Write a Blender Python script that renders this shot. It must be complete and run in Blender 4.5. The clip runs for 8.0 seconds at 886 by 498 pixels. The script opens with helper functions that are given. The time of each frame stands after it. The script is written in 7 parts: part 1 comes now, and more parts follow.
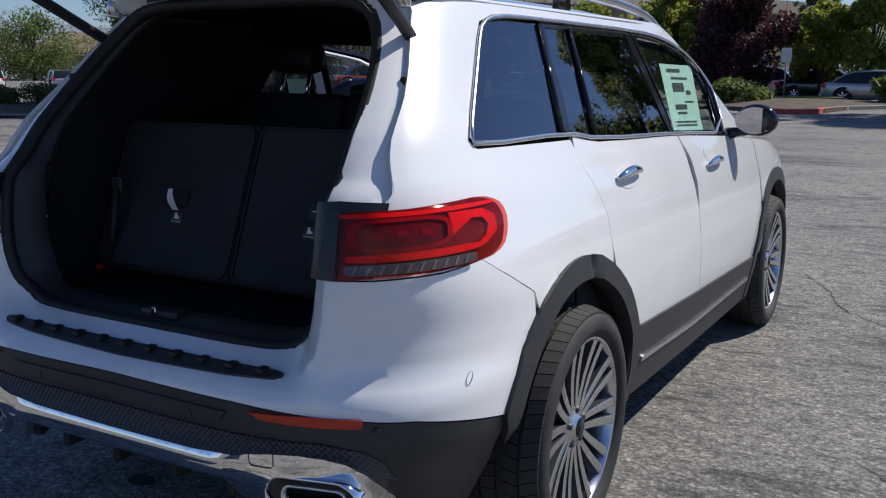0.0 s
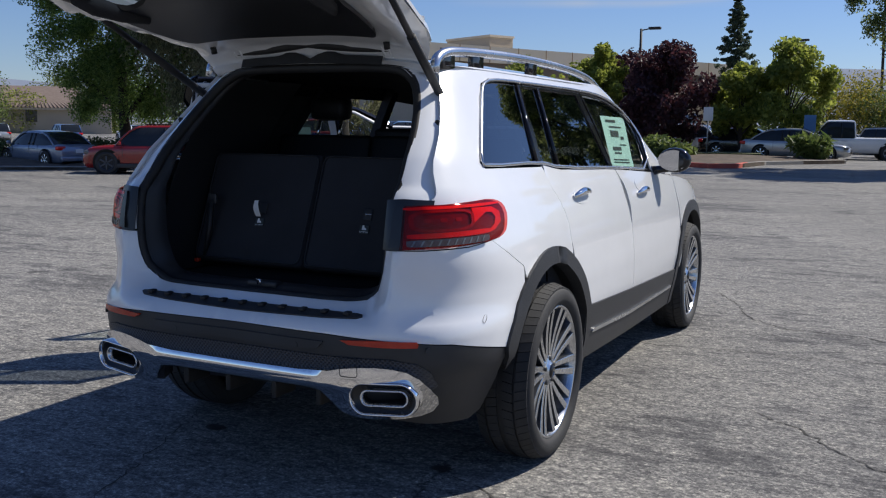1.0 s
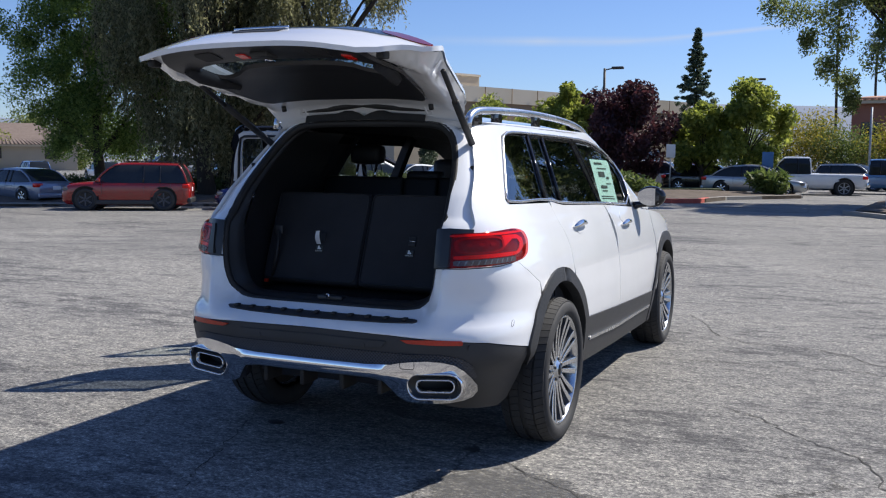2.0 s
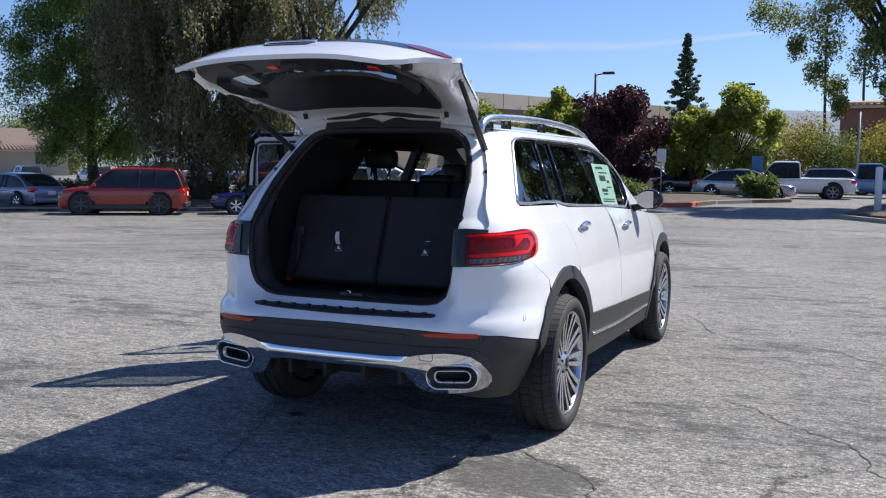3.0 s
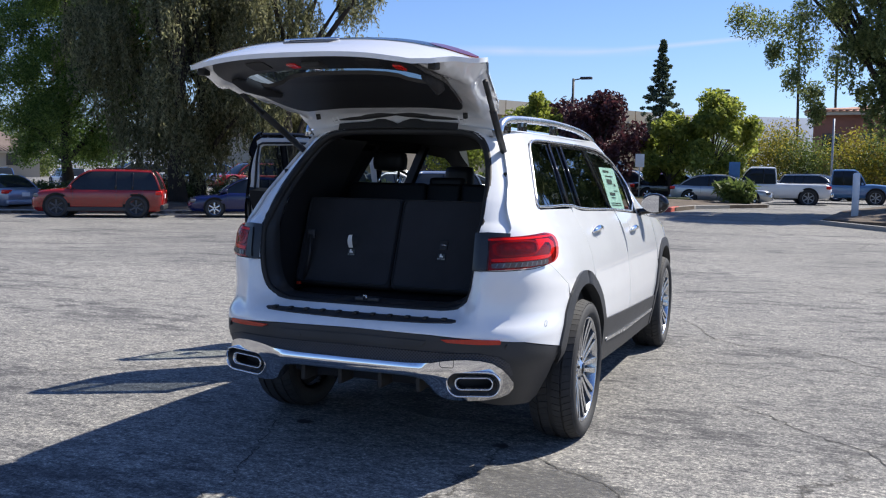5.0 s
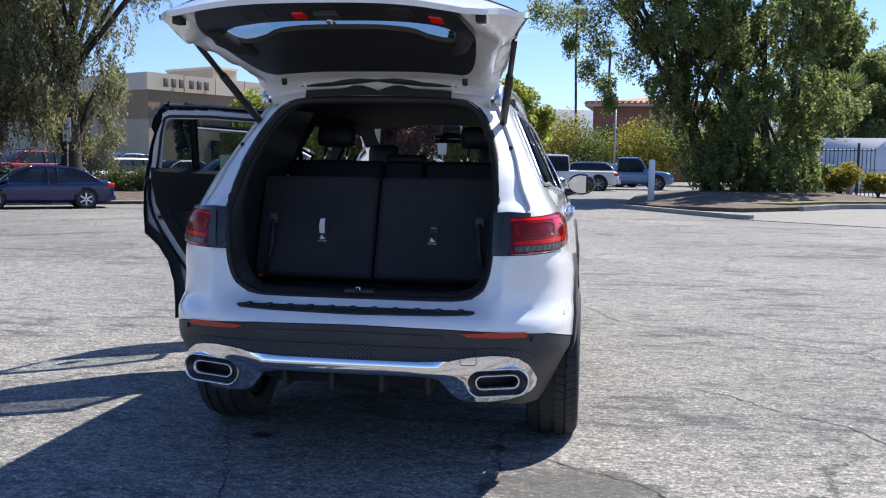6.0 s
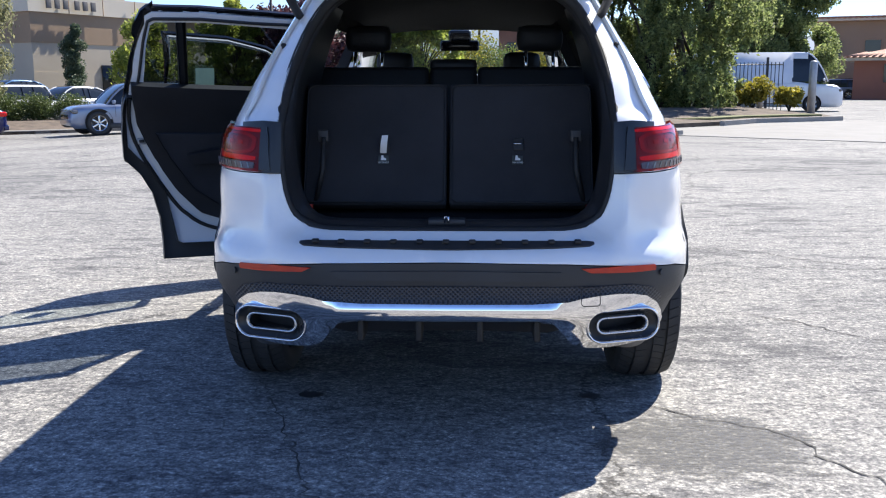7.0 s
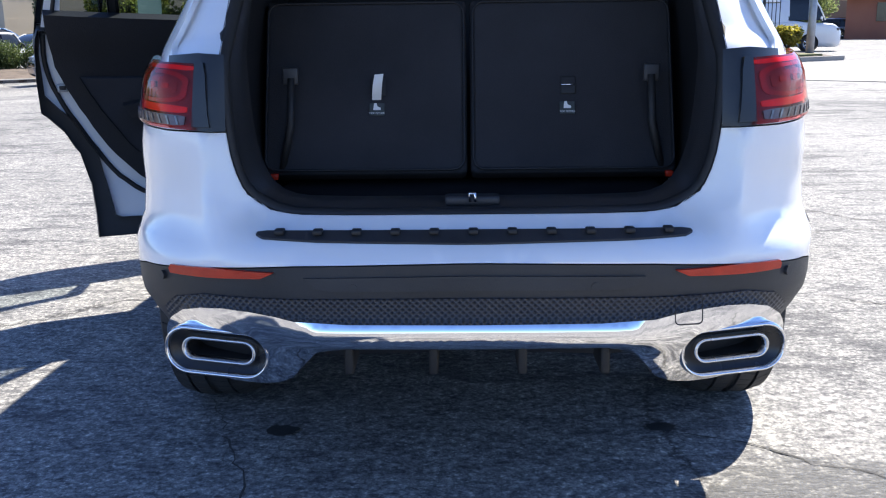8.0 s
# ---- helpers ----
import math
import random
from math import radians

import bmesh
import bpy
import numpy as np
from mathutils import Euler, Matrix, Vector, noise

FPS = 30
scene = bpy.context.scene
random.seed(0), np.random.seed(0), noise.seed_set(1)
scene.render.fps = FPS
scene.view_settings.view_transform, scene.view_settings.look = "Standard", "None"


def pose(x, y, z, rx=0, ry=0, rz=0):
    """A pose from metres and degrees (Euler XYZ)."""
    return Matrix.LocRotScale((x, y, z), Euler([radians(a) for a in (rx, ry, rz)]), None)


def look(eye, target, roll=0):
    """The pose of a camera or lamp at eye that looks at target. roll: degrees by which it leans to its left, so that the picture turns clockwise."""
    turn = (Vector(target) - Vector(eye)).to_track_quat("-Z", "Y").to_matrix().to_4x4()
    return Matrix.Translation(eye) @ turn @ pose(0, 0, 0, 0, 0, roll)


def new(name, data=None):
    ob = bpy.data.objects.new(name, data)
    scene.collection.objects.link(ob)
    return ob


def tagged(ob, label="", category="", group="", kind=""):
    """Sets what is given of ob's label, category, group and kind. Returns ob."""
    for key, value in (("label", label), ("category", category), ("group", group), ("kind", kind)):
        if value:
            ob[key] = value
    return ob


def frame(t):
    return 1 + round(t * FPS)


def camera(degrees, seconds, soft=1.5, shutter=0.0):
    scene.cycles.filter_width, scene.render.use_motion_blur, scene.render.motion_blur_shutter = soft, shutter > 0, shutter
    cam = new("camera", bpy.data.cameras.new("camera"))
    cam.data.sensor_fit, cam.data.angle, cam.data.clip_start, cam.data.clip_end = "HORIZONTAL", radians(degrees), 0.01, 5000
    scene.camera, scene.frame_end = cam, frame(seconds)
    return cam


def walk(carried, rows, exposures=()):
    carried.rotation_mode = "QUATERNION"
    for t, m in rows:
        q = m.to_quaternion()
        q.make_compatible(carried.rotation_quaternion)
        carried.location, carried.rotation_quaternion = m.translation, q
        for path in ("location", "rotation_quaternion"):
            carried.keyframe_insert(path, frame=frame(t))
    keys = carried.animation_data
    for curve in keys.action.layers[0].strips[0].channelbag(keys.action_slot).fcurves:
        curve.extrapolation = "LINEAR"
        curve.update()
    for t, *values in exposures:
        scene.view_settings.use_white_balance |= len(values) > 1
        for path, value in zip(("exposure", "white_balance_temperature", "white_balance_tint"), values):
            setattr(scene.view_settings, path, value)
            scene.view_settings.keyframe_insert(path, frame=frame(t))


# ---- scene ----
from mathutils.geometry import delaunay_2d_cdt

cam = camera(51.2, 8.0, soft=1.15)
PATH = [
    (0, (1.821, -2.446, 1.404), (0.844, -0.743, 1.019), 0.3),
    (0.3, (1.9, -2.761, 1.372), (1.032, -0.989, 1.044), 0.7),
    (0.5, (1.967, -2.99, 1.387), (1.097, -1.216, 1.078), 0.8),
    (0.7, (2.025, -3.229, 1.415), (1.156, -1.455, 1.106), 0.5),
    (1, (2.099, -3.559, 1.364), (1.237, -1.774, 1.098), 0.7),
    (1.5, (2.2, -4.031, 1.432), (1.342, -2.242, 1.181), 0.7),
    (1.7, (2.187, -4.226, 1.404), (1.368, -2.413, 1.203), 0.7),
    (3, (2.181, -4.747, 1.399), (1.401, -2.914, 1.22), 0.6),
    (3.5, (2.196, -4.755, 1.398), (1.416, -2.922, 1.22), 0.5),
    (4, (2.194, -4.759, 1.395), (1.418, -2.925, 1.216), 0.5),
    (4.5, (2.157, -4.75, 1.388), (1.387, -2.913, 1.212), 0.4),
    (4.7, (2.113, -4.743, 1.389), (1.351, -2.903, 1.214), 0.5),
    (5.8, (1.126, -4.669, 1.331), (0.708, -2.72, 1.165), 1.2),
    (6, (0.885, -4.512, 1.306), (0.603, -2.541, 1.12), 0.9),
    (6.2, (0.625, -4.461, 1.305), (0.413, -2.480, 1.131), 1.5),
    (6.5, (0.445, -4.302, 1.3), (0.23, -2.325, 1.086), 1.6),
    (6.8, (0.150, -4.085, 1.237), (0.058, -2.108, 0.950), 0.8),
    (7, (0.094, -3.933, 1.229), (0.027, -1.965, 0.881), -0.1),
    (7.3, (0.017, -3.633, 1.143), (-0.006, -1.681, 0.711), -0.3),
    (7.5, (-0.001, -3.437, 1.15), (-0.024, -1.49, 0.694), -0.6),
    (8, (-0.029, -2.927, 1.158), (-0.067, -0.982, 0.697), -0.7),
]
# the camera opens up as the picture fills with shade
EXPOSURES = [(0.0, -0.07), (0.5, -0.05), (1.0, 0.02), (1.5, 0.22), (3.0, 0.51), (4.5, 0.55), (6.0, 0.87), (6.5, 1.05), (7.0, 1.27), (7.5, 1.45), (8.0, 1.55)]
walk(cam, [(t, look(eye, target, roll)) for t, eye, target, roll in PATH], EXPOSURES)

# ---- world, sun and sky ----
SUN_DIR = Vector((0.56, 0.70, 1.0)).normalized()
world = bpy.data.worlds.new("sky")
scene.world = world
world.use_nodes = True
wn = world.node_tree.nodes
sky = wn.new("ShaderNodeTexSky")
sky.sky_type, sky.sun_disc = "NISHITA", False
sky.sun_elevation, sky.sun_rotation = radians(48), math.atan2(0.56, 0.70)
sky.air_density, sky.dust_density, sky.ozone_density = 1.0, 0.15, 3.5
wn["Background"].inputs["Strength"].default_value = 0.077
deep = wn.new("ShaderNodeMix")
deep.data_type, deep.blend_type = "RGBA", "MULTIPLY"
deep.inputs["Factor"].default_value, deep.inputs[7].default_value = 1.0, (0.85, 0.96, 1.28, 1)
world.node_tree.links.new(sky.outputs[0], deep.inputs[6])
world.node_tree.links.new(deep.outputs[2], wn["Background"].inputs["Color"])
sun = new("sun", bpy.data.lights.new("sun", "SUN"))
sun.data.energy, sun.data.angle, sun.data.color = 4.95, radians(0.53), (1.0, 0.95, 0.87)
sun.matrix_world = look(SUN_DIR * 60, (0, 0, 0))

# ---- materials ----
MATS = {}


def shader(name, rough=0.5, metal=0.0, color=(0.5, 0.5, 0.5)):
    m = bpy.data.materials.new(name)
    m.use_nodes = True
    b = m.node_tree.nodes["Principled BSDF"]
    b.inputs["Base Color"].default_value = (*color, 1)
    b.inputs["Roughness"].default_value, b.inputs["Metallic"].default_value = rough, metal
    MATS[name] = m
    return m, m.node_tree.nodes, m.node_tree.links, b


def noise_tex(n, l, scale, detail=4.0, stretch=(1, 1, 1), rough=0.55):
    tc, mp, nt = n.new("ShaderNodeTexCoord"), n.new("ShaderNodeMapping"), n.new("ShaderNodeTexNoise")
    mp.inputs["Scale"].default_value = stretch
    nt.inputs["Scale"].default_value, nt.inputs["Detail"].default_value = scale, detail
    nt.inputs["Roughness"].default_value = rough
    l.new(tc.outputs["Object"], mp.inputs[0])
    l.new(mp.outputs[0], nt.inputs["Vector"])
    return nt


def ramp(n, l, source, stops):
    r = n.new("ShaderNodeValToRGB")
    el = r.color_ramp.elements
    while len(el) < len(stops):
        el.new(0.5)
    for e, (p, c) in zip(el, stops):
        e.position, e.color = p, (*c, 1)
    l.new(source, r.inputs[0])
    return r.outputs[0]


def bump(n, l, b, height, strength, distance):
    bp = n.new("ShaderNodeBump")
    bp.inputs["Strength"].default_value, bp.inputs["Distance"].default_value = strength, distance
    l.new(height, bp.inputs["Height"])
    l.new(bp.outputs[0], b.inputs["Normal"])


def speckled(name, c1, c2, rough, scale=6.0, fine=60.0, relief=0.1, metal=0.0, spread=0.06, stretch=(1, 1, 1)):
    """A surface whose colour drifts between two tones, with fine grain."""
    m, n, l, b = shader(name, rough, metal, c1)
    a, f = noise_tex(n, l, scale, 5, stretch), noise_tex(n, l, fine, 3, stretch)
    add = n.new("ShaderNodeMath")
    add.operation = "MULTIPLY_ADD"
    l.new(f.outputs["Fac"], add.inputs[0])
    add.inputs[1].default_value = 0.45
    l.new(a.outputs["Fac"], add.inputs[2])
    l.new(ramp(n, l, add.outputs[0], [(0.5, c1), (0.95, c2)]), b.inputs["Base Color"])
    mr = n.new("ShaderNodeMapRange")
    mr.inputs["To Min"].default_value, mr.inputs["To Max"].default_value = max(0.02, rough - spread), rough + spread
    l.new(a.outputs["Fac"], mr.inputs["Value"])
    l.new(mr.outputs[0], b.inputs["Roughness"])
    if relief:
        bump(n, l, b, f.outputs["Fac"], relief, 0.01)
    return m


def paint(name, c, rough=0.25, coat=1.0, flake=0.0):
    """Car paint under a clear coat, with faint dust and orange peel."""
    m, n, l, b = shader(name, rough, flake, c)
    a, f = noise_tex(n, l, 3.0, 5), noise_tex(n, l, 220.0, 2)
    dull = tuple(v * 0.94 for v in c)
    l.new(ramp(n, l, a.outputs["Fac"], [(0.35, c), (0.75, dull)]), b.inputs["Base Color"])
    b.inputs["Coat Weight"].default_value, b.inputs["Coat Roughness"].default_value = coat, 0.03
    bump(n, l, b, f.outputs["Fac"], 0.012, 0.002)
    return m


def glass(name, tint, face=0.06):
    """A pane: tinted see-through, with a mirror gloss that grows towards grazing views."""
    m = bpy.data.materials.new(name)
    m.use_nodes = True
    n, l = m.node_tree.nodes, m.node_tree.links
    n.remove(n["Principled BSDF"])
    tr, gl, lw, mix = n.new("ShaderNodeBsdfTransparent"), n.new("ShaderNodeBsdfGlossy"), n.new("ShaderNodeLayerWeight"), n.new("ShaderNodeMixShader")
    tr.inputs["Color"].default_value = (*tint, 1)
    gl.inputs["Roughness"].default_value = 0.012
    lw.inputs["Blend"].default_value = 0.5
    pw, ml = n.new("ShaderNodeMath"), n.new("ShaderNodeMath")
    pw.operation, ml.operation = "POWER", "MULTIPLY_ADD"
    pw.inputs[1].default_value, ml.inputs[1].default_value, ml.inputs[2].default_value = 4.5, 0.90 - face, face
    l.new(lw.outputs["Facing"], pw.inputs[0])
    l.new(pw.outputs[0], ml.inputs[0])
    l.new(ml.outputs[0], mix.inputs[0])
    l.new(tr.outputs[0], mix.inputs[1])
    l.new(gl.outputs[0], mix.inputs[2])
    l.new(mix.outputs[0], n["Material Output"].inputs["Surface"])
    MATS[name] = m
    return m


def asphalt():
    """Old parking-lot asphalt: pale worn aggregate, ragged dark scabs of binder drawn out across the lot, fine grit, hairline cracks."""
    m, n, l, b = shader("asphalt", 0.9)

    def times(*cols):
        out = cols[0]
        for other in cols[1:]:
            mul = n.new("ShaderNodeMix")
            mul.data_type, mul.blend_type = "RGBA", "MULTIPLY"
            mul.inputs["Factor"].default_value = 1.0
            l.new(out, mul.inputs[6])
            l.new(other, mul.inputs[7])
            out = mul.outputs[2]
        return out

    def blend(a, b_, fac):
        mx = n.new("ShaderNodeMix")
        mx.data_type = "FLOAT"
        mx.inputs["Factor"].default_value = fac
        l.new(a, mx.inputs[2])
        l.new(b_, mx.inputs[3])
        return mx.outputs[0]
    big = noise_tex(n, l, 0.16, 7, rough=0.65)
    field = noise_tex(n, l, 0.55, 5, (0.5, 1.2, 1), 0.6)
    scab = noise_tex(n, l, 3.6, 10, (0.5, 1.35, 1), 0.72)
    flake = noise_tex(n, l, 10.0, 7, (0.62, 1.2, 1), 0.74)
    fleck = noise_tex(n, l, 30.0, 6, (0.75, 1.1, 1), 0.75)
    grit, fine = noise_tex(n, l, 52.0, 4, rough=0.78), noise_tex(n, l, 190.0, 2, rough=0.7)
    patch = ramp(n, l, big.outputs["Fac"], [(0.36, (0.170, 0.167, 0.162)), (0.62, (0.250, 0.244, 0.233))])
    # scabs cluster where the broad field is low
    worn = ramp(n, l, blend(scab.outputs["Fac"], field.outputs["Fac"], 0.46), [(0.405, (0.46, 0.46, 0.48)), (0.440, (0.60, 0.60, 0.62)), (0.468, (0.96, 0.96, 0.96)), (0.60, (1.14, 1.13, 1.10))])
    chips = ramp(n, l, fleck.outputs["Fac"], [(0.35, (0.34, 0.34, 0.36)), (0.46, (0.78, 0.78, 0.79)), (0.55, (1.06, 1.06, 1.05)), (0.67, (1.62, 1.60, 1.54))])
    scale = ramp(n, l, flake.outputs["Fac"], [(0.38, (0.62, 0.62, 0.64)), (0.455, (0.84, 0.84, 0.85)), (0.51, (1.05, 1.05, 1.04)), (0.62, (1.20, 1.19, 1.17))])
    grain = ramp(n, l, grit.outputs["Fac"], [(0.35, (0.42, 0.42, 0.43)), (0.50, (0.96, 0.96, 0.96)), (0.65, (1.70, 1.67, 1.60))])
    tp, peb, sep = n.new("ShaderNodeTexCoord"), n.new("ShaderNodeTexVoronoi"), n.new("ShaderNodeSeparateColor")
    peb.inputs["Scale"].default_value = 130.0
    l.new(tp.outputs["Object"], peb.inputs["Vector"])
    l.new(peb.outputs["Color"], sep.inputs[0])
    cell = ramp(n, l, sep.outputs[0], [(0.0, (0.70, 0.70, 0.71)), (0.5, (0.93, 0.93, 0.93)), (0.86, (1.10, 1.09, 1.07)), (0.96, (1.6, 1.57, 1.5))])
    # cracks: broken edges of large warped cells
    tc, warp, vo = n.new("ShaderNodeTexCoord"), noise_tex(n, l, 2.2, 8, rough=0.7), n.new("ShaderNodeTexVoronoi")
    mixv = n.new("ShaderNodeMix")
    mixv.data_type = "VECTOR"
    mixv.inputs["Factor"].default_value = 0.34
    l.new(tc.outputs["Object"], mixv.inputs[4])
    l.new(warp.outputs["Color"], mixv.inputs[5])
    vo.feature, vo.inputs["Scale"].default_value = "DISTANCE_TO_EDGE", 0.40
    l.new(mixv.outputs[1], vo.inputs["Vector"])
    line = ramp(n, l, vo.outputs["Distance"], [(0.0, (0.05, 0.05, 0.05)), (0.0016, (0.2, 0.2, 0.2)), (0.0042, (1, 1, 1))])
    gap = ramp(n, l, noise_tex(n, l, 0.35, 3).outputs["Fac"], [(0.42, (1, 1, 1)), (0.58, (0.30, 0.29, 0.28))])
    hide = n.new("ShaderNodeMix")
    hide.data_type, hide.blend_type = "RGBA", "LIGHTEN"
    hide.inputs["Factor"].default_value = 1.0
    l.new(line, hide.inputs[6])
    l.new(gap, hide.inputs[7])
    l.new(times(patch, worn, scale, chips, grain, cell, hide.outputs[2]), b.inputs["Base Color"])
    bump(n, l, b, blend(grit.outputs["Fac"], fine.outputs["Fac"], 0.35), 0.55, 0.008)
    return m


def sealed_patch():
    """A mended place in the lot: smoother, darker binder that thins out raggedly at its rim."""
    m, n, l, b = shader("sealed_patch", 0.8)
    a, f = noise_tex(n, l, 5.0, 9, (0.5, 1.4, 1), 0.72), noise_tex(n, l, 90.0, 4, rough=0.75)
    l.new(ramp(n, l, f.outputs["Fac"], [(0.36, (0.050, 0.050, 0.050)), (0.52, (0.090, 0.089, 0.087)), (0.68, (0.16, 0.157, 0.150))]), b.inputs["Base Color"])
    tc, ln, mx, tr = n.new("ShaderNodeTexCoord"), n.new("ShaderNodeVectorMath"), n.new("ShaderNodeMixShader"), n.new("ShaderNodeBsdfTransparent")
    ln.operation = "LENGTH"
    l.new(tc.outputs["Object"], ln.inputs[0])
    ad, mr = n.new("ShaderNodeMath"), n.new("ShaderNodeMapRange")
    ad.operation, ad.inputs[1].default_value = "MULTIPLY_ADD", 1.9
    l.new(a.outputs["Fac"], ad.inputs[0])
    l.new(ln.outputs["Value"], ad.inputs[2])
    for key, value in (("From Min", 1.42), ("From Max", 1.66), ("To Min", 0.72), ("To Max", 0.0)):
        mr.inputs[key].default_value = value
    l.new(ad.outputs[0], mr.inputs["Value"])
    thin, mq = noise_tex(n, l, 24.0, 6, (0.55, 1.25, 1), 0.75), n.new("ShaderNodeMath")
    mq.operation = "MULTIPLY"
    l.new(mr.outputs[0], mq.inputs[0])
    l.new(ramp(n, l, thin.outputs["Fac"], [(0.46, (1, 1, 1)), (0.60, (0.25, 0.25, 0.25))]), mq.inputs[1])
    l.new(mq.outputs[0], mx.inputs[0])
    l.new(tr.outputs[0], mx.inputs[1])
    l.new(b.outputs[0], mx.inputs[2])
    l.new(mx.outputs[0], n["Material Output"].inputs["Surface"])
    bump(n, l, b, f.outputs["Fac"], 0.4, 0.006)
    return m


def leaf(name, dark, light, back=0.25):
    """Leaves: two tones by clump, light passing through."""
    m, n, l, b = shader(name, 0.55)
    geo = n.new("ShaderNodeNewGeometry")
    col = ramp(n, l, geo.outputs["Random Per Island"], [(0.0, dark), (1.0, light)])
    l.new(col, b.inputs["Base Color"])
    tl, mix = n.new("ShaderNodeBsdfTranslucent"), n.new("ShaderNodeMixShader")
    l.new(col, tl.inputs["Color"])
    mix.inputs[0].default_value = back
    l.new(b.outputs[0], mix.inputs[1])
    l.new(tl.outputs[0], mix.inputs[2])
    l.new(mix.outputs[0], n["Material Output"].inputs["Surface"])
    return m


def cirrus_veil():
    """High thin cloud, fading at its rims; sunlight on it is painted as emission."""
    m, n, l, b = shader("cirrus", 1.0)
    n.remove(b)
    uv, sx, noise = n.new("ShaderNodeUVMap"), n.new("ShaderNodeSeparateXYZ"), n.new("ShaderNodeTexNoise")
    noise.inputs["Scale"].default_value, noise.inputs["Detail"].default_value = 0.006, 6
    geo = n.new("ShaderNodeNewGeometry")
    l.new(geo.outputs["Position"], noise.inputs["Vector"])
    l.new(uv.outputs[0], sx.inputs[0])

    def tent(source):
        a = n.new("ShaderNodeMath")
        a.operation, a.inputs[1].default_value = "PINGPONG", 0.5
        l.new(source, a.inputs[0])
        return a.outputs[0]

    def mul(a, b_, k=None):
        q = n.new("ShaderNodeMath")
        q.operation = "MULTIPLY"
        l.new(a, q.inputs[0])
        if k is None:
            l.new(b_, q.inputs[1])
        else:
            q.inputs[1].default_value = k
        return q.outputs[0]
    fac = mul(mul(mul(tent(sx.outputs[0]), tent(sx.outputs[1])), noise.outputs["Fac"]), None, 3.2)
    em, tr, mx = n.new("ShaderNodeEmission"), n.new("ShaderNodeBsdfTransparent"), n.new("ShaderNodeMixShader")
    em.inputs["Color"].default_value, em.inputs["Strength"].default_value = (0.95, 0.97, 1.0, 1), 0.55
    l.new(fac, mx.inputs[0])
    l.new(tr.outputs[0], mx.inputs[1])
    l.new(em.outputs[0], mx.inputs[2])
    l.new(mx.outputs[0], n["Material Output"].inputs["Surface"])
    return m


def mesh_grille():
    """Black hexagonal grille: a cell pattern pressed into dark plastic."""
    m, n, l, b = shader("grille", 0.45, 0, (0.02, 0.02, 0.022))
    tc, vo = n.new("ShaderNodeTexCoord"), n.new("ShaderNodeTexVoronoi")
    vo.inputs["Scale"].default_value, vo.inputs["Randomness"].default_value = 88.0, 0.03
    mp = n.new("ShaderNodeMapping")
    mp.inputs["Rotation"].default_value, mp.inputs["Scale"].default_value = (0, radians(45), 0), (1, 0.05, 1)
    l.new(tc.outputs["Object"], mp.inputs[0])
    l.new(mp.outputs[0], vo.inputs["Vector"])
    l.new(ramp(n, l, vo.outputs["Distance"], [(0.25, (0.004, 0.004, 0.005)), (0.5, (0.05, 0.05, 0.055))]), b.inputs["Base Color"])
    bump(n, l, b, vo.outputs["Distance"], 0.9, 0.006)
    return m


asphalt(), sealed_patch(), mesh_grille(), cirrus_veil()
speckled("crack_grit", (0.030, 0.028, 0.026), (0.085, 0.080, 0.072), 0.95, 12, 120, 0.4)
speckled("oil", (0.022, 0.022, 0.022), (0.055, 0.054, 0.052), 0.6, 20, 120, 0.1)
paint("white_paint", (0.80, 0.81, 0.82))
paint("red_paint", (0.27, 0.012, 0.010), coat=0.8)
paint("navy_paint", (0.005, 0.011, 0.075), coat=0.6)
paint("silver_paint", (0.42, 0.44, 0.46), 0.3, 1.0, 0.5)
paint("slate_paint", (0.21, 0.25, 0.34), 0.3, 1.0, 0.4)
paint("black_paint", (0.012, 0.012, 0.014))
paint("blue_paint", (0.05, 0.13, 0.36))
paint("sky_blue_paint", (0.10, 0.22, 0.42))
speckled("cladding", (0.021, 0.022, 0.024), (0.034, 0.035, 0.038), 0.5, 5, 300, 0.12)
speckled("seal_rubber", (0.010, 0.010, 0.011), (0.02, 0.02, 0.02), 0.6, 9, 90, 0.05)
speckled("tyre_rubber", (0.020, 0.020, 0.021), (0.040, 0.039, 0.038), 0.75, 8, 140, 0.12)
speckled("trim_fabric", (0.026, 0.0268, 0.030), (0.040, 0.041, 0.046), 0.9, 4, 350, 0.25)
speckled("seat_leather", (0.010, 0.0103, 0.012), (0.017, 0.0175, 0.020), 0.55, 5, 160, 0.2)
speckled("headliner", (0.005, 0.005, 0.0056), (0.009, 0.009, 0.010), 0.9, 4, 200, 0.1)
speckled("carpet", (0.008, 0.008, 0.009), (0.018, 0.018, 0.019), 0.95, 6, 260, 0.4)
speckled("gloss_black", (0.010, 0.010, 0.012), (0.014, 0.014, 0.016), 0.08, 3, 50, 0.0, spread=0.03)
speckled("chrome", (0.86, 0.86, 0.87), (0.80, 0.80, 0.81), 0.06, 3, 40, 0.0, 1.0, spread=0.03)
speckled("satin_alu", (0.62, 0.63, 0.65), (0.70, 0.71, 0.72), 0.26, 5, 80, 0.02, 1.0)
speckled("wheel_dark", (0.055, 0.060, 0.072), (0.085, 0.09, 0.105), 0.35, 5, 80, 0.0, 0.6)
speckled("steel_dark", (0.06, 0.06, 0.06), (0.11, 0.10, 0.09), 0.5, 6, 60, 0.1, 0.7)
speckled("red_reflector", (0.55, 0.035, 0.012), (0.45, 0.025, 0.01), 0.18, 30, 400, 0.15)
speckled("gate_black", (0.016, 0.016, 0.0175), (0.024, 0.024, 0.026), 0.38, 4, 350, 0.12)
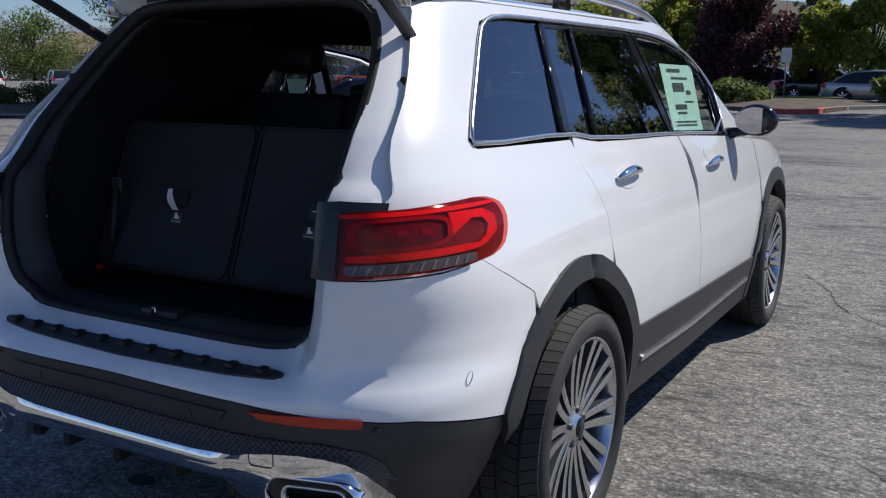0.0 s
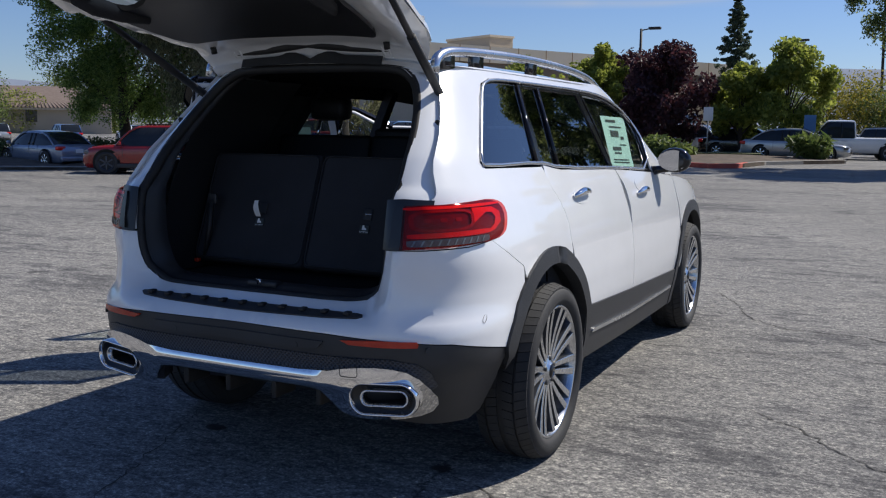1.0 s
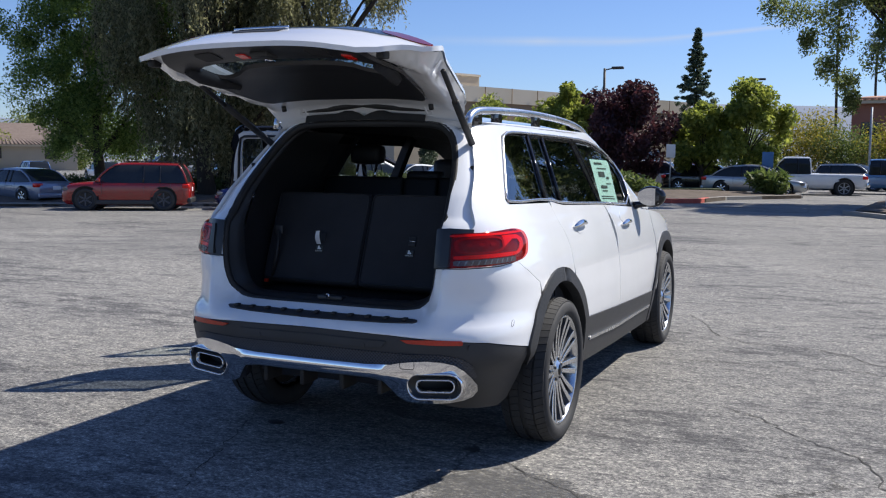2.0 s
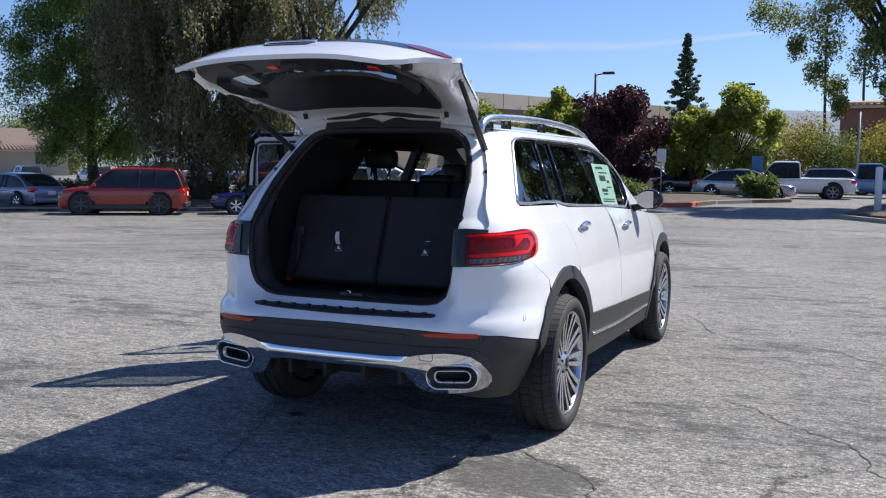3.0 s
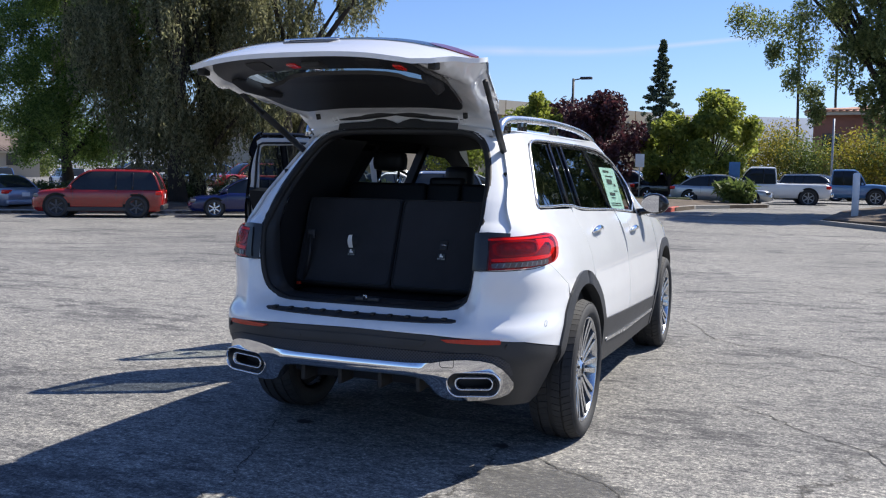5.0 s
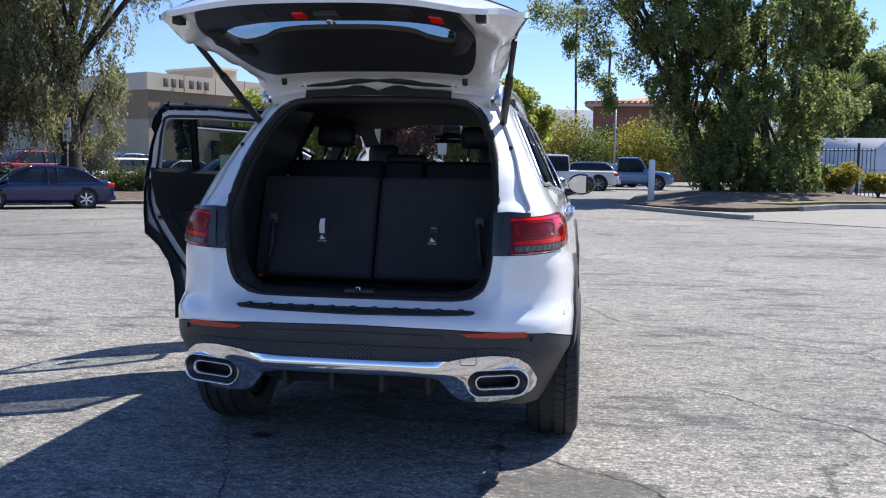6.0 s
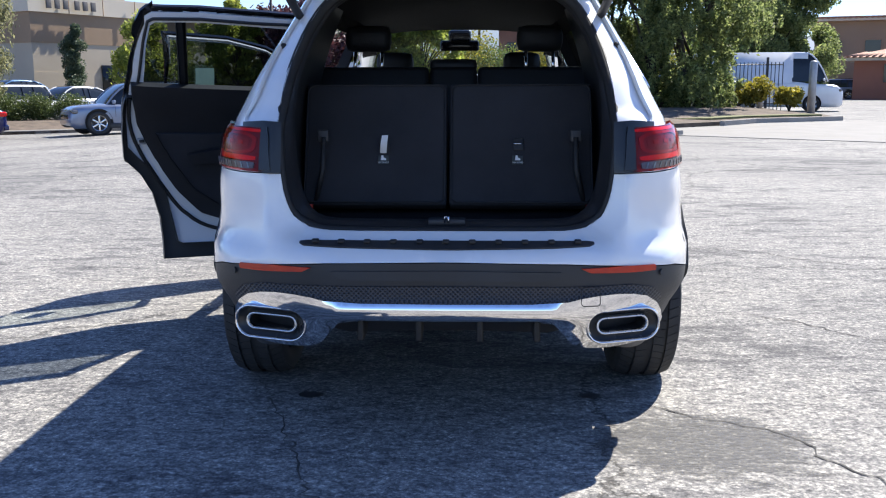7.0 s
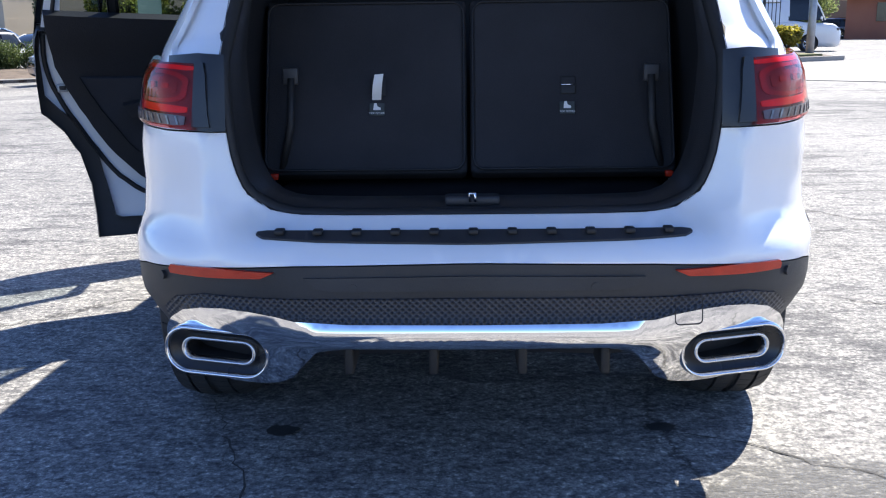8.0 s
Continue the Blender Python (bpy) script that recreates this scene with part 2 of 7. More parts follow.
speckled("satin_black", (0.013, 0.014, 0.016), (0.018, 0.019, 0.021), 0.28, 4, 200, 0.05)
speckled("pipe_black", (0.002, 0.002, 0.002), (0.004, 0.004, 0.004), 0.9, 4, 60, 0.0)
speckled("lamp_red", (0.32, 0.006, 0.005), (0.20, 0.003, 0.003), 0.15, 14, 60, 0.0, spread=0.04)
speckled("lamp_bright", (0.78, 0.020, 0.014), (0.62, 0.012, 0.009), 0.15, 25, 90, 0.05, spread=0.04)
speckled("lamp_deep", (0.11, 0.003, 0.003), (0.19, 0.006, 0.006), 0.06, 20, 60, 0.0, spread=0.03)
speckled("lamp_frost", (0.085, 0.055, 0.055), (0.14, 0.10, 0.10), 0.12, 40, 150, 0.1, 0.4)
speckled("lamp_clear", (0.13, 0.125, 0.125), (0.22, 0.21, 0.21), 0.12, 40, 150, 0.1, 0.4)
speckled("paper", (0.72, 0.73, 0.70), (0.80, 0.80, 0.78), 0.8, 5, 60, 0.0)
speckled("paper_green", (0.52, 0.78, 0.66), (0.58, 0.82, 0.71), 0.75, 5, 60, 0.0)
speckled("ink", (0.03, 0.04, 0.04), (0.06, 0.07, 0.07), 0.8, 9, 60, 0.0)
speckled("concrete", (0.23, 0.22, 0.20), (0.32, 0.305, 0.28), 0.85, 1.2, 40, 0.3)
speckled("apron", (0.165, 0.158, 0.145), (0.225, 0.215, 0.198), 0.85, 1.2, 40, 0.3)
speckled("red_kerb", (0.42, 0.05, 0.035), (0.50, 0.12, 0.08), 0.75, 3, 40, 0.2)
speckled("mulch", (0.050, 0.036, 0.026), (0.15, 0.115, 0.085), 0.95, 3, 30, 0.6)
speckled("lawn", (0.085, 0.092, 0.03), (0.19, 0.185, 0.075), 0.9, 2, 60, 0.6)
speckled("bark", (0.022, 0.017, 0.013), (0.060, 0.048, 0.037), 0.95, 3, 25, 0.6, stretch=(1, 1, 0.25))
speckled("bark_pale", (0.13, 0.11, 0.085), (0.24, 0.21, 0.17), 0.95, 3, 25, 0.5, stretch=(1, 1, 0.25))
speckled("stucco_cream", (0.56, 0.49, 0.38), (0.62, 0.55, 0.44), 0.9, 0.3, 20, 0.2)
speckled("stucco_tan", (0.27, 0.185, 0.115), (0.32, 0.225, 0.145), 0.9, 0.3, 20, 0.2)
speckled("stucco_beige", (0.40, 0.34, 0.26), (0.45, 0.39, 0.30), 0.9, 0.3, 20, 0.2)
speckled("stucco_rose", (0.30, 0.125, 0.085), (0.36, 0.16, 0.11), 0.9, 0.4, 20, 0.2)
speckled("roof_tile", (0.30, 0.15, 0.10), (0.40, 0.23, 0.16), 0.85, 3, 30, 0.3)
speckled("shingle", (0.16, 0.12, 0.10), (0.22, 0.17, 0.14), 0.9, 3, 30, 0.3)
speckled("galvanised", (0.30, 0.31, 0.32), (0.42, 0.43, 0.44), 0.5, 4, 60, 0.1, 0.5)
speckled("bronze_pole", (0.035, 0.032, 0.030), (0.06, 0.055, 0.05), 0.6, 4, 60, 0.1)
speckled("sign_white", (0.66, 0.68, 0.70), (0.74, 0.75, 0.76), 0.5, 4, 60, 0.0)
speckled("sign_blue", (0.05, 0.16, 0.36), (0.08, 0.20, 0.42), 0.5, 4, 60, 0.0)
speckled("iron_black", (0.012, 0.012, 0.014), (0.025, 0.025, 0.028), 0.5, 5, 80, 0.1)
speckled("letter_grey", (0.10, 0.09, 0.085), (0.14, 0.13, 0.12), 0.6, 5, 80, 0.0)
speckled("dark_window", (0.012, 0.015, 0.018), (0.02, 0.024, 0.028), 0.06, 1, 10, 0.0, spread=0.02)
# the air's blue haze is painted into the far hills' base colour
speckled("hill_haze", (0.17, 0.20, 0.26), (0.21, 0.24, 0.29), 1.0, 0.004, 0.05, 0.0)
glass("tinted_glass", (0.11, 0.125, 0.13), 0.24)
glass("gate_glass", (0.30, 0.36, 0.41), 0.06)
glass("door_pane", (0.27, 0.30, 0.30), 0.07)
glass("lamp_lens", (1.0, 0.40, 0.37), 0.02)
glass("clear_glass", (0.80, 0.86, 0.84), 0.06)
leaf("leaf_dark", (0.06, 0.11, 0.026), (0.24, 0.34, 0.08), 0.68)
leaf("leaf_willow", (0.080, 0.092, 0.042), (0.36, 0.35, 0.19), 0.68)
leaf("leaf_oak", (0.075, 0.115, 0.038), (0.34, 0.38, 0.14), 0.66)
leaf("leaf_mid", (0.07, 0.11, 0.028), (0.21, 0.26, 0.07), 0.5)
leaf("leaf_lime", (0.13, 0.175, 0.03), (0.42, 0.45, 0.09), 0.62)
leaf("leaf_plum", (0.035, 0.013, 0.018), (0.11, 0.042, 0.048), 0.35)
leaf("leaf_needle", (0.045, 0.072, 0.040), (0.13, 0.17, 0.10), 0.4)
leaf("leaf_gold", (0.16, 0.15, 0.022), (0.40, 0.34, 0.05), 0.55)
leaf("leaf_hedge", (0.05, 0.08, 0.02), (0.13, 0.165, 0.045), 0.35)


# woven linings and leather scarcely glint
for cloth, glint in (("headliner", 0.08), ("carpet", 0.1), ("trim_fabric", 0.2), ("seat_leather", 0.4)):
    MATS[cloth].node_tree.nodes["Principled BSDF"].inputs["Specular IOR Level"].default_value = glint


# ---- building helpers ----
def part(name, bm, mat, parent=None, label="", smooth=True, kind=""):
    """Links a bmesh as one mesh object under a thing or under a part."""
    bmesh.ops.recalc_face_normals(bm, faces=bm.faces) if len(bm.faces) < 6000 else None
    me = bpy.data.meshes.new(name)
    bm.to_mesh(me)
    bm.free()
    return link(name, me, mat, parent, label, smooth, kind)


def link(name, me, mat, parent=None, label="", smooth=True, kind=""):
    if mat:
        me.materials.append(MATS[mat])
    if smooth:
        me.shade_smooth()
    ob = new(name, me)
    ob.parent = parent
    return tagged(ob, label, kind=kind)


def thing(name, label, category, m=None, group="", kind=""):
    """An Empty at the base of a thing, for its parts."""
    ob = tagged(new(name), label, category, group, kind)
    ob.empty_display_size = 0.2
    if m is not None:
        ob.matrix_world = m
    return ob


def add_box(bm, c, d, bevel=0.0, m=None):
    """A box of centre c and sizes d, with bevelled edges, into bm."""
    r = bmesh.ops.create_cube(bm, size=1.0, matrix=(m or Matrix()) @ Matrix.Translation(c) @ Matrix.Diagonal((*d, 1)))
    if bevel:
        es = list({e for v in r["verts"] for e in v.link_edges})
        bmesh.ops.bevel(bm, geom=es, offset=bevel, segments=2, affect="EDGES", profile=0.6)
    return bm


def box(c, d, bevel=0.0, m=None):
    return add_box(bmesh.new(), c, d, bevel, m)


def add_tube(bm, pts, radii, sides=10, caps=True, closed=False):
    """A tube along points."""
    pts = [Vector(p) for p in pts]
    n = len(pts)
    radii = [radii] * n if isinstance(radii, (int, float)) else radii
    rings, up = [], None
    for i, p in enumerate(pts):
        a, b = (pts[i - 1], pts[(i + 1) % n]) if closed else (pts[max(i - 1, 0)], pts[min(i + 1, n - 1)])
        d = (b - a).normalized()
        if up is None:
            up = d.orthogonal().normalized()
        up = (up - d * up.dot(d)).normalized()
        side = d.cross(up)
        rings.append([bm.verts.new(p + radii[i] * (math.cos(k * math.tau / sides) * up + math.sin(k * math.tau / sides) * side)) for k in range(sides)])
    for i in range(n if closed else n - 1):
        a, b = rings[i], rings[(i + 1) % n]
        for k in range(sides):
            bm.faces.new((a[k], a[(k + 1) % sides], b[(k + 1) % sides], b[k]))
    if caps and not closed:
        bm.faces.new(rings[0][::-1]), bm.faces.new(rings[-1])
    return bm


def tube(pts, radii, sides=10, caps=True, closed=False):
    return add_tube(bmesh.new(), pts, radii, sides, caps, closed)


def add_lathe(bm, profile, steps=48, m=None):
    """Turns a profile of (radius, along x) round the x axis."""
    m = m or Matrix()
    rings = []
    for k in range(steps):
        a = k * math.tau / steps
        rings.append([bm.verts.new(m @ Vector((x, r * math.cos(a), r * math.sin(a)))) for r, x in profile])
    for k in range(steps):
        a, b = rings[k], rings[(k + 1) % steps]
        for i in range(len(profile) - 1):
            bm.faces.new((a[i], a[i + 1], b[i + 1], b[i]))
    return bm


def grid_mesh(f, nu, nv, bm=None):
    """A sheet of points f(u, v), u and v from 0 to 1."""
    bm = bm or bmesh.new()
    vs = [[bm.verts.new(f(i / nu, j / nv)) for j in range(nv + 1)] for i in range(nu + 1)]
    for i in range(nu):
        for j in range(nv):
            bm.faces.new((vs[i][j], vs[i + 1][j], vs[i + 1][j + 1], vs[i][j + 1]))
    return bm


def resample(pts, step, closed=True):
    out = []
    n = len(pts)
    for i in range(n if closed else n - 1):
        a, b = np.array(pts[i]), np.array(pts[(i + 1) % n])
        k = max(1, int(np.ceil(np.linalg.norm(b - a) / step)))
        out += [tuple(a + (b - a) * j / k) for j in range(k)]
    return out if closed else out + [tuple(pts[-1])]


def smooth_loop(pts, rounds=2, closed=True):
    """Chaikin's corner cutting."""
    for _ in range(rounds):
        n, out = len(pts), []
        for i in range(n if closed else n - 1):
            a, b = np.array(pts[i], float), np.array(pts[(i + 1) % n], float)
            out += [tuple(a * 0.75 + b * 0.25), tuple(a * 0.25 + b * 0.75)]
        pts = out if closed else [pts[0], *out[1:-1], pts[-1]]
    return pts


def outline_points(pts, step):
    """A closed outline's points about step apart, with every corner kept."""
    n, kept = len(pts), []
    for i in range(n):
        a, b, c = (np.array(pts[k % n], float) for k in (i - 1, i, i + 1))
        u, v = b - a, c - b
        lu, lv = np.hypot(*u), np.hypot(*v)
        if lu < 1e-7:
            continue
        sharp = lv > 1e-7 and np.dot(u, v) / (lu * lv) < 0.90
        if not kept or sharp or np.hypot(*(b - kept[-1])) > 0.45 * step:
            if kept and np.hypot(*(b - kept[-1])) < 1e-4:
                continue
            kept.append(b)
    out = []
    for i, a in enumerate(kept):
        b = kept[(i + 1) % len(kept)]
        k = max(1, int(round(np.hypot(*(b - a)) / step)))
        out += [tuple(a + (b - a) * j / k) for j in range(k)]
    return out


def inside(p, poly):
    x, y, c = p[0], p[1], False
    for i in range(len(poly)):
        (x1, y1), (x2, y2) = poly[i - 1], poly[i]
        if (y1 > y) != (y2 > y) and x < (x2 - x1) * (y - y1) / (y2 - y1) + x1:
            c = not c
    return c


def sheet(outline, surface, holes=(), step=0.05, thick=0.012, off=0.0, bm=None, lines=()):
    """A panel with the given outline on a curved surface(u, v, off), with a rim that goes thick metres inwards."""
    bm = bm or bmesh.new()
    loops = [outline_points(lp, step) for lp in (outline, *holes)]
    pts, edges = [], []
    for lp in loops:
        k = len(pts)
        pts += lp
        edges += [(k + i, k + (i + 1) % len(lp)) for i in range(len(lp))]
    for ln in lines:
        ln = resample(ln, step, False)
        k = len(pts)
        pts += ln
        edges += [(k + i, k + i + 1) for i in range(len(ln) - 1)]
    rim = np.array(pts)
    lo, hi = rim.min(0), rim.max(0)
    for i in range(1, int((hi[0] - lo[0]) / step) + 1):
        for j in range(1, int((hi[1] - lo[1]) / step) + 1):
            p = lo + (i * step, j * step)
            if np.min(np.abs(rim - p).sum(1)) > 0.5 * step and inside(p, loops[0]) and not any(inside(p, h) for h in loops[1:]):
                pts.append(tuple(p))
    v2, _, f2, *_ = delaunay_2d_cdt([Vector(p) for p in pts], edges, [], 1, 1e-6)
    faces = []
    for f in f2:
        c = sum((v2[i] for i in f), Vector((0, 0))) / len(f)
        if inside(c, loops[0]) and not any(inside(c, h) for h in loops[1:]):
            faces.append(f)
    used = sorted({i for f in faces for i in f})
    top = {i: bm.verts.new(surface(v2[i].x, v2[i].y, off)) for i in used}
    count = {}
    for f in faces:
        bm.faces.new([top[i] for i in f])
        for a, b in zip(f, (*f[1:], f[0])):
            count[frozenset((a, b))] = count.get(frozenset((a, b)), 0) + 1
    if thick:
        border = [tuple(e) for e, k in count.items() if k == 1]
        rims = {i: (bm.verts.new(top[i].co), bm.verts.new(surface(v2[i].x, v2[i].y, off - thick))) for e in border for i in e}
        for a, b in border:
            bm.faces.new((rims[a][0], rims[b][0], rims[b][1], rims[a][1]))
    return bm


def sstep(x):
    x = min(1.0, max(0.0, x))
    return x * x * (3 - 2 * x)


# ---- the white car: its skin as a wrapped sheet, s along the plan's rim from the middle of the rear, z up ----
def _rim():
    a = np.linspace(0, math.pi / 2, 160)
    rear = np.stack([0.9 * np.sin(a) ** 0.5, 0.1 - 1.045 * np.cos(a) ** 0.5], 1)
    side = np.stack([np.full(60, 0.9), np.linspace(0.1, 2.75, 62)[1:-1]], 1)
    nose = np.stack([0.9 * np.cos(a) ** 0.6, 2.75 + 0.95 * np.sin(a) ** 0.6], 1)
    p = np.concatenate([rear, side, nose])
    return p, np.r_[0, np.cumsum(np.linalg.norm(np.diff(p, axis=0), axis=1))], a


RIM, RIM_S, RIM_A = _rim()
WIDTH_Z = (0.22, 0.40, 0.56, 0.70, 0.85, 0.95, 1.05, 1.10, 1.135, 1.16, 1.22, 1.40, 1.56, 1.60, 1.66)
WIDTH_X = (0.845, 0.885, 0.905, 0.902, 0.885, 0.862, 0.828, 0.808, 0.788, 0.772, 0.742, 0.655, 0.575, 0.548, 0.510)
CREASE_Z = (0.70, 0.80, 0.93, 1.088, 1.10, 1.13, 1.195, 1.235, 1.26, 1.33, 1.40, 1.55, 1.60)
CREASE_X = (0.58, 0.60, 0.605, 0.61, 0.695, 0.702, 0.672, 0.658, 0.652, 0.632, 0.604, 0.535, 0.50)
REAR_Z = (0.25, 0.40, 0.50, 0.58, 0.66, 0.75, 0.85, 0.95, 1.08, 1.13, 1.20, 1.40, 1.60, 1.66)
REAR_Y = (-0.80, -0.885, -0.93, -0.945, -0.945, -0.925, -0.900, -0.885, -0.868, -0.845, -0.785, -0.615, -0.445, -0.40)
NOSE_Z = (0.25, 0.6, 0.95, 1.05, 1.12, 1.385, 1.53, 1.60)
NOSE_Y = (3.60, 3.70, 3.60, 3.30, 2.75, 2.32, 2.06, 1.88)


def _skin(s, z, channel=True):
    a = abs(s)
    if a < RIM_S[159]:
        # rear corner: boxier towards the roof
        e = 2.0 / np.interp(z, (0.72, 0.96, 1.08, 1.25), (4.35, 5.0, 5.0, 7.0))
        t = np.interp(a, RIM_S[:160], RIM_A)
        cx, cy = 0.9 * np.sin(t) ** e, 0.1 - 1.045 * max(0.0, np.cos(t)) ** e
    else:
        cx, cy = np.interp(a, RIM_S, RIM[:, 0]), np.interp(a, RIM_S, RIM[:, 1])
    x = cx * np.interp(z, WIDTH_Z, WIDTH_X) / 0.9
    y = cy
    if cy > 1.0:
        y = 1.0 + (cy - 1.0) * (np.interp(z, NOSE_Z, NOSE_Y) - 1.0) / 2.7
    else:
        y += (np.interp(z, REAR_Z, REAR_Y) + 0.945) * sstep((0.55 - cy) / 0.75)
    if cy < 0.0:
        # the bumper's corners tuck under
        x *= 1 - (1 - np.interp(z, (0.30, 0.38, 0.46, 0.53), (0.925, 0.945, 0.968, 1.0))) * sstep((-0.12 - cy) / 0.33)
        # a lit shelf over the bumper's corner, waisted in under the lamp
        shelf = sstep((z - 0.66) / 0.06) * (1 - sstep((z - 0.78) / 0.15)) * sstep((x - 0.56) / 0.14)
        y += 0.030 * shelf
        x *= 1 - 0.010 * shelf * sstep((-0.30 - cy) / 0.35)
        # the loading ledge, and the channel round the opening where the shut gate sits
        y += 0.10 * sstep((0.60 - x) / 0.12) * sstep((z - 0.665) / 0.085) * sstep((1.25 - z) / 0.2)
        if z > 0.70 and channel:
            y += np.interp(z, (0.70, 0.78, 1.10, 1.15), (0.0, 0.014, 0.014, 0.040)) * sstep((np.interp(z, CREASE_Z, CREASE_X) - x) / 0.012)
    return np.array((math.copysign(x, s) if s else 0.0, y, z))


def skin(s, z, off=0.0, channel=True):
    p = _skin(s, z, channel)
    if off:
        a, b = _skin(s + 0.004, z, channel) - _skin(s - 0.004, z, channel), _skin(s, z + 0.004, channel) - _skin(s, z - 0.004, channel)
        n = np.cross(a, b)
        p = p + n / np.linalg.norm(n) * off
    return Vector(p)


def plain(s, z, off=0.0):
    """The rear skin as if it had no channel round the opening."""
    return skin(s, z, off, False)


S_FINE = np.linspace(0, RIM_S[-1], 500)


def at_y(y, z, side=1):
    """The sheet's point at y on the side."""
    ys = np.array([_skin(s, z)[1] for s in S_FINE[60:430]])
    return side * float(np.interp(y, ys, S_FINE[60:430])), z


def at_x(x, z):
    """The sheet's point at x on the rear."""
    xs = np.array([_skin(s, z)[0] for s in S_FINE[:185]])
    return math.copysign(float(np.interp(abs(x), xs, S_FINE[:185])), x), z


def dense(pts, step):
    """The same open line with more points on it."""
    out = [pts[0]]
    for a, b in zip(pts, pts[1:]):
        n = max(1, int(math.hypot(b[0] - a[0], b[1] - a[1]) / step))
        out += [(a[0] + (b[0] - a[0]) * i / n, a[1] + (b[1] - a[1]) * i / n) for i in range(1, n + 1)]
    return out


def on_side(pts, side=1):
    return [at_y(y, z, side) for y, z in dense(pts, 0.08)]


def on_rear(pts):
    return [at_x(x, z) for x, z in dense(pts, 0.03)]


def heads(pts):
    """Lowers the heads of the side windows from the roof's edge to the cant rail's lower side."""
    return [(y, z - float(np.interp(z, (1.34, 1.50, 1.588, 1.593), (0.0, 0.027, 0.027, 0.0)))) for y, z in pts]


def gate_channel(side, z0, z1, n):
    """The sunk face between the body's crease and the rear opening, from z0 up to z1."""
    lo = OPENING[2:13]
    oz, ox = [p[1] for p in lo], [p[0] for p in lo]
    bm, rows = bmesh.new(), []
    for i in range(n + 1):
        z = z0 + (z1 - z0) * i / n
        c, o = float(np.interp(z, CREASE_Z, CREASE_X)), float(np.interp(z, oz, ox))
        xs = [c + 0.001, c - 0.004, c - 0.009, c - 0.0125] + [c - 0.0125 + (o - c + 0.0125) * k / 4 for k in range(1, 5)]
        rows.append([bm.verts.new(skin(side * at_x(x, z)[0], z)) for x in xs])
    for a, b in zip(rows, rows[1:]):
        for k in range(len(a) - 1):
            bm.faces.new((a[k], a[k + 1], b[k + 1], b[k]))
    return bm


def arc(cy, cz, r, a0, a1, n=14):
    """Points round a wheel's centre; degrees from straight up, towards the nose."""
    return [(cy + r * math.sin(radians(a0 + (a1 - a0) * i / n)), cz + r * math.cos(radians(a0 + (a1 - a0) * i / n))) for i in range(n + 1)]


def hinge(x, y, degrees):
    m = Matrix.Translation((x, y, 0)) @ Matrix.Rotation(radians(degrees), 4, "Z") @ Matrix.Translation((-x, -y, 0))
    return lambda s, z, off=0.0: m @ skin(s, z, off)


HUB_Z, BASE_Y = 0.36, 2.829
BELT = [(-0.40, 1.225), (0.17, 1.212), (0.40, 1.180), (1.24, 1.152), (1.98, 1.110)]
OPENING = [(0.0, 0.742), (0.40, 0.742), (0.475, 0.752), (0.525, 0.79), (0.550, 0.86), (0.562, 0.95), (0.572, 1.08), (0.570, 1.20), (0.552, 1.32), (0.515, 1.44), (0.465, 1.53), (0.40, 1.578), (0.30, 1.592), (0.0, 1.594)]


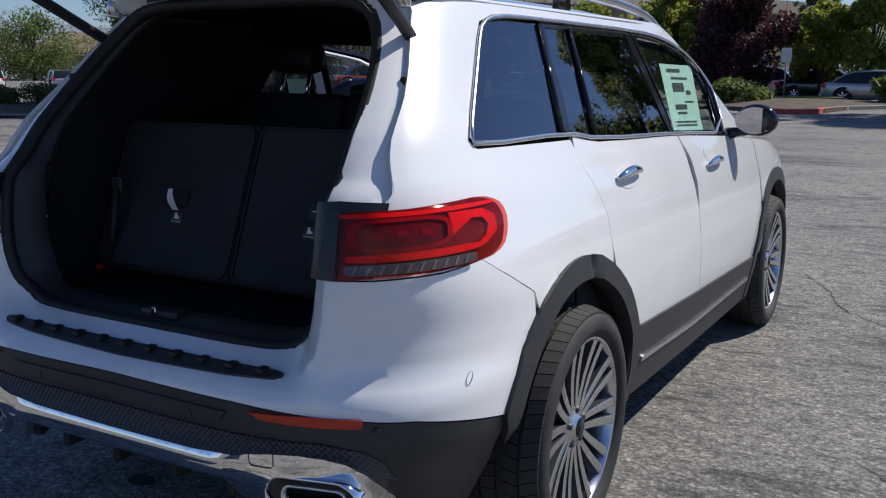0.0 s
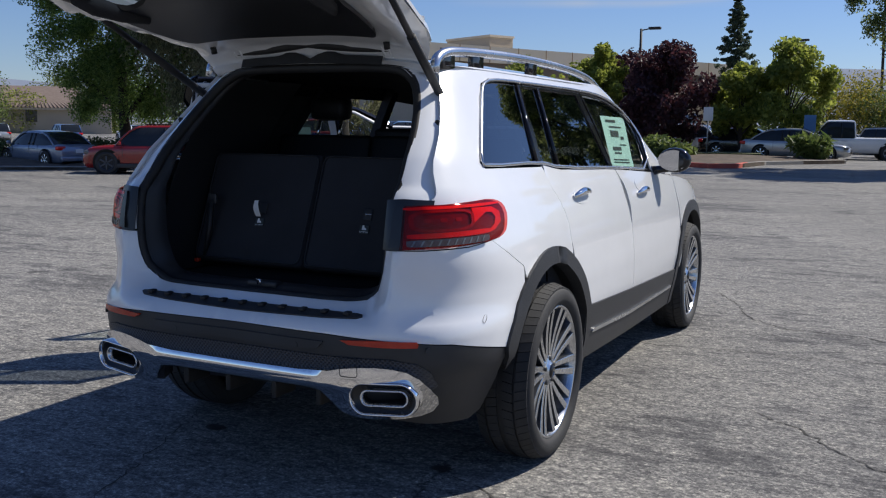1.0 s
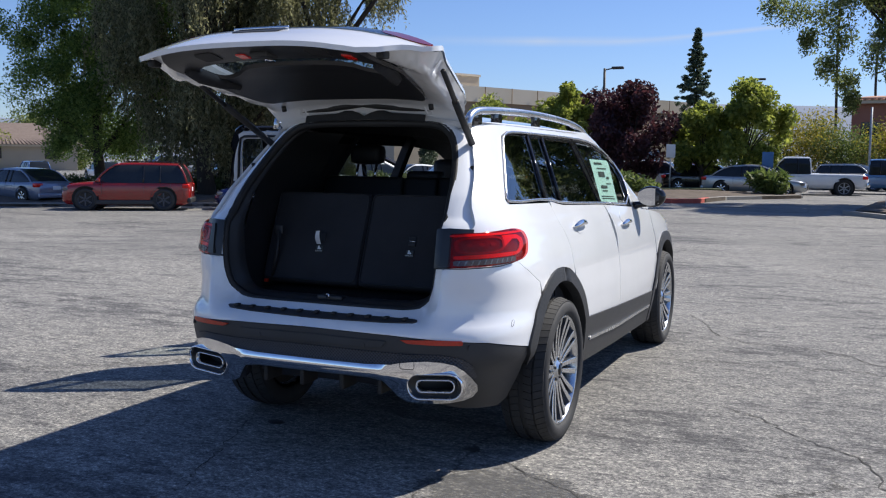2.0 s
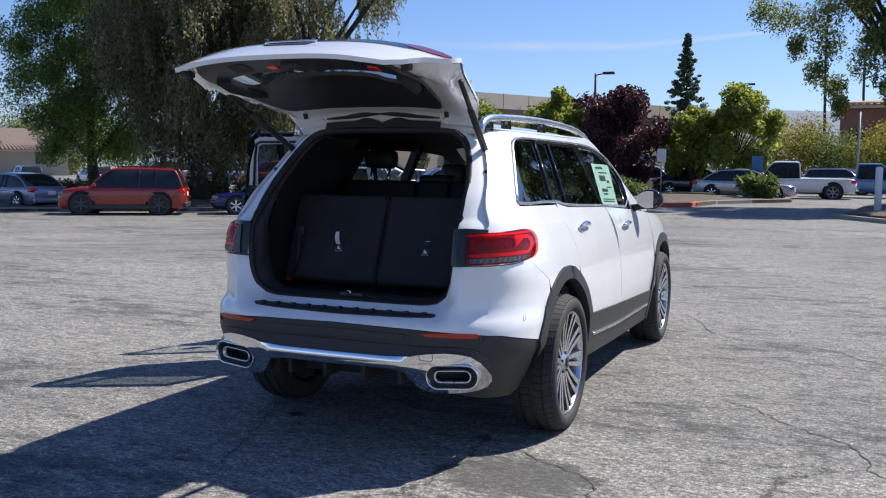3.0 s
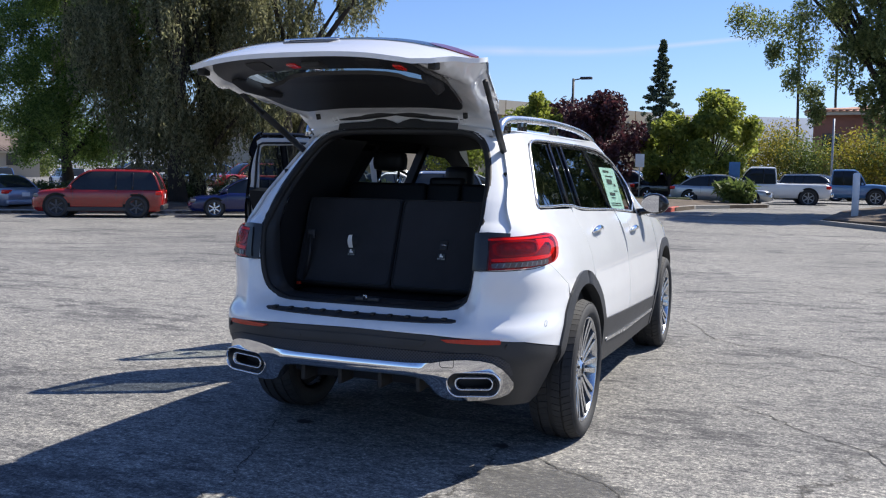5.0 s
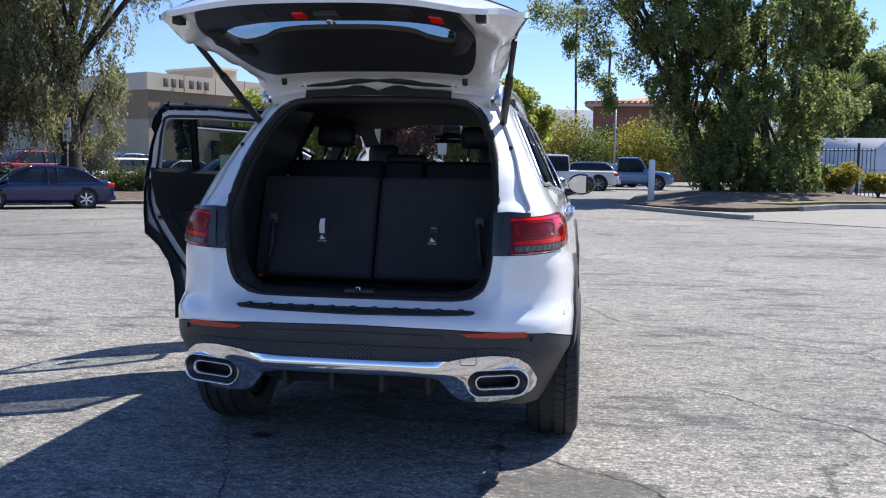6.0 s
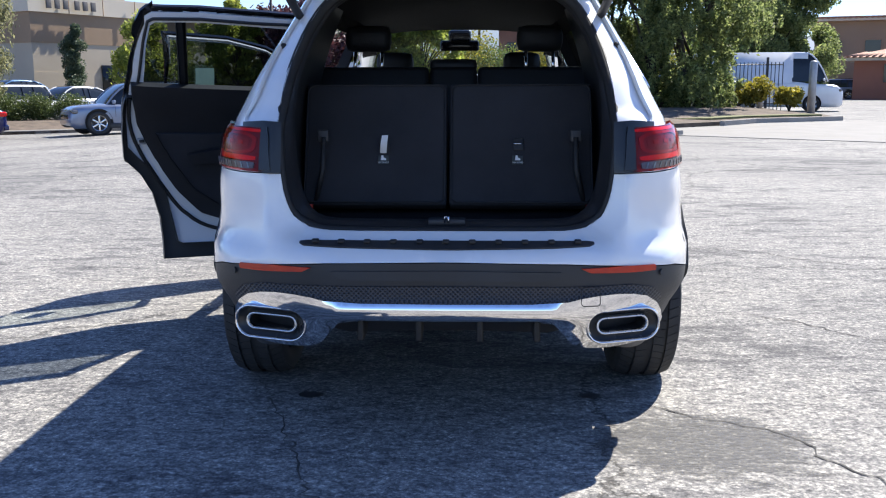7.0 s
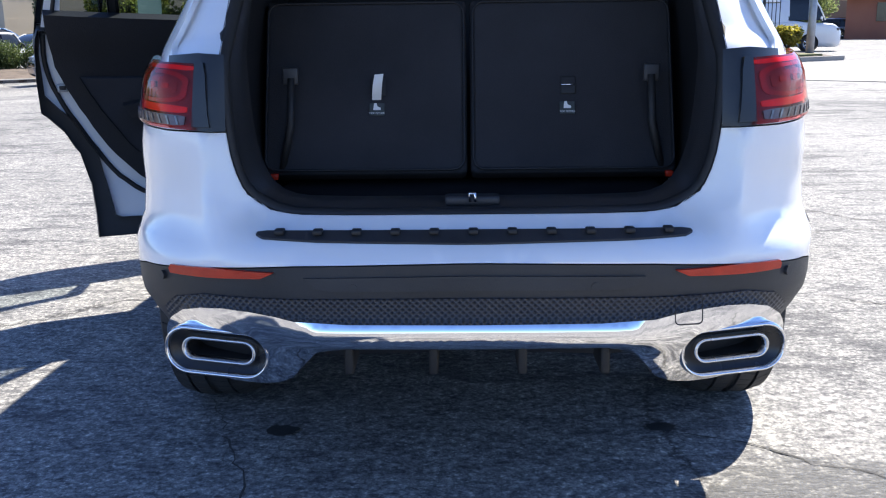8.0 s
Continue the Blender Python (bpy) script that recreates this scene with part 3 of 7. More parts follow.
def white_car():
    car = thing("suv_car", "white family SUV with its tailgate and two doors standing open", "car")
    for side in (1, -1):
        # quarter panel with the D-pillar
        q = on_rear([(float(np.interp(z, CREASE_Z, CREASE_X)), z) for z in (*np.linspace(0.945, 1.086, 6), *np.linspace(1.102, 1.594, 22))]) + on_side([(-0.30, 1.594), (0.24, 1.60)])
        q += on_side(heads([(0.24, 1.585), (0.0, 1.583), (-0.10, 1.558), (-0.17, 1.50)]) + [(-0.40, 1.255), (-0.422, 1.228), (-0.40, 1.205), (0.16, 1.192)])
        q += on_side([(0.158, 1.165), (0.166, 1.135), (0.187, 1.09), (0.217, 1.05), (0.242, 1.0), (0.248, 0.95), (0.243, 0.872)]) + on_side(arc(-0.03, HUB_Z, 0.515, 31, -33))
        q += on_side([(-0.33, 0.844), (-0.54, 0.960)]) + on_rear([(0.80, 0.948), (0.70, 0.943), (0.62, 0.943)])
        q = [(side * s, z) for s, z in q]
        part("quarter_panel", sheet(q, plain, step=0.03), "white_paint", car, "glossy white painted steel")
        part("gate_channel", gate_channel(side, 1.094, 1.592, 40), "white_paint", car)
        part("gate_channel", gate_channel(side, 0.944, 1.094, 10), "white_paint", car)
        # fender and A-pillar
        f = on_side([(2.43, 1.06), (2.47, 0.75), (2.52, 0.44)]) + on_side(arc(BASE_Y, HUB_Z, 0.515, -66, 62)) + on_side([(3.45, 0.60), (3.45, 0.93), (3.1, 0.985), (2.7, 1.035)])
        f = [(side * s, z) for s, z in f]
        part("front_fender", sheet(f, skin, step=0.04), "white_paint", car)
        a = on_side(heads([(2.43, 1.065), (2.30, 1.09), (2.02, 1.10), (2.125, 1.375), (1.88, 1.515), (1.61, 1.568), (1.25, 1.586), (0.24, 1.587)]) + [(0.24, 1.60), (1.60, 1.60), (1.84, 1.585), (2.0, 1.54), (2.24, 1.385), (2.56, 1.09)])
        part("roof_side_rail", sheet([(side * s, z) for s, z in a], skin, step=0.04), "white_paint", car)
        chrome = smooth_loop(heads([(-0.415, 1.235), (-0.405, 1.212), *BELT[1:], (2.115, 1.375), (1.87, 1.508), (1.605, 1.562), (1.25, 1.580), (0.24, 1.582), (0.01, 1.578), (-0.095, 1.553), (-0.165, 1.497)]), 1)
        part("window_trim", tube([skin(side * at_y(y, z)[0], z, 0.004) for y, z in resample(chrome, 0.05)], 0.0075, 6, closed=True), "satin_alu", car, "slim bright aluminium window surround")
        # arch flares
        for cy, a0, a1 in ((-0.03, -115, 98), (BASE_Y, -103, 100)):
            fl = on_side(arc(cy, HUB_Z, 0.52, a0 + 48 if cy < 1 else a0, a1, 26)) + on_side(arc(cy, HUB_Z, 0.452, a1, a0 + 40 if cy < 1 else a0, 26))
            part("wheel_arch_flare", sheet([(side * s, z) for s, z in fl], skin, step=0.03, off=0.012, thick=0.05), "cladding", car, "grained dark grey plastic")
            well = bmesh.new()
            w0 = -72 if cy < 1 else -100
            grid_mesh(lambda u, v: Vector((side * (0.872 - 0.36 * v), cy + 0.462 * math.sin(radians(w0 + (100 - w0) * u)), HUB_Z + 0.462 * math.cos(radians(w0 + (100 - w0) * u)))), 24, 3, well)
            part("wheel_well", well, "seal_rubber", car)
        sill = on_side([(0.385, 0.566), (0.61, 0.554), (1.20, 0.523), (1.75, 0.499), (2.39, 0.472), (2.42, 0.245), (1.3, 0.27), (0.42, 0.305)])
        part("sill", sheet([(side * s, z) for s, z in sill], skin, step=0.05, off=0.008, thick=0.04), "cladding", car, "grained dark grey plastic")
        strip = on_side([(0.54, 0.440), (1.2, 0.404), (2.25, 0.384), (2.25, 0.368), (1.2, 0.386), (0.51, 0.424)])
        part("sill_strip", sheet([(side * s, z) for s, z in strip], skin, step=0.04, off=0.016, thick=0.012), "satin_alu", car, "bright metal strip along the sill")
    doors(car)
    rear_end(car)
    roof(car)
    tailgate(car)
    cabin(car)
    for x, y, flip in ((0.80, 0, 1), (-0.80, 0, -1), (0.80, BASE_Y, 1), (-0.80, BASE_Y, -1)):
        wheel(car, x, y, flip)
    return car


def open_rear_door(car, fold):
    """The rear door that stands open: outer skin, cladding rim, white jamb, seals, padded trim, framed panes."""
    def wrap(pts):
        return [(-s, z) for s, z in on_side(pts)]

    def run(pts, off):
        return [fold(-at_y(y, z)[0], z, off) for y, z in pts]
    lower = [(0.30, 1.205), (0.288, 1.17), (0.280, 1.0), (0.286, 0.862), (0.365, 0.777), (0.42, 0.676), (0.453, 0.54), (0.460, 0.41), (0.459, 0.310), (1.245, 0.300), (1.245, 0.55), (1.250, 0.85), (1.240, 1.144)]
    inner = [(0.308, 1.19), (0.302, 1.05), (0.306, 0.93), (0.412, 0.81), (0.49, 0.673), (0.52, 0.50), (0.536, 0.40), (0.56, 0.385), (1.22, 0.370), (1.225, 1.135)]
    shell = part("rear_door", sheet(wrap(lower), fold, step=0.04), "white_paint", car, "white car door, wide open")
    part("cladding_rim", sheet(wrap(lower), fold, [wrap(inner)], 0.035, 0.05, -0.018), "cladding", shell, "black plastic rim along the wheel arch and sill")
    part("inner_jamb", sheet(wrap(inner), fold, step=0.04, off=-0.042, thick=-0.03), "white_paint", shell)
    part("door_seal", tube(run(resample(smooth_loop([(0.318, 1.19), (0.314, 1.055), (0.356, 0.917), (0.451, 0.747), (0.551, 0.583), (0.67, 0.476), (0.85, 0.435), (1.18, 0.43)], 2, False), 0.05, False), -0.048), 0.010, 8), "seal_rubber", shell)
    trim = [(0.325, 1.268), (0.345, 1.12), (0.351, 1.065), (0.41, 0.926), (0.477, 0.794), (0.558, 0.668), (0.676, 0.542), (0.85, 0.48), (1.20, 0.47), (1.22, 1.225)]
    part("door_trim", sheet(wrap(trim), fold, step=0.05, off=-0.085, thick=-0.05), "seat_leather", shell, "black padded inner trim")
    part("trim_panel", sheet(wrap([(0.44, 1.02), (0.53, 0.84), (0.64, 0.68), (0.80, 0.57), (1.18, 0.56), (1.19, 1.0)]), fold, step=0.05, off=-0.105, thick=-0.03), "trim_fabric", shell)
    part("trim_stitch", tube(run(resample([(0.44, 1.025), (0.53, 0.845), (0.64, 0.685), (0.80, 0.572)], 0.05, False), -0.108), 0.0022, 5), "carpet", shell)
    part("armrest", sheet(wrap(smooth_loop([(0.58, 0.93), (1.18, 0.93), (1.18, 0.86), (0.64, 0.83)], 1)), fold, step=0.05, off=-0.150, thick=-0.05), "seat_leather", shell)
    lm = fold(-at_y(0.375, 0.966)[0], 0.966, -0.055)
    latch = part("latch", box((0, 0, 0), (0.012, 0.040, 0.034), 0.004, Matrix.Translation(lm) @ Matrix.Rotation(radians(-64), 4, "Z")), "galvanised", shell)
    part("latch_mouth", box((0.006, 0, 0), (0.008, 0.026, 0.016), 0.003, Matrix.Translation(lm) @ Matrix.Rotation(radians(-64), 4, "Z")), "seal_rubber", latch)
    outer = [(0.288, 1.17), (0.312, 1.304), (0.340, 1.46), (0.372, 1.600), (0.40, 1.622), (0.65, 1.625), (1.20, 1.600), (1.243, 1.150)]
    mid = [(0.312, 1.19), (0.335, 1.304), (0.362, 1.46), (0.392, 1.580), (0.42, 1.598), (0.65, 1.602), (1.17, 1.578), (1.215, 1.170)]
    panes = [(0.385, 1.222), (0.402, 1.46), (0.418, 1.535), (0.44, 1.550), (0.65, 1.555), (1.13, 1.530), (1.185, 1.165)]
    part("window_frame", sheet(wrap(outer), fold, [wrap(mid)], 0.04, 0.02, -0.010), "gloss_black", shell, "gloss black outer window frame")
    part("inner_window_frame", sheet(wrap(mid), fold, [wrap(panes)], 0.04, -0.02, -0.038), "white_paint", shell)
    part("frame_seal", tube(run(resample([(0.345, 1.19), (0.366, 1.304), (0.384, 1.46), (0.404, 1.556), (0.43, 1.574), (0.65, 1.578), (1.15, 1.554)], 0.05, False), -0.046), 0.008, 6), "seal_rubber", shell)
    part("door_glass", sheet(wrap([(0.60, 1.205), (1.185, 1.165), (1.13, 1.556), (0.65, 1.580), (0.57, 1.578)]), fold, step=0.06, off=-0.022, thick=0.004), "door_pane", shell, "tinted door glass")
    part("door_glass", sheet(wrap([(0.385, 1.222), (0.575, 1.208), (0.545, 1.577), (0.44, 1.575), (0.416, 1.558), (0.402, 1.46)]), fold, step=0.06, off=-0.022, thick=0.004), "door_pane", shell)
    part("pane_divider", sheet(wrap([(0.568, 1.21), (0.612, 1.205), (0.585, 1.578), (0.538, 1.578)]), fold, step=0.05, off=-0.010, thick=0.03), "seal_rubber", shell)
    hb = [(0.42 + 0.23 * i / 8, 1.053 + 0.012 * math.sin(math.pi * i / 8), 0.006 + 0.020 * math.sin(math.pi * i / 8) ** 0.6) for i in range(9)]
    part("door_handle", tube([fold(-at_y(y, z)[0], z, o) for y, z, o in hb], [0.008, 0.013, 0.016, 0.017, 0.017, 0.016, 0.015, 0.012, 0.007], 8), "chrome", shell, "chrome door handle")


def doors(car):
    rear = [(0.170, 1.203), (0.40, 1.172), (1.240, 1.144), (1.250, 0.85), (1.245, 0.55), (1.245, 0.30), (0.49, 0.302), (0.478, 0.40), (0.468, 0.50), *arc(-0.03, HUB_Z, 0.53, 66, 33, 7), (0.247, 0.872), (0.2515, 0.95), (0.2455, 1.0), (0.2205, 1.05), (0.1905, 1.09), (0.1695, 1.135), (0.1615, 1.165)]
    front = [(1.248, 1.143), (2.02, 1.096), (2.42, 1.060), (2.435, 0.75), (2.44, 0.45), (2.43, 0.29), (1.253, 0.30), (1.253, 0.55), (1.258, 0.85)]
    win_r = [(0.405, 1.190), (1.185, 1.160), (1.13, 1.556), (0.565, 1.560)]
    win_all = [(0.205, 1.212), (0.405, 1.190), (1.185, 1.160), (1.13, 1.556), (0.36, 1.562)]
    win_f = [(1.245, 1.158), (1.96, 1.122), (2.05, 1.372), (1.84, 1.490), (1.58, 1.540), (1.25, 1.556)]
    quarter = [(-0.408, 1.240), (-0.396, 1.222), (0.140, 1.216), (0.300, 1.572), (0.06, 1.574), (-0.04, 1.562), (-0.10, 1.538), (-0.155, 1.490)]
    post = [(0.150, 1.218), (0.395, 1.190), (0.555, 1.562), (0.31, 1.565)]
    win_r, win_all, win_f, quarter, post = (heads(w) for w in (win_r, win_all, win_f, quarter, post))
    for side in (1, -1):
        fold_r = hinge(-0.855, 1.262, -64) if side < 0 else skin
        fold_f = hinge(-0.855, 2.43, -58) if side < 0 else skin
        state = "wide open" if side < 0 else "closed"
        mir = lambda pts: [(side * s, z) for s, z in on_side(pts)]
        part("quarter_window", sheet(mir(quarter), skin, step=0.05, off=-0.006, thick=0.004), "tinted_glass", car, "dark tinted fixed glass")
        for nm, skin_o, win, fold, hy in (("rear_door", rear, win_r, fold_r, 0.42), ("front_door", front, win_f, fold_f, 1.50)):
            if side < 0 and nm == "rear_door":
                open_rear_door(car, fold)
                continue
            shell = part(nm, sheet(mir(skin_o), fold, step=0.04), "white_paint", car, "white car door, " + state)
            part("door_glass", sheet(mir(win), fold, step=0.06, off=-0.008, thick=0.004), "tinted_glass" if nm == "rear_door" else "clear_glass", shell)
            # frame round the glass
            outer = [(0.17, 1.218), (0.40, 1.184), (1.243, 1.153), (1.20, 1.578), (0.33, 1.580)] if nm == "rear_door" else [(1.25, 1.153), (1.985, 1.108), (2.11, 1.375), (1.865, 1.503), (1.60, 1.557), (1.21, 1.577)]
            outer = heads(outer)
            part("window_frame", sheet(mir(outer), fold, [mir(win_all if nm == "rear_door" else win)], 0.05, 0.03, -0.003), "gloss_black", shell, "gloss black pillar trim")
            part("bowl", sheet(mir(smooth_loop([(hy, 1.03), (hy + 0.09, 1.01), (hy + 0.20, 1.03), (hy + 0.20, 1.075), (hy + 0.09, 1.09), (hy, 1.075)])), fold, step=0.03, off=0.002, thick=0.002), "white_paint", shell)
            hb = bmesh.new()
            zs = 1.053 if nm == "rear_door" else 1.003
            path = [(hy - 0.015 + 0.23 * i / 8, zs + 0.012 * math.sin(math.pi * i / 8), 0.006 + 0.020 * math.sin(math.pi * i / 8) ** 0.6) for i in range(9)]
            add_tube(hb, [fold(side * at_y(y, z)[0], z, o) for y, z, o in path], [0.008, 0.013, 0.016, 0.017, 0.017, 0.016, 0.015, 0.012, 0.007], 8)
            part("door_handle", hb, "chrome", shell, "chrome door handle")
            if side < 0:
                jamb = [(y, z) for y, z in skin_o]
                part("inner_jamb", sheet(mir([(0.985 * (y - (0.75 if nm == "rear_door" else 1.85)) + (0.75 if nm == "rear_door" else 1.85), 0.985 * (z - 0.75) + 0.75) for y, z in jamb]), fold, step=0.05, off=-0.075, thick=0.0), "white_paint", shell)
                part("door_edge", sheet(mir(jamb), fold, [mir([(0.985 * (y - 0.75 if nm == 'rear_door' else y - 1.85) + (0.75 if nm == 'rear_door' else 1.85), 0.985 * (z - 0.75) + 0.75) for y, z in jamb])], step=0.05, off=-0.014, thick=0.06), "white_paint", shell)
                trim = [(0.25, 1.20), (1.22, 1.145), (1.22, 0.85), (1.22, 0.38), (0.60, 0.38), (0.55, 0.50), (0.43, 0.80), (0.34, 0.95), (0.27, 1.05)] if nm == "rear_door" else [(1.32, 1.13), (2.33, 1.06), (2.40, 0.72), (2.42, 0.42), (1.38, 0.42), (1.34, 0.8)]
                part("door_trim", sheet(mir(smooth_loop(trim, 1)), fold, step=0.06, off=-0.115, thick=-0.04), "seat_leather", shell, "black padded inner trim")
                rest = [(0.50, 0.92), (1.15, 0.92), (1.15, 0.84), (0.60, 0.80)] if nm == "rear_door" else [(1.45, 0.90), (2.2, 0.90), (2.2, 0.82), (1.5, 0.78)]
                part("armrest", sheet(mir(smooth_loop(rest, 1)), fold, step=0.06, off=-0.165, thick=-0.05), "seat_leather", shell)
                seal = smooth_loop([(y, z) for y, z in skin_o], 1)
                part("door_seal", tube([fold(side * at_y(0.992 * (y - c) + c, z)[0], 0.992 * (z - 0.75) + 0.75, -0.070) for c in (0.75 if nm == "rear_door" else 1.85,) for y, z in resample(seal, 0.06)], 0.014, 6, closed=True), "seal_rubber", shell)
                rim = smooth_loop([(y, z) for y, z in skin_o[2 if nm == "rear_door" else 1:]], 1, False)
                part("outer_seal", tube([fold(side * at_y(y, z)[0], z, -0.030) for y, z in resample(rim, 0.06, False)], 0.020, 8), "seal_rubber", shell)
                lip = [(y * 0.94 + (0.72 if nm == "rear_door" else 1.6) * 0.06, z * 0.97 + 1.37 * 0.03) for y, z in outer]
                part("inner_window_frame", sheet(mir(lip), fold, [mir(win_all if nm == "rear_door" else win)], 0.05, 0.02, -0.05), "white_paint", shell)
                latch = (0.27, 0.93) if nm == "rear_door" else (1.285, 0.92)
                lm = fold(side * at_y(*latch)[0], latch[1], -0.045)
                part("latch", box(lm, (0.02, 0.035, 0.06), 0.004), "steel_dark", shell)
        if side < 0:
            continue
        part("quarter_light", sheet(mir(post), fold_r, step=0.05, off=-0.008, thick=0.004), "tinted_glass", car, "small dark fixed pane")
        for bar in (((0.398, 1.192), (0.560, 1.562)), ((0.150, 1.218), (0.312, 1.566))):
            part("pane_divider", tube([fold_r(side * at_y(y, z)[0], z, -0.002) for y, z in heads(bar)], 0.010, 6), "gloss_black", car)
    # wing mirrors
    for side in (1, -1):
        f = hinge(-0.855, 2.43, -58) if side < 0 else skin
        base = f(side * at_y(2.02, 1.115)[0], 1.115, 0.0)
        m = Matrix.Translation(base) @ Matrix.Rotation(radians(0 if side > 0 else -58), 4, "Z")
        bm = bmesh.new()
        bmesh.ops.create_uvsphere(bm, u_segments=20, v_segments=12, radius=1.0, matrix=m @ Matrix.Translation((side * 0.118, 0.06, 0.055)) @ Matrix.Diagonal((0.100, 0.075, 0.076, 1)))
        for v in bm.verts:
            q = m.inverted() @ v.co
            if q.y < 0.02:
                q.y = 0.02
                v.co = m @ q
        mir_ob = part("wing_mirror", bm, "white_paint" if side < 0 else "gloss_black", car, "mirror housing on a black foot")
        part("mirror_foot", tube([m @ Vector((0, 0, -0.01)), m @ Vector((side * 0.05, 0.03, 0.0)), m @ Vector((side * 0.10, 0.05, 0.01))], [0.03, 0.022, 0.025], 8), "gloss_black", mir_ob)
        pane = bmesh.new()
        bmesh.ops.create_circle(pane, cap_ends=True, radius=1.0, segments=28, matrix=m @ Matrix.Translation((side * 0.117, 0.016, 0.055)) @ Matrix.Rotation(radians(side * 7), 4, "Z") @ Matrix.Rotation(radians(90), 4, "X") @ Matrix.Diagonal((0.086, 0.062, 1, 1)))
        part("mirror_glass", pane, "mirror", mir_ob, smooth=False)


def rounded(w, h, r, n=6, cx=0.0, cy=0.0):
    out = []
    for sx, sy, a0 in ((1, 1, 0), (-1, 1, 90), (-1, -1, 180), (1, -1, 270)):
        for i in range(n + 1):
            a = radians(a0 + 90 * i / n)
            out.append((cx + sx * (w / 2 - r) + r * math.cos(a), cy + sy * (h / 2 - r) + r * math.sin(a)))
    return out


def mirrored(half):
    """A whole outline from its right half, which runs from the middle to the middle."""
    return half + [(-x, z) for x, z in half[::-1] if abs(x) > 1e-6]


def rear_end(car):
    # white bumper cover, wrapping from arch to arch under the opening
    half = on_rear([(0.0, 0.742), (0.40, 0.742), (0.475, 0.752), (0.525, 0.79), (0.550, 0.86), (0.560, 0.935), (0.62, 0.939), (0.70, 0.939), (0.80, 0.944)])
    half += on_side([(-0.54, 0.9582), (-0.335, 0.8422), *arc(-0.03, HUB_Z, 0.515, -36, -64, 6), (-0.505, 0.570)]) + on_rear([(0.79, 0.622), (0.66, 0.637), (0.40, 0.650), (0.0, 0.656)])
    part("bumper_cover", sheet(mirrored(half), skin, step=0.03, lines=[[(sg * at_x(np.interp(z, CREASE_Z, CREASE_X) + d, z)[0], z) for z in np.linspace(0.765, 0.93, 6)] for d in (0.0, -0.013) for sg in (1, -1)]), "white_paint", car, "white painted upper bumper with loading ledge")
    low = on_rear([(0.0, 0.652), (0.40, 0.646), (0.66, 0.633), (0.79, 0.618)]) + on_side([(-0.505, 0.566), (-0.478, 0.44), (-0.472, 0.31), (-0.52, 0.285)]) + on_rear([(0.74, 0.285), (0.66, 0.30), (0.56, 0.335), (0.42, 0.36), (0.36, 0.46), (0.0, 0.46)])
    part("bumper_lower", sheet(mirrored(low), skin, step=0.035, off=-0.002, thick=0.05), "cladding", car, "grained dark plastic lower bumper")
    plate = on_rear([(0.0, 0.626), (0.38, 0.622), (0.36, 0.598), (0.32, 0.592), (0.0, 0.592)])
    part("bumper_step", sheet(mirrored(plate), skin, step=0.04, off=0.004, thick=0.006), "cladding", car)
    mesh = on_rear([(0.0, 0.574), (0.40, 0.572), (0.62, 0.575), (0.70, 0.558), (0.735, 0.525), (0.738, 0.47), (0.70, 0.44), (0.40, 0.50), (0.0, 0.505)])
    part("grille_mesh", sheet(mirrored(mesh), skin, step=0.04, off=0.002, thick=0.01), "grille", car, "black honeycomb grille")
    chrome = on_rear(smooth_loop([(0.0, 0.520), (0.38, 0.522), (0.47, 0.543), (0.60, 0.552), (0.69, 0.532), (0.728, 0.47), (0.715, 0.405), (0.65, 0.372), (0.52, 0.362), (0.43, 0.372), (0.39, 0.42), (0.35, 0.465), (0.0, 0.470)], 1, False))
    hole = on_rear(rounded(0.212, 0.100, 0.048, 6, 0.580, 0.450))
    def bright(s, z, off=0.0):
        # convex section: the upper edge leans back, the lower edge tucks under
        wing = sstep((abs(s) - 0.30) / 0.22)
        bar = np.interp(z, (0.464, 0.470, 0.480, 0.490, 0.500, 0.512, 0.524), (0.012, 0.022, 0.0265, 0.0258, 0.0225, 0.0165, 0.0080))
        return skin(s, z, off + bar * (1 - wing) + wing * (0.28 * (0.552 - z) if z > 0.505 else 0.01316 + 0.16 * (0.505 - max(z, 0.45))) * (1 - sstep((abs(s) - 0.78) / 0.15)))
    part("chrome_trim", sheet(mirrored(chrome), bright, [hole, [(-a, b) for a, b in hole]], 0.022, 0.03, 0.014, lines=[[(-0.34, z), (0.34, z)] for z in (0.473, 0.480, 0.490, 0.500, 0.512)]), "chrome", car, "polished chrome bumper trim with tow-eye cap")
    cap = on_rear(rounded(0.062, 0.060, 0.010, 4, 0.478, 0.545))
    part("tow_cap_joint", tube([bright(a, b, 0.0145) for a, b in cap], 0.0013, 5, closed=True), "seal_rubber", car)
    for sg in (1, -1):
        # tailpipe finishers
        base = skin(sg * at_x(0.580, 0.438)[0], 0.452, 0.034)
        yaw = Matrix.Rotation(radians(7 * sg), 4, "Z") @ Matrix.Rotation(radians(-4 * sg), 4, "Y")

        def oval(loops, visor=0.0):
            """A ring swept through rounded ovals (width, height, depth); visor pulls the upper lip out."""
            bm = bmesh.new()
            rings = [[bm.verts.new(base + yaw @ Vector((x, o - visor * max(0.0, z) / 0.06, z + visor * max(0.0, z)))) for x, z in rounded(w, h * 0.90, h * 0.45 - 0.001, 8)] for w, h, o in loops]
            for a, b in zip(rings, rings[1:]):
                for k in range(len(a)):
                    bm.faces.new((a[k], a[(k + 1) % len(a)], b[(k + 1) % len(a)], b[k]))
            return bm
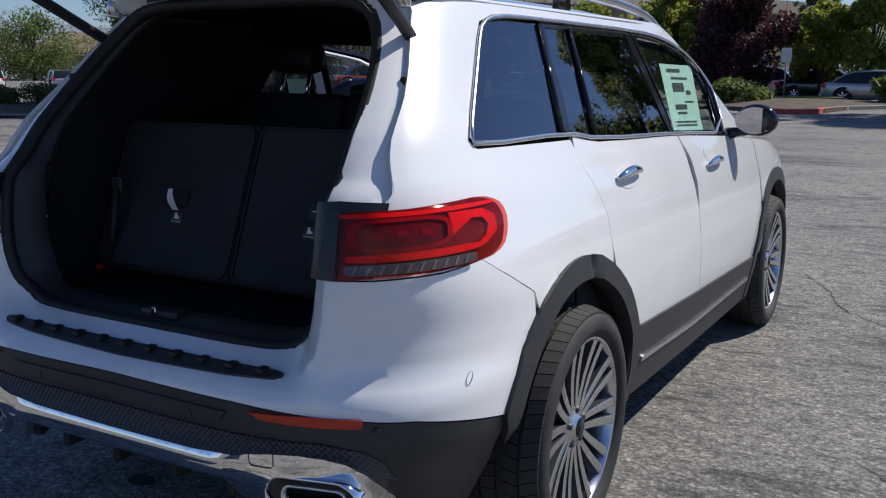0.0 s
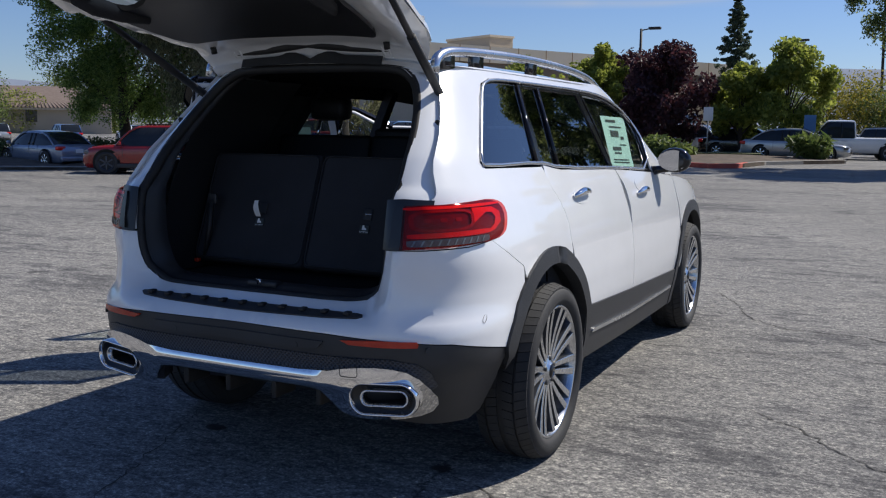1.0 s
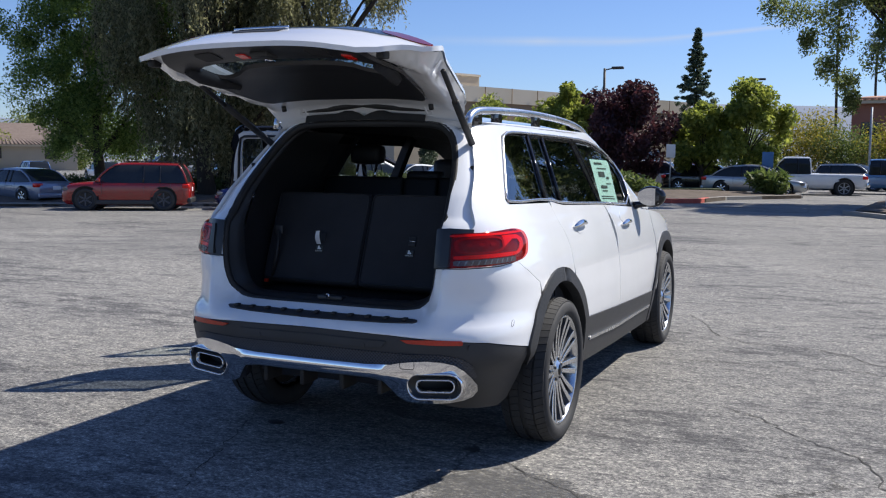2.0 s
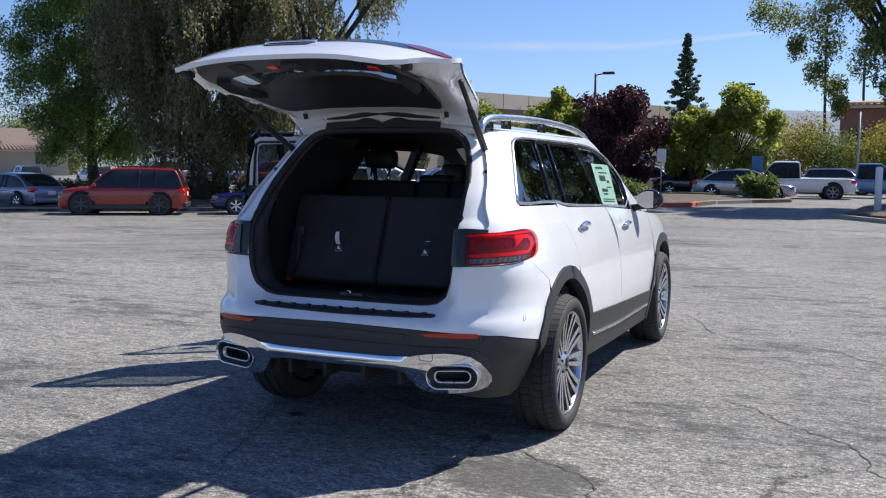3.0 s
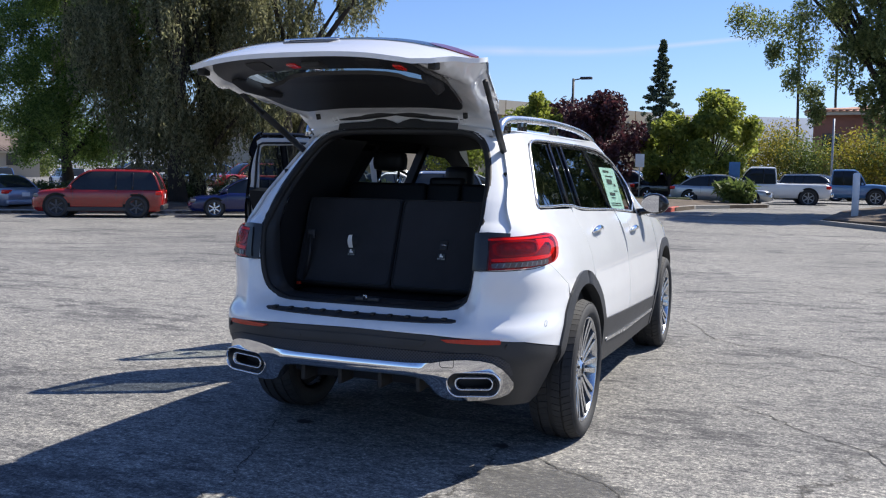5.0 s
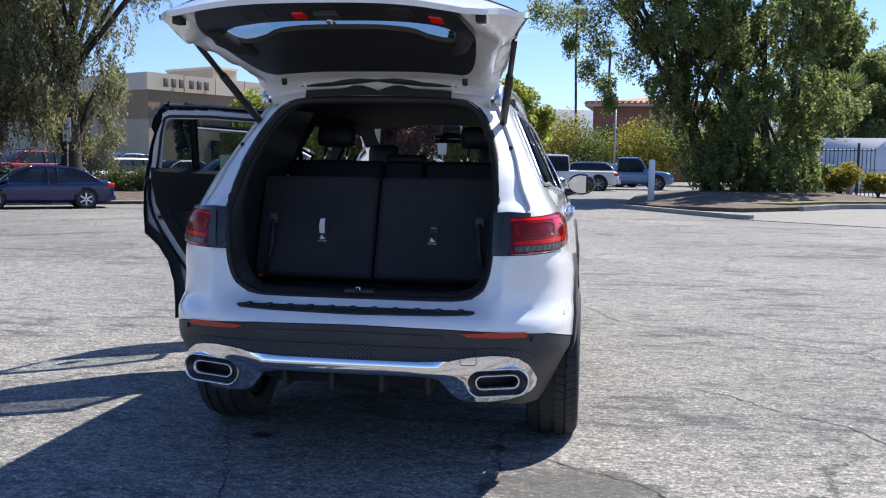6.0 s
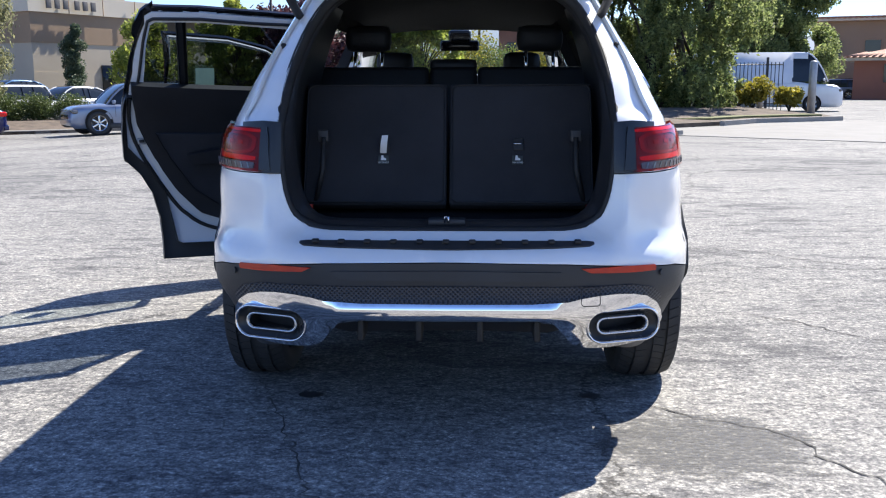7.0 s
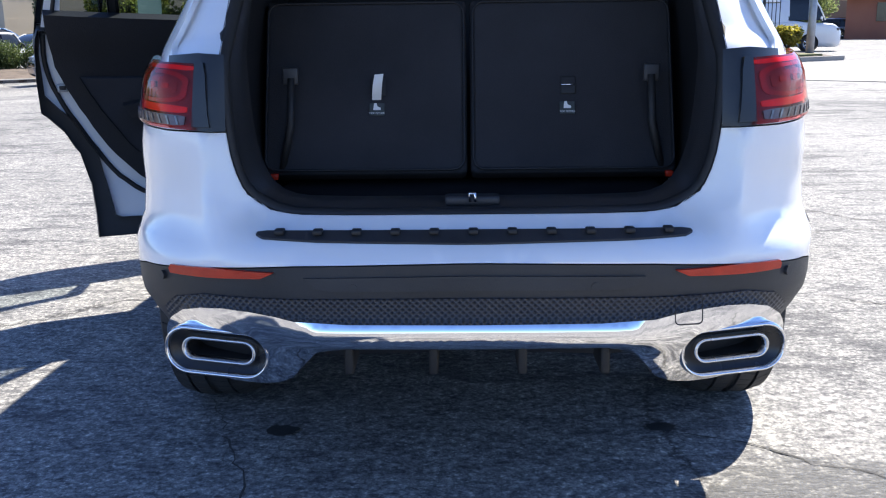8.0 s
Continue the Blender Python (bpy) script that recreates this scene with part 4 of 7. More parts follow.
        pipe = part("exhaust_finisher", oval([(0.250, 0.134, 0.045), (0.256, 0.138, 0.0), (0.252, 0.133, -0.014), (0.247, 0.126, -0.019), (0.239, 0.116, -0.016), (0.236, 0.112, 0.0)], 0.012), "chrome", car, "chrome oval tailpipe surround")
        part("pipe_throat", oval([(0.237, 0.113, -0.004), (0.190, 0.070, 0.014), (0.180, 0.064, 0.014)]), "satin_black", pipe)
        part("pipe_ring", oval([(0.178, 0.066, 0.016), (0.180, 0.067, -0.004), (0.174, 0.062, -0.009), (0.163, 0.051, -0.006), (0.158, 0.046, 0.02)]), "satin_alu", pipe)
        hole_bm = oval([(0.158, 0.046, 0.012), (0.152, 0.042, 0.10)])
        hole_bm.faces.new([hole_bm.verts.new(base + yaw @ Vector((x, 0.10, z))) for x, z in rounded(0.152, 0.038, 0.018, 6)])
        part("pipe_dark", hole_bm, "pipe_black", pipe, smooth=False)
        refl = on_rear([(0.447, 0.634), (0.60, 0.640), (0.698, 0.637), (0.704, 0.628), (0.700, 0.617), (0.60, 0.617), (0.478, 0.620)])
        part("rear_reflector", sheet([(sg * a, b) for a, b in refl], skin, step=0.03, off=0.008, thick=0.012), "red_reflector", car, "slim red bumper reflector")
        for x, z, r in ((0.73, 0.605, 0.011), (0.27, 0.60, 0.010)):
            a, b = at_x(x, z)
            part("parking_sensor", sheet([(sg * a + r * math.cos(t), b + r * math.sin(t)) for t in np.linspace(0, math.tau, 13)[:-1]], skin, step=0.02, off=0.006, thick=0.008), "cladding", car)
        a, b = at_y(-0.62, 0.69)
        part("parking_sensor", tube([skin(sg * a + 0.010 * math.cos(t), b + 0.013 * math.sin(t), 0.0004) for t in np.linspace(0, math.tau, 25)[:-1]], 0.0008, 5, closed=True), "seal_rubber", car, "round painted sensor cap")
        # tail lamp
        outer = smooth_loop([at_x(0.72, 1.091), at_y(-0.62, 1.096), at_y(-0.49, 1.100), at_y(-0.445, 1.084), at_y(-0.430, 1.052), at_y(-0.436, 1.010), at_y(-0.462, 0.976), at_y(-0.53, 0.958), at_x(0.74, 0.947)], 1, False)
        tl = [at_x(0.622, 0.943), at_x(0.622, 1.088), *outer]
        def swell(a, b, off=0.0):
            """The lamp's own skin, which stands upright where the body leans in."""
            rise = float(np.interp(b, (0.943, 0.99, 1.05, 1.085, 1.10), (-0.004, 0.006, 0.016, 0.011, 0.0)))
            return plain(a, b, off + rise * sstep((abs(a) - abs(at_x(0.66, 1.0)[0])) / 0.06))
        lamp = part("tail_lamp", sheet([(sg * a, b) for a, b in tl], swell, step=0.02, off=0.002, thick=0.03), "lamp_deep", car, "red wrap-round tail lamp with a clear lower strip")
        s_in, s_out = at_x(0.626, 1.0)[0], at_y(-0.436, 1.03)[0]

        def lit(u, v):
            """A place on the lamp: u from the inner edge to the tip, v from the bottom up, which climbs a little outwards."""
            return sg * (s_in + (s_out - s_in) * u), 0.946 + 0.010 * u + (0.143 - 0.006 * u) * v

        def bar(u0, u1, v0, v1, r=0.2):
            return [lit(u0 + (u1 - u0) * (0.5 + a), v0 + (v1 - v0) * (0.5 + b)) for a, b in rounded(1.0, 1.0, min(0.49, r), 5)]
        part("light_loop", sheet(bar(0.06, 0.60, 0.36, 0.86, 0.3), swell, [bar(0.10, 0.57, 0.42, 0.80, 0.3)], 0.02, 0.004, 0.009), "lamp_red", lamp)
        part("light_loop", sheet(bar(0.03, 0.95, 0.88, 0.97, 0.3), swell, step=0.02, off=0.008, thick=0.003), "lamp_bright", lamp)
        part("light_loop", sheet(bar(0.03, 0.78, 0.225, 0.34, 0.2), swell, step=0.02, off=0.009, thick=0.003), "lamp_bright", lamp)
        part("light_loop", sheet([lit(u, v) for u, v in ((0.60, 0.86), (0.84, 0.84), (0.92, 0.70), (0.93, 0.45), (0.84, 0.28), (0.78, 0.24), (0.78, 0.31), (0.84, 0.42), (0.86, 0.58), (0.82, 0.70), (0.74, 0.72), (0.67, 0.62), (0.60, 0.50))], swell, step=0.02, off=0.007, thick=0.003), "lamp_bright", lamp)
        part("light_box", sheet(bar(0.13, 0.54, 0.48, 0.75, 0.25), swell, step=0.02, off=0.006, thick=0.002), "lamp_deep", lamp)
        for i in range(3):
            part("led", sheet(bar(0.17 + 0.125 * i, 0.225 + 0.125 * i, 0.57, 0.67, 0.2), swell, step=0.02, off=0.010, thick=0.003), "lamp_red", lamp)
        part("lamp_strip", sheet(bar(0.02, 0.74, 0.04, 0.19, 0.12), swell, step=0.02, off=0.0148, thick=0.004), "lamp_frost", lamp, "clear ribbed lower strip")
        for i in range(10):
            u = 0.05 + 0.066 * i
            part("lamp_rib", sheet([lit(u, 0.05), lit(u + 0.014, 0.05), lit(u + 0.040, 0.17), lit(u + 0.026, 0.17)], swell, step=0.03, off=0.0165, thick=0.002), "lamp_clear", lamp)
        part("lens", sheet([(sg * a, b) for a, b in tl], swell, step=0.02, off=0.014, thick=0.02), "lamp_lens", lamp, "glossy red-tinted lens").visible_shadow = False
        shoe = on_rear([(0.562, 1.108), (0.615, 1.112), (0.70, 1.106), (0.70, 1.090), (0.627, 1.088), (0.632, 0.942), (0.562, 0.940), (0.562, 1.100)])
        part("lamp_backing", sheet([(sg * a, b) for a, b in shoe], plain, step=0.03, off=0.006, thick=0.03), "satin_black", car, "satin black lamp backing")
        rib = on_rear([(0.598, 1.09), (0.618, 1.09), (0.628, 0.95), (0.590, 0.95)])
        part("lamp_rib_cover", sheet([(sg * a, b) for a, b in rib], plain, step=0.03, off=0.014, thick=0.02), "satin_black", car)
    # loading strip with its row of knobs
    strip = on_rear(smooth_loop([(0.0, 0.712), (0.46, 0.712), (0.505, 0.708), (0.47, 0.697), (0.0, 0.690)], 1, False))
    ls = part("loading_strip", sheet(mirrored(strip), skin, step=0.03, off=0.006, thick=0.01), "cladding", car, "black ribbed plastic loading strip")
    for i in range(11):
        x = -0.44 + 0.088 * i
        c = skin(at_x(x, 0.707)[0], 0.707, 0.010)
        part("strip_rib", box(c, (0.022, 0.030, 0.012), 0.004), "seal_rubber", ls)
    # seal round the opening, and the flange behind it
    loop = mirrored(OPENING)
    part("opening_seal", tube([skin(*at_x(x, z), -0.012) + Vector((0, 0.012, 0)) for x, z in resample(smooth_loop(loop, 1), 0.04)], 0.021, 10, closed=True), "seal_rubber", car, "black rubber seal")
    bm = bmesh.new()
    pts = resample(smooth_loop(loop, 1), 0.05)
    rr = [[bm.verts.new(skin(*at_x(x * k, 1.17 + (z - 1.17) * k), 0.002) + Vector((0, dy, 0))) for x, z in pts] for k, dy in ((1.004, 0.0), (0.975, 0.045), (0.955, 0.05), (0.94, 0.09))]
    for a, b in zip(rr, rr[1:]):
        for k in range(len(a)):
            bm.faces.new((a[k], a[(k + 1) % len(a)], b[(k + 1) % len(a)], b[k]))
    part("opening_flange", bm, "gate_black", car)
    # diffuser with fins, and the underside
    part("diffuser", sheet(mirrored([(0.0, 0.47), (0.37, 0.47), (0.44, 0.37), (0.36, 0.345), (0.0, 0.37)]), lambda x, z, o=0.0: Vector((x, -0.80 + (0.47 - z) * 0.9 + 0.12 * x * x - o, z)), step=0.06, thick=0.02), "cladding", car)
    for x in (-0.295, -0.095, 0.115, 0.310):
        part("diffuser_fin", box((x, -0.80, 0.405), (0.022, 0.13, 0.085), 0.006), "seal_rubber", car)
    part("underbody", box((0, 1.55, 0.27), (1.40, 3.3, 0.10), 0.03), "seal_rubber", car)
    part("silencer", box((0.0, -0.52, 0.40), (0.80, 0.24, 0.14), 0.05), "steel_dark", car)
    part("rear_axle", tube([(-0.72, 0, 0.33), (0.72, 0, 0.33)], 0.04, 10), "steel_dark", car)


def roof(car):
    def top(u, v):
        y = -0.43 + 2.33 * v
        half = np.interp(y, (-0.43, -0.3, 1.3, 1.7, 1.9), (0.50, 0.556, 0.562, 0.545, 0.51))
        zc = np.interp(y, (-0.43, -0.2, 0.3, 1.0, 1.5, 1.9), (1.618, 1.640, 1.660, 1.662, 1.640, 1.588))
        ze = np.interp(y, (-0.43, -0.3, 1.5, 1.9), (1.586, 1.590, 1.590, 1.556))
        x = (2 * u - 1) * half
        return Vector((x, y, ze + (zc - ze) * (1 - abs(2 * u - 1) ** 2.6)))
    part("roof_panel", grid_mesh(top, 20, 24), "white_paint", car, "glossy white painted roof")
    part("roof_lip", grid_mesh(lambda u, v: top(u, 0.0) + Vector((0, 0.05 * v, -0.035 * v)), 20, 2), "white_paint", car)
    part("headlining", grid_mesh(lambda u, v: top(0.02 + 0.96 * u, 0.01 + 0.96 * v) - Vector((0, 0, 0.035)), 10, 12), "headliner", car, "dark fabric roof lining")
    for sg in (1, -1):
        pts = [(-0.405, 1.575), (-0.395, 1.625), (-0.33, 1.656), (-0.18, 1.670), (0.3, 1.686), (0.8, 1.688), (1.3, 1.672), (1.6, 1.636), (1.74, 1.585)]
        bm = tube([(sg * 0.530, y, z - 0.018) for y, z in smooth_loop(pts, 2, False)], 0.020, 8)
        rail = part("roof_rail", bm, "satin_alu", car, "satin aluminium roof rail")
        for y, z in ((-0.30, 1.625), (-0.02, 1.635), (0.62, 1.650), (1.55, 1.615)):
            part("rail_foot", box((sg * 0.530, y, z - 0.018), (0.022, 0.12, 0.07), 0.008), "gloss_black", rail)
    # bonnet, nose and windscreen
    def hood(u, v):
        y = 2.40 + 1.12 * v
        half = np.interp(y, (2.4, 3.1, 3.52), (0.80, 0.79, 0.66))
        z = np.interp(y, (2.4, 2.9, 3.3, 3.52), (1.085, 1.06, 1.01, 0.95))
        x = (2 * u - 1) * half
        return Vector((x, y, z - 0.05 * abs(2 * u - 1) ** 3))
    part("bonnet", grid_mesh(hood, 14, 12), "white_paint", car)
    nose = on_side([(3.46, 0.93), (3.46, 0.30)])
    s0 = nose[0][0]
    part("nose", sheet([(s0, 0.93), (RIM_S[-1] - 0.01, 0.93), (RIM_S[-1] - 0.01, 0.28), (nose[1][0], 0.28)], skin, step=0.08), "white_paint", car)
    part("nose", sheet([(-s0, 0.93), (-RIM_S[-1] + 0.01, 0.93), (-RIM_S[-1] + 0.01, 0.28), (-nose[1][0], 0.28)], skin, step=0.08), "white_paint", car)

    def screen(u, v):
        x = (2 * u - 1)
        return Vector((x * (0.68 - 0.18 * v), 2.58 - 0.72 * v - 0.20 * abs(x) ** 2.2 * (1 - 0.4 * v), 1.075 + 0.50 * v))
    part("windscreen", grid_mesh(screen, 12, 8), "clear_glass", car, "clear laminated glass").visible_shadow = False


def tailgate(car):
    m = Matrix.Translation((0, -0.41, 1.648)) @ Matrix.Rotation(radians(-70.5), 4, "X") @ Matrix.Translation((0, 0.41, -1.648))

    def closed(x, z, off=0.0):
        # the closed gate's own outer skin, x across and z up
        k = min(1.0, abs(x) / 0.66)
        y = np.interp(z, (0.72, 0.80, 0.95, 1.10, 1.18, 1.45, 1.60, 1.655), (-0.952, -0.957, -0.955, -0.925, -0.865, -0.655, -0.545, -0.43))
        return Vector((x, y + 0.10 * k ** 3 + off * -1.0 * -1.0 * -1.0, z))

    def gate(x, z, off=0.0):
        return m @ closed(x, z, off)
    half = [(0.0, 0.722), (0.42, 0.722), (0.50, 0.735), (0.56, 0.79), (0.61, 0.90), (0.685, 1.00), (0.70, 1.07), (0.685, 1.115), (0.652, 1.20), (0.61, 1.38), (0.575, 1.53), (0.545, 1.61), (0.49, 1.645), (0.0, 1.655)]
    glass_h = [(0.0, 0.95), (0.45, 0.95), (0.53, 0.99), (0.555, 1.22), (0.50, 1.44), (0.44, 1.485), (0.0, 1.495)]
    shell = part("tailgate", sheet(mirrored(half), gate, [smooth_loop(mirrored(glass_h), 1)], 0.04, 0.02), "white_paint", car, "raised white tailgate")
    part("rear_window", sheet(smooth_loop(mirrored([(x * 1.08, 1.35 + (z - 1.35) * 1.05) for x, z in glass_h]), 1), gate, step=0.06, off=0.004, thick=0.004), "gate_glass", shell, "tinted heated glass")
    spoiler = mirrored([(0.0, 1.665), (0.46, 1.655), (0.53, 1.60), (0.56, 1.55), (0.50, 1.55), (0.0, 1.57)])
    part("roof_spoiler", sheet(spoiler, gate, step=0.05, off=0.03, thick=0.04), "white_paint", shell)
    # inside: white frame lip, padded trim, grips
    lip = [(x * 0.985, 1.17 + (z - 1.17) * 0.985) for x, z in half]
    edge = np.array([p for p in resample(mirrored(half), 0.03) if p[1] < 1.56])

    def hollow(x, z, off=0.0):
        # the inside, which meets the outer skin at the gate's edge
        deep = np.interp(z, (0.72, 0.75, 0.78, 0.885, 0.95, 1.12, 1.30, 1.46, 1.55, 1.62), (-0.012, -0.02, -0.03, -0.095, -0.125, -0.172, -0.150, -0.130, -0.126, -0.112))
        return gate(x, z, min(-0.008, (deep + off) * (0.12 + 0.88 * sstep(np.min(np.hypot(*(edge - (x, z)).T)) / 0.09))))
    part("inner_frame", sheet(mirrored(lip), hollow, [mirrored([(0.0, 0.95), (0.40, 0.95), (0.46, 1.0), (0.46, 1.30), (0.40, 1.42), (0.0, 1.43)])], 0.035, 0.0, 0.022), "white_paint", shell)
    trim = [(0.0, 0.775), (0.40, 0.775), (0.46, 0.80), (0.495, 0.90), (0.505, 1.0), (0.50, 1.10), (0.48, 1.25), (0.455, 1.36), (0.43, 1.42), (0.39, 1.455), (0.0, 1.465)]
    hole = [(0.0, 0.955), (0.36, 0.955), (0.43, 0.99), (0.45, 1.06), (0.42, 1.13), (0.35, 1.135), (0.20, 1.068), (0.0, 1.06)]
    part("gate_trim", sheet(smooth_loop(mirrored(trim), 1), hollow, [smooth_loop(mirrored(hole), 1)], 0.035, -0.018, 0.0), "gate_black", shell, "black moulded inner trim panel")
    for sg in (1, -1):
        part("pillar_pad", tube([hollow(sg * x, z, -0.004) for x, z in ((0.46, 0.96), (0.465, 1.04), (0.44, 1.14), (0.40, 1.22))], [0.02, 0.034, 0.028, 0.012], 10), "trim_fabric", shell)
        part("pull_cup", sheet([(sg * 0.262 + u, 0.865 + v) for u, v in rounded(0.095, 0.085, 0.02, 3)], hollow, step=0.04, off=-0.004, thick=-0.01), "seal_rubber", shell)
    for sg in (1, -1):
        part("warning_lens", sheet([(0.14 + sg * 0.245 + u, 0.885 + v) for u, v in rounded(0.046, 0.05, 0.006, 2)], hollow, step=0.03, off=-0.006, thick=-0.006), "lamp_bright", shell, "small red lens")
        part("gate_lamp", sheet([(sg * x, z) for x, z in smooth_loop([(0.46, 1.09), (0.66, 1.09), (0.66, 1.02), (0.60, 0.97), (0.48, 0.98)], 1)], gate, step=0.04, off=0.005, thick=0.02), "lamp_deep", shell, "dark red inner tail lamp")
        part("buffer", tube([hollow(sg * 0.40, 1.53, 0.02), hollow(sg * 0.40, 1.53, -0.006)], 0.012, 10), "seal_rubber", shell)
        part("catch", box(gate(sg * 0.545, 0.86, -0.05), (0.035, 0.05, 0.03), 0.006), "seal_rubber", shell)
        a, b = Vector((sg * 0.555, -0.40, 1.475)), Vector((sg * 0.636, -0.939, 1.770))
        strut = part("gas_strut", tube([a, a.lerp(b, 0.62)], 0.0165, 12), "seal_rubber", car, "black gas strut")
        part("strut_rod", tube([a.lerp(b, 0.62), b], 0.012, 10), "seal_rubber", strut)
        hb = bmesh.new()
        x = sg * 0.347
        for dx in (-0.014, 0.014):
            add_tube(hb, [(x + dx, -0.36, 1.628), (x + dx, -0.405, 1.618), (x + dx, -0.435, 1.632), (x + dx, -0.47, 1.672)], 0.007, 6)
        add_box(hb, (x, -0.415, 1.622), (0.04, 0.016, 0.02), 0.003)
        part("gate_hinge", hb, "white_paint", car, "white painted metal hinge")
    grip = bmesh.new()
    add_box(grip, (0, 0, 0), (0.085, 0.09, 0.03), 0.01, Matrix.Translation(hollow(0.0, 0.88, 0.002)))
    part("gate_grip", grip, "cladding", shell)
    part("gate_catch", tube([hollow(x, z, -0.016) for x, z in ((-0.010, 0.93), (-0.012, 0.90), (0.0, 0.885), (0.012, 0.90), (0.010, 0.93))], 0.005, 6), "chrome", shell, "bright steel catch")
    recess = part("plate_recess", sheet(rounded(0.24, 0.05, 0.015, 4, -0.02, 0.90), gate, step=0.05, off=0.003, thick=0.004), "cladding", shell, "dark recessed plate holder")
    part("grip_bar", tube([gate(x, 0.925, 0.006) for x in np.linspace(-0.15, 0.11, 9)], 0.006, 8), "chrome", recess, "bright grip bar over the plate holder")
    for sg in (1, -1):
        for x, z in ((0.600, 1.37),):
            c = skin(at_x(sg * x, z)[0], z, 0.002)
            part("body_plug", tube([c + Vector((0, 0.006, 0)), c - Vector((0, 0.006, 0))], 0.011, 12), "seal_rubber", car)
    # soft black gap trim behind the roof's edge, humped over the hinge arms' cables
    bm = grid_mesh(lambda u, v: Vector((0.33 * (2 * u - 1), -0.452 + 0.012 * v, 1.598 + (0.034 + 0.016 * math.exp(-((abs(2 * u - 1) - 0.28) / 0.12) ** 2) - 0.014 * math.exp(-(((2 * u - 1)) / 0.06) ** 2)) * v - 0.012 * (2 * u - 1) ** 2)), 40, 4)
    part("gap_trim", bm, "seal_rubber", car, "soft black rubber trim under the tailgate's hinges")
    # cables and rubber under the gate's hinge line
    bm = tube([(-0.45, -0.43, 1.640), (-0.2, -0.44, 1.655), (-0.08, -0.46, 1.672), (0.0, -0.46, 1.668), (0.08, -0.46, 1.672), (0.2, -0.44, 1.655), (0.45, -0.43, 1.640)], [0.012, 0.016, 0.024, 0.010, 0.024, 0.016, 0.012], 8)
    part("roof_edge_rubber", bm, "seal_rubber", car)


def seat_row(car, y, z0, z1, spans, lean, rest_z):
    """Seat backs from z0 to z1 with their head restraints."""
    for x0, x1 in spans:
        w = x1 - x0
        m = Matrix.Translation(((x0 + x1) / 2, y, z0)) @ Matrix.Rotation(radians(lean), 4, "X")
        bm = box((0, 0.05, (z1 - z0) / 2), (w, 0.11, z1 - z0), 0.025, m)
        s = part("seat_back", bm, "seat_leather", car, "black leather seat back")
        if rest_z:
            top = m @ Vector((0, 0.05, z1 - z0))
            part("headrest", box((top.x, top.y + 0.03, rest_z), (0.21, 0.10, 0.17), 0.045), "seat_leather", s)
            for dx in (-0.055, 0.055):
                part("headrest_post", tube([(top.x + dx, top.y, top.z - 0.03), (top.x + dx, top.y + 0.02, rest_z - 0.05)], 0.007, 8), "chrome", s, "chrome post")


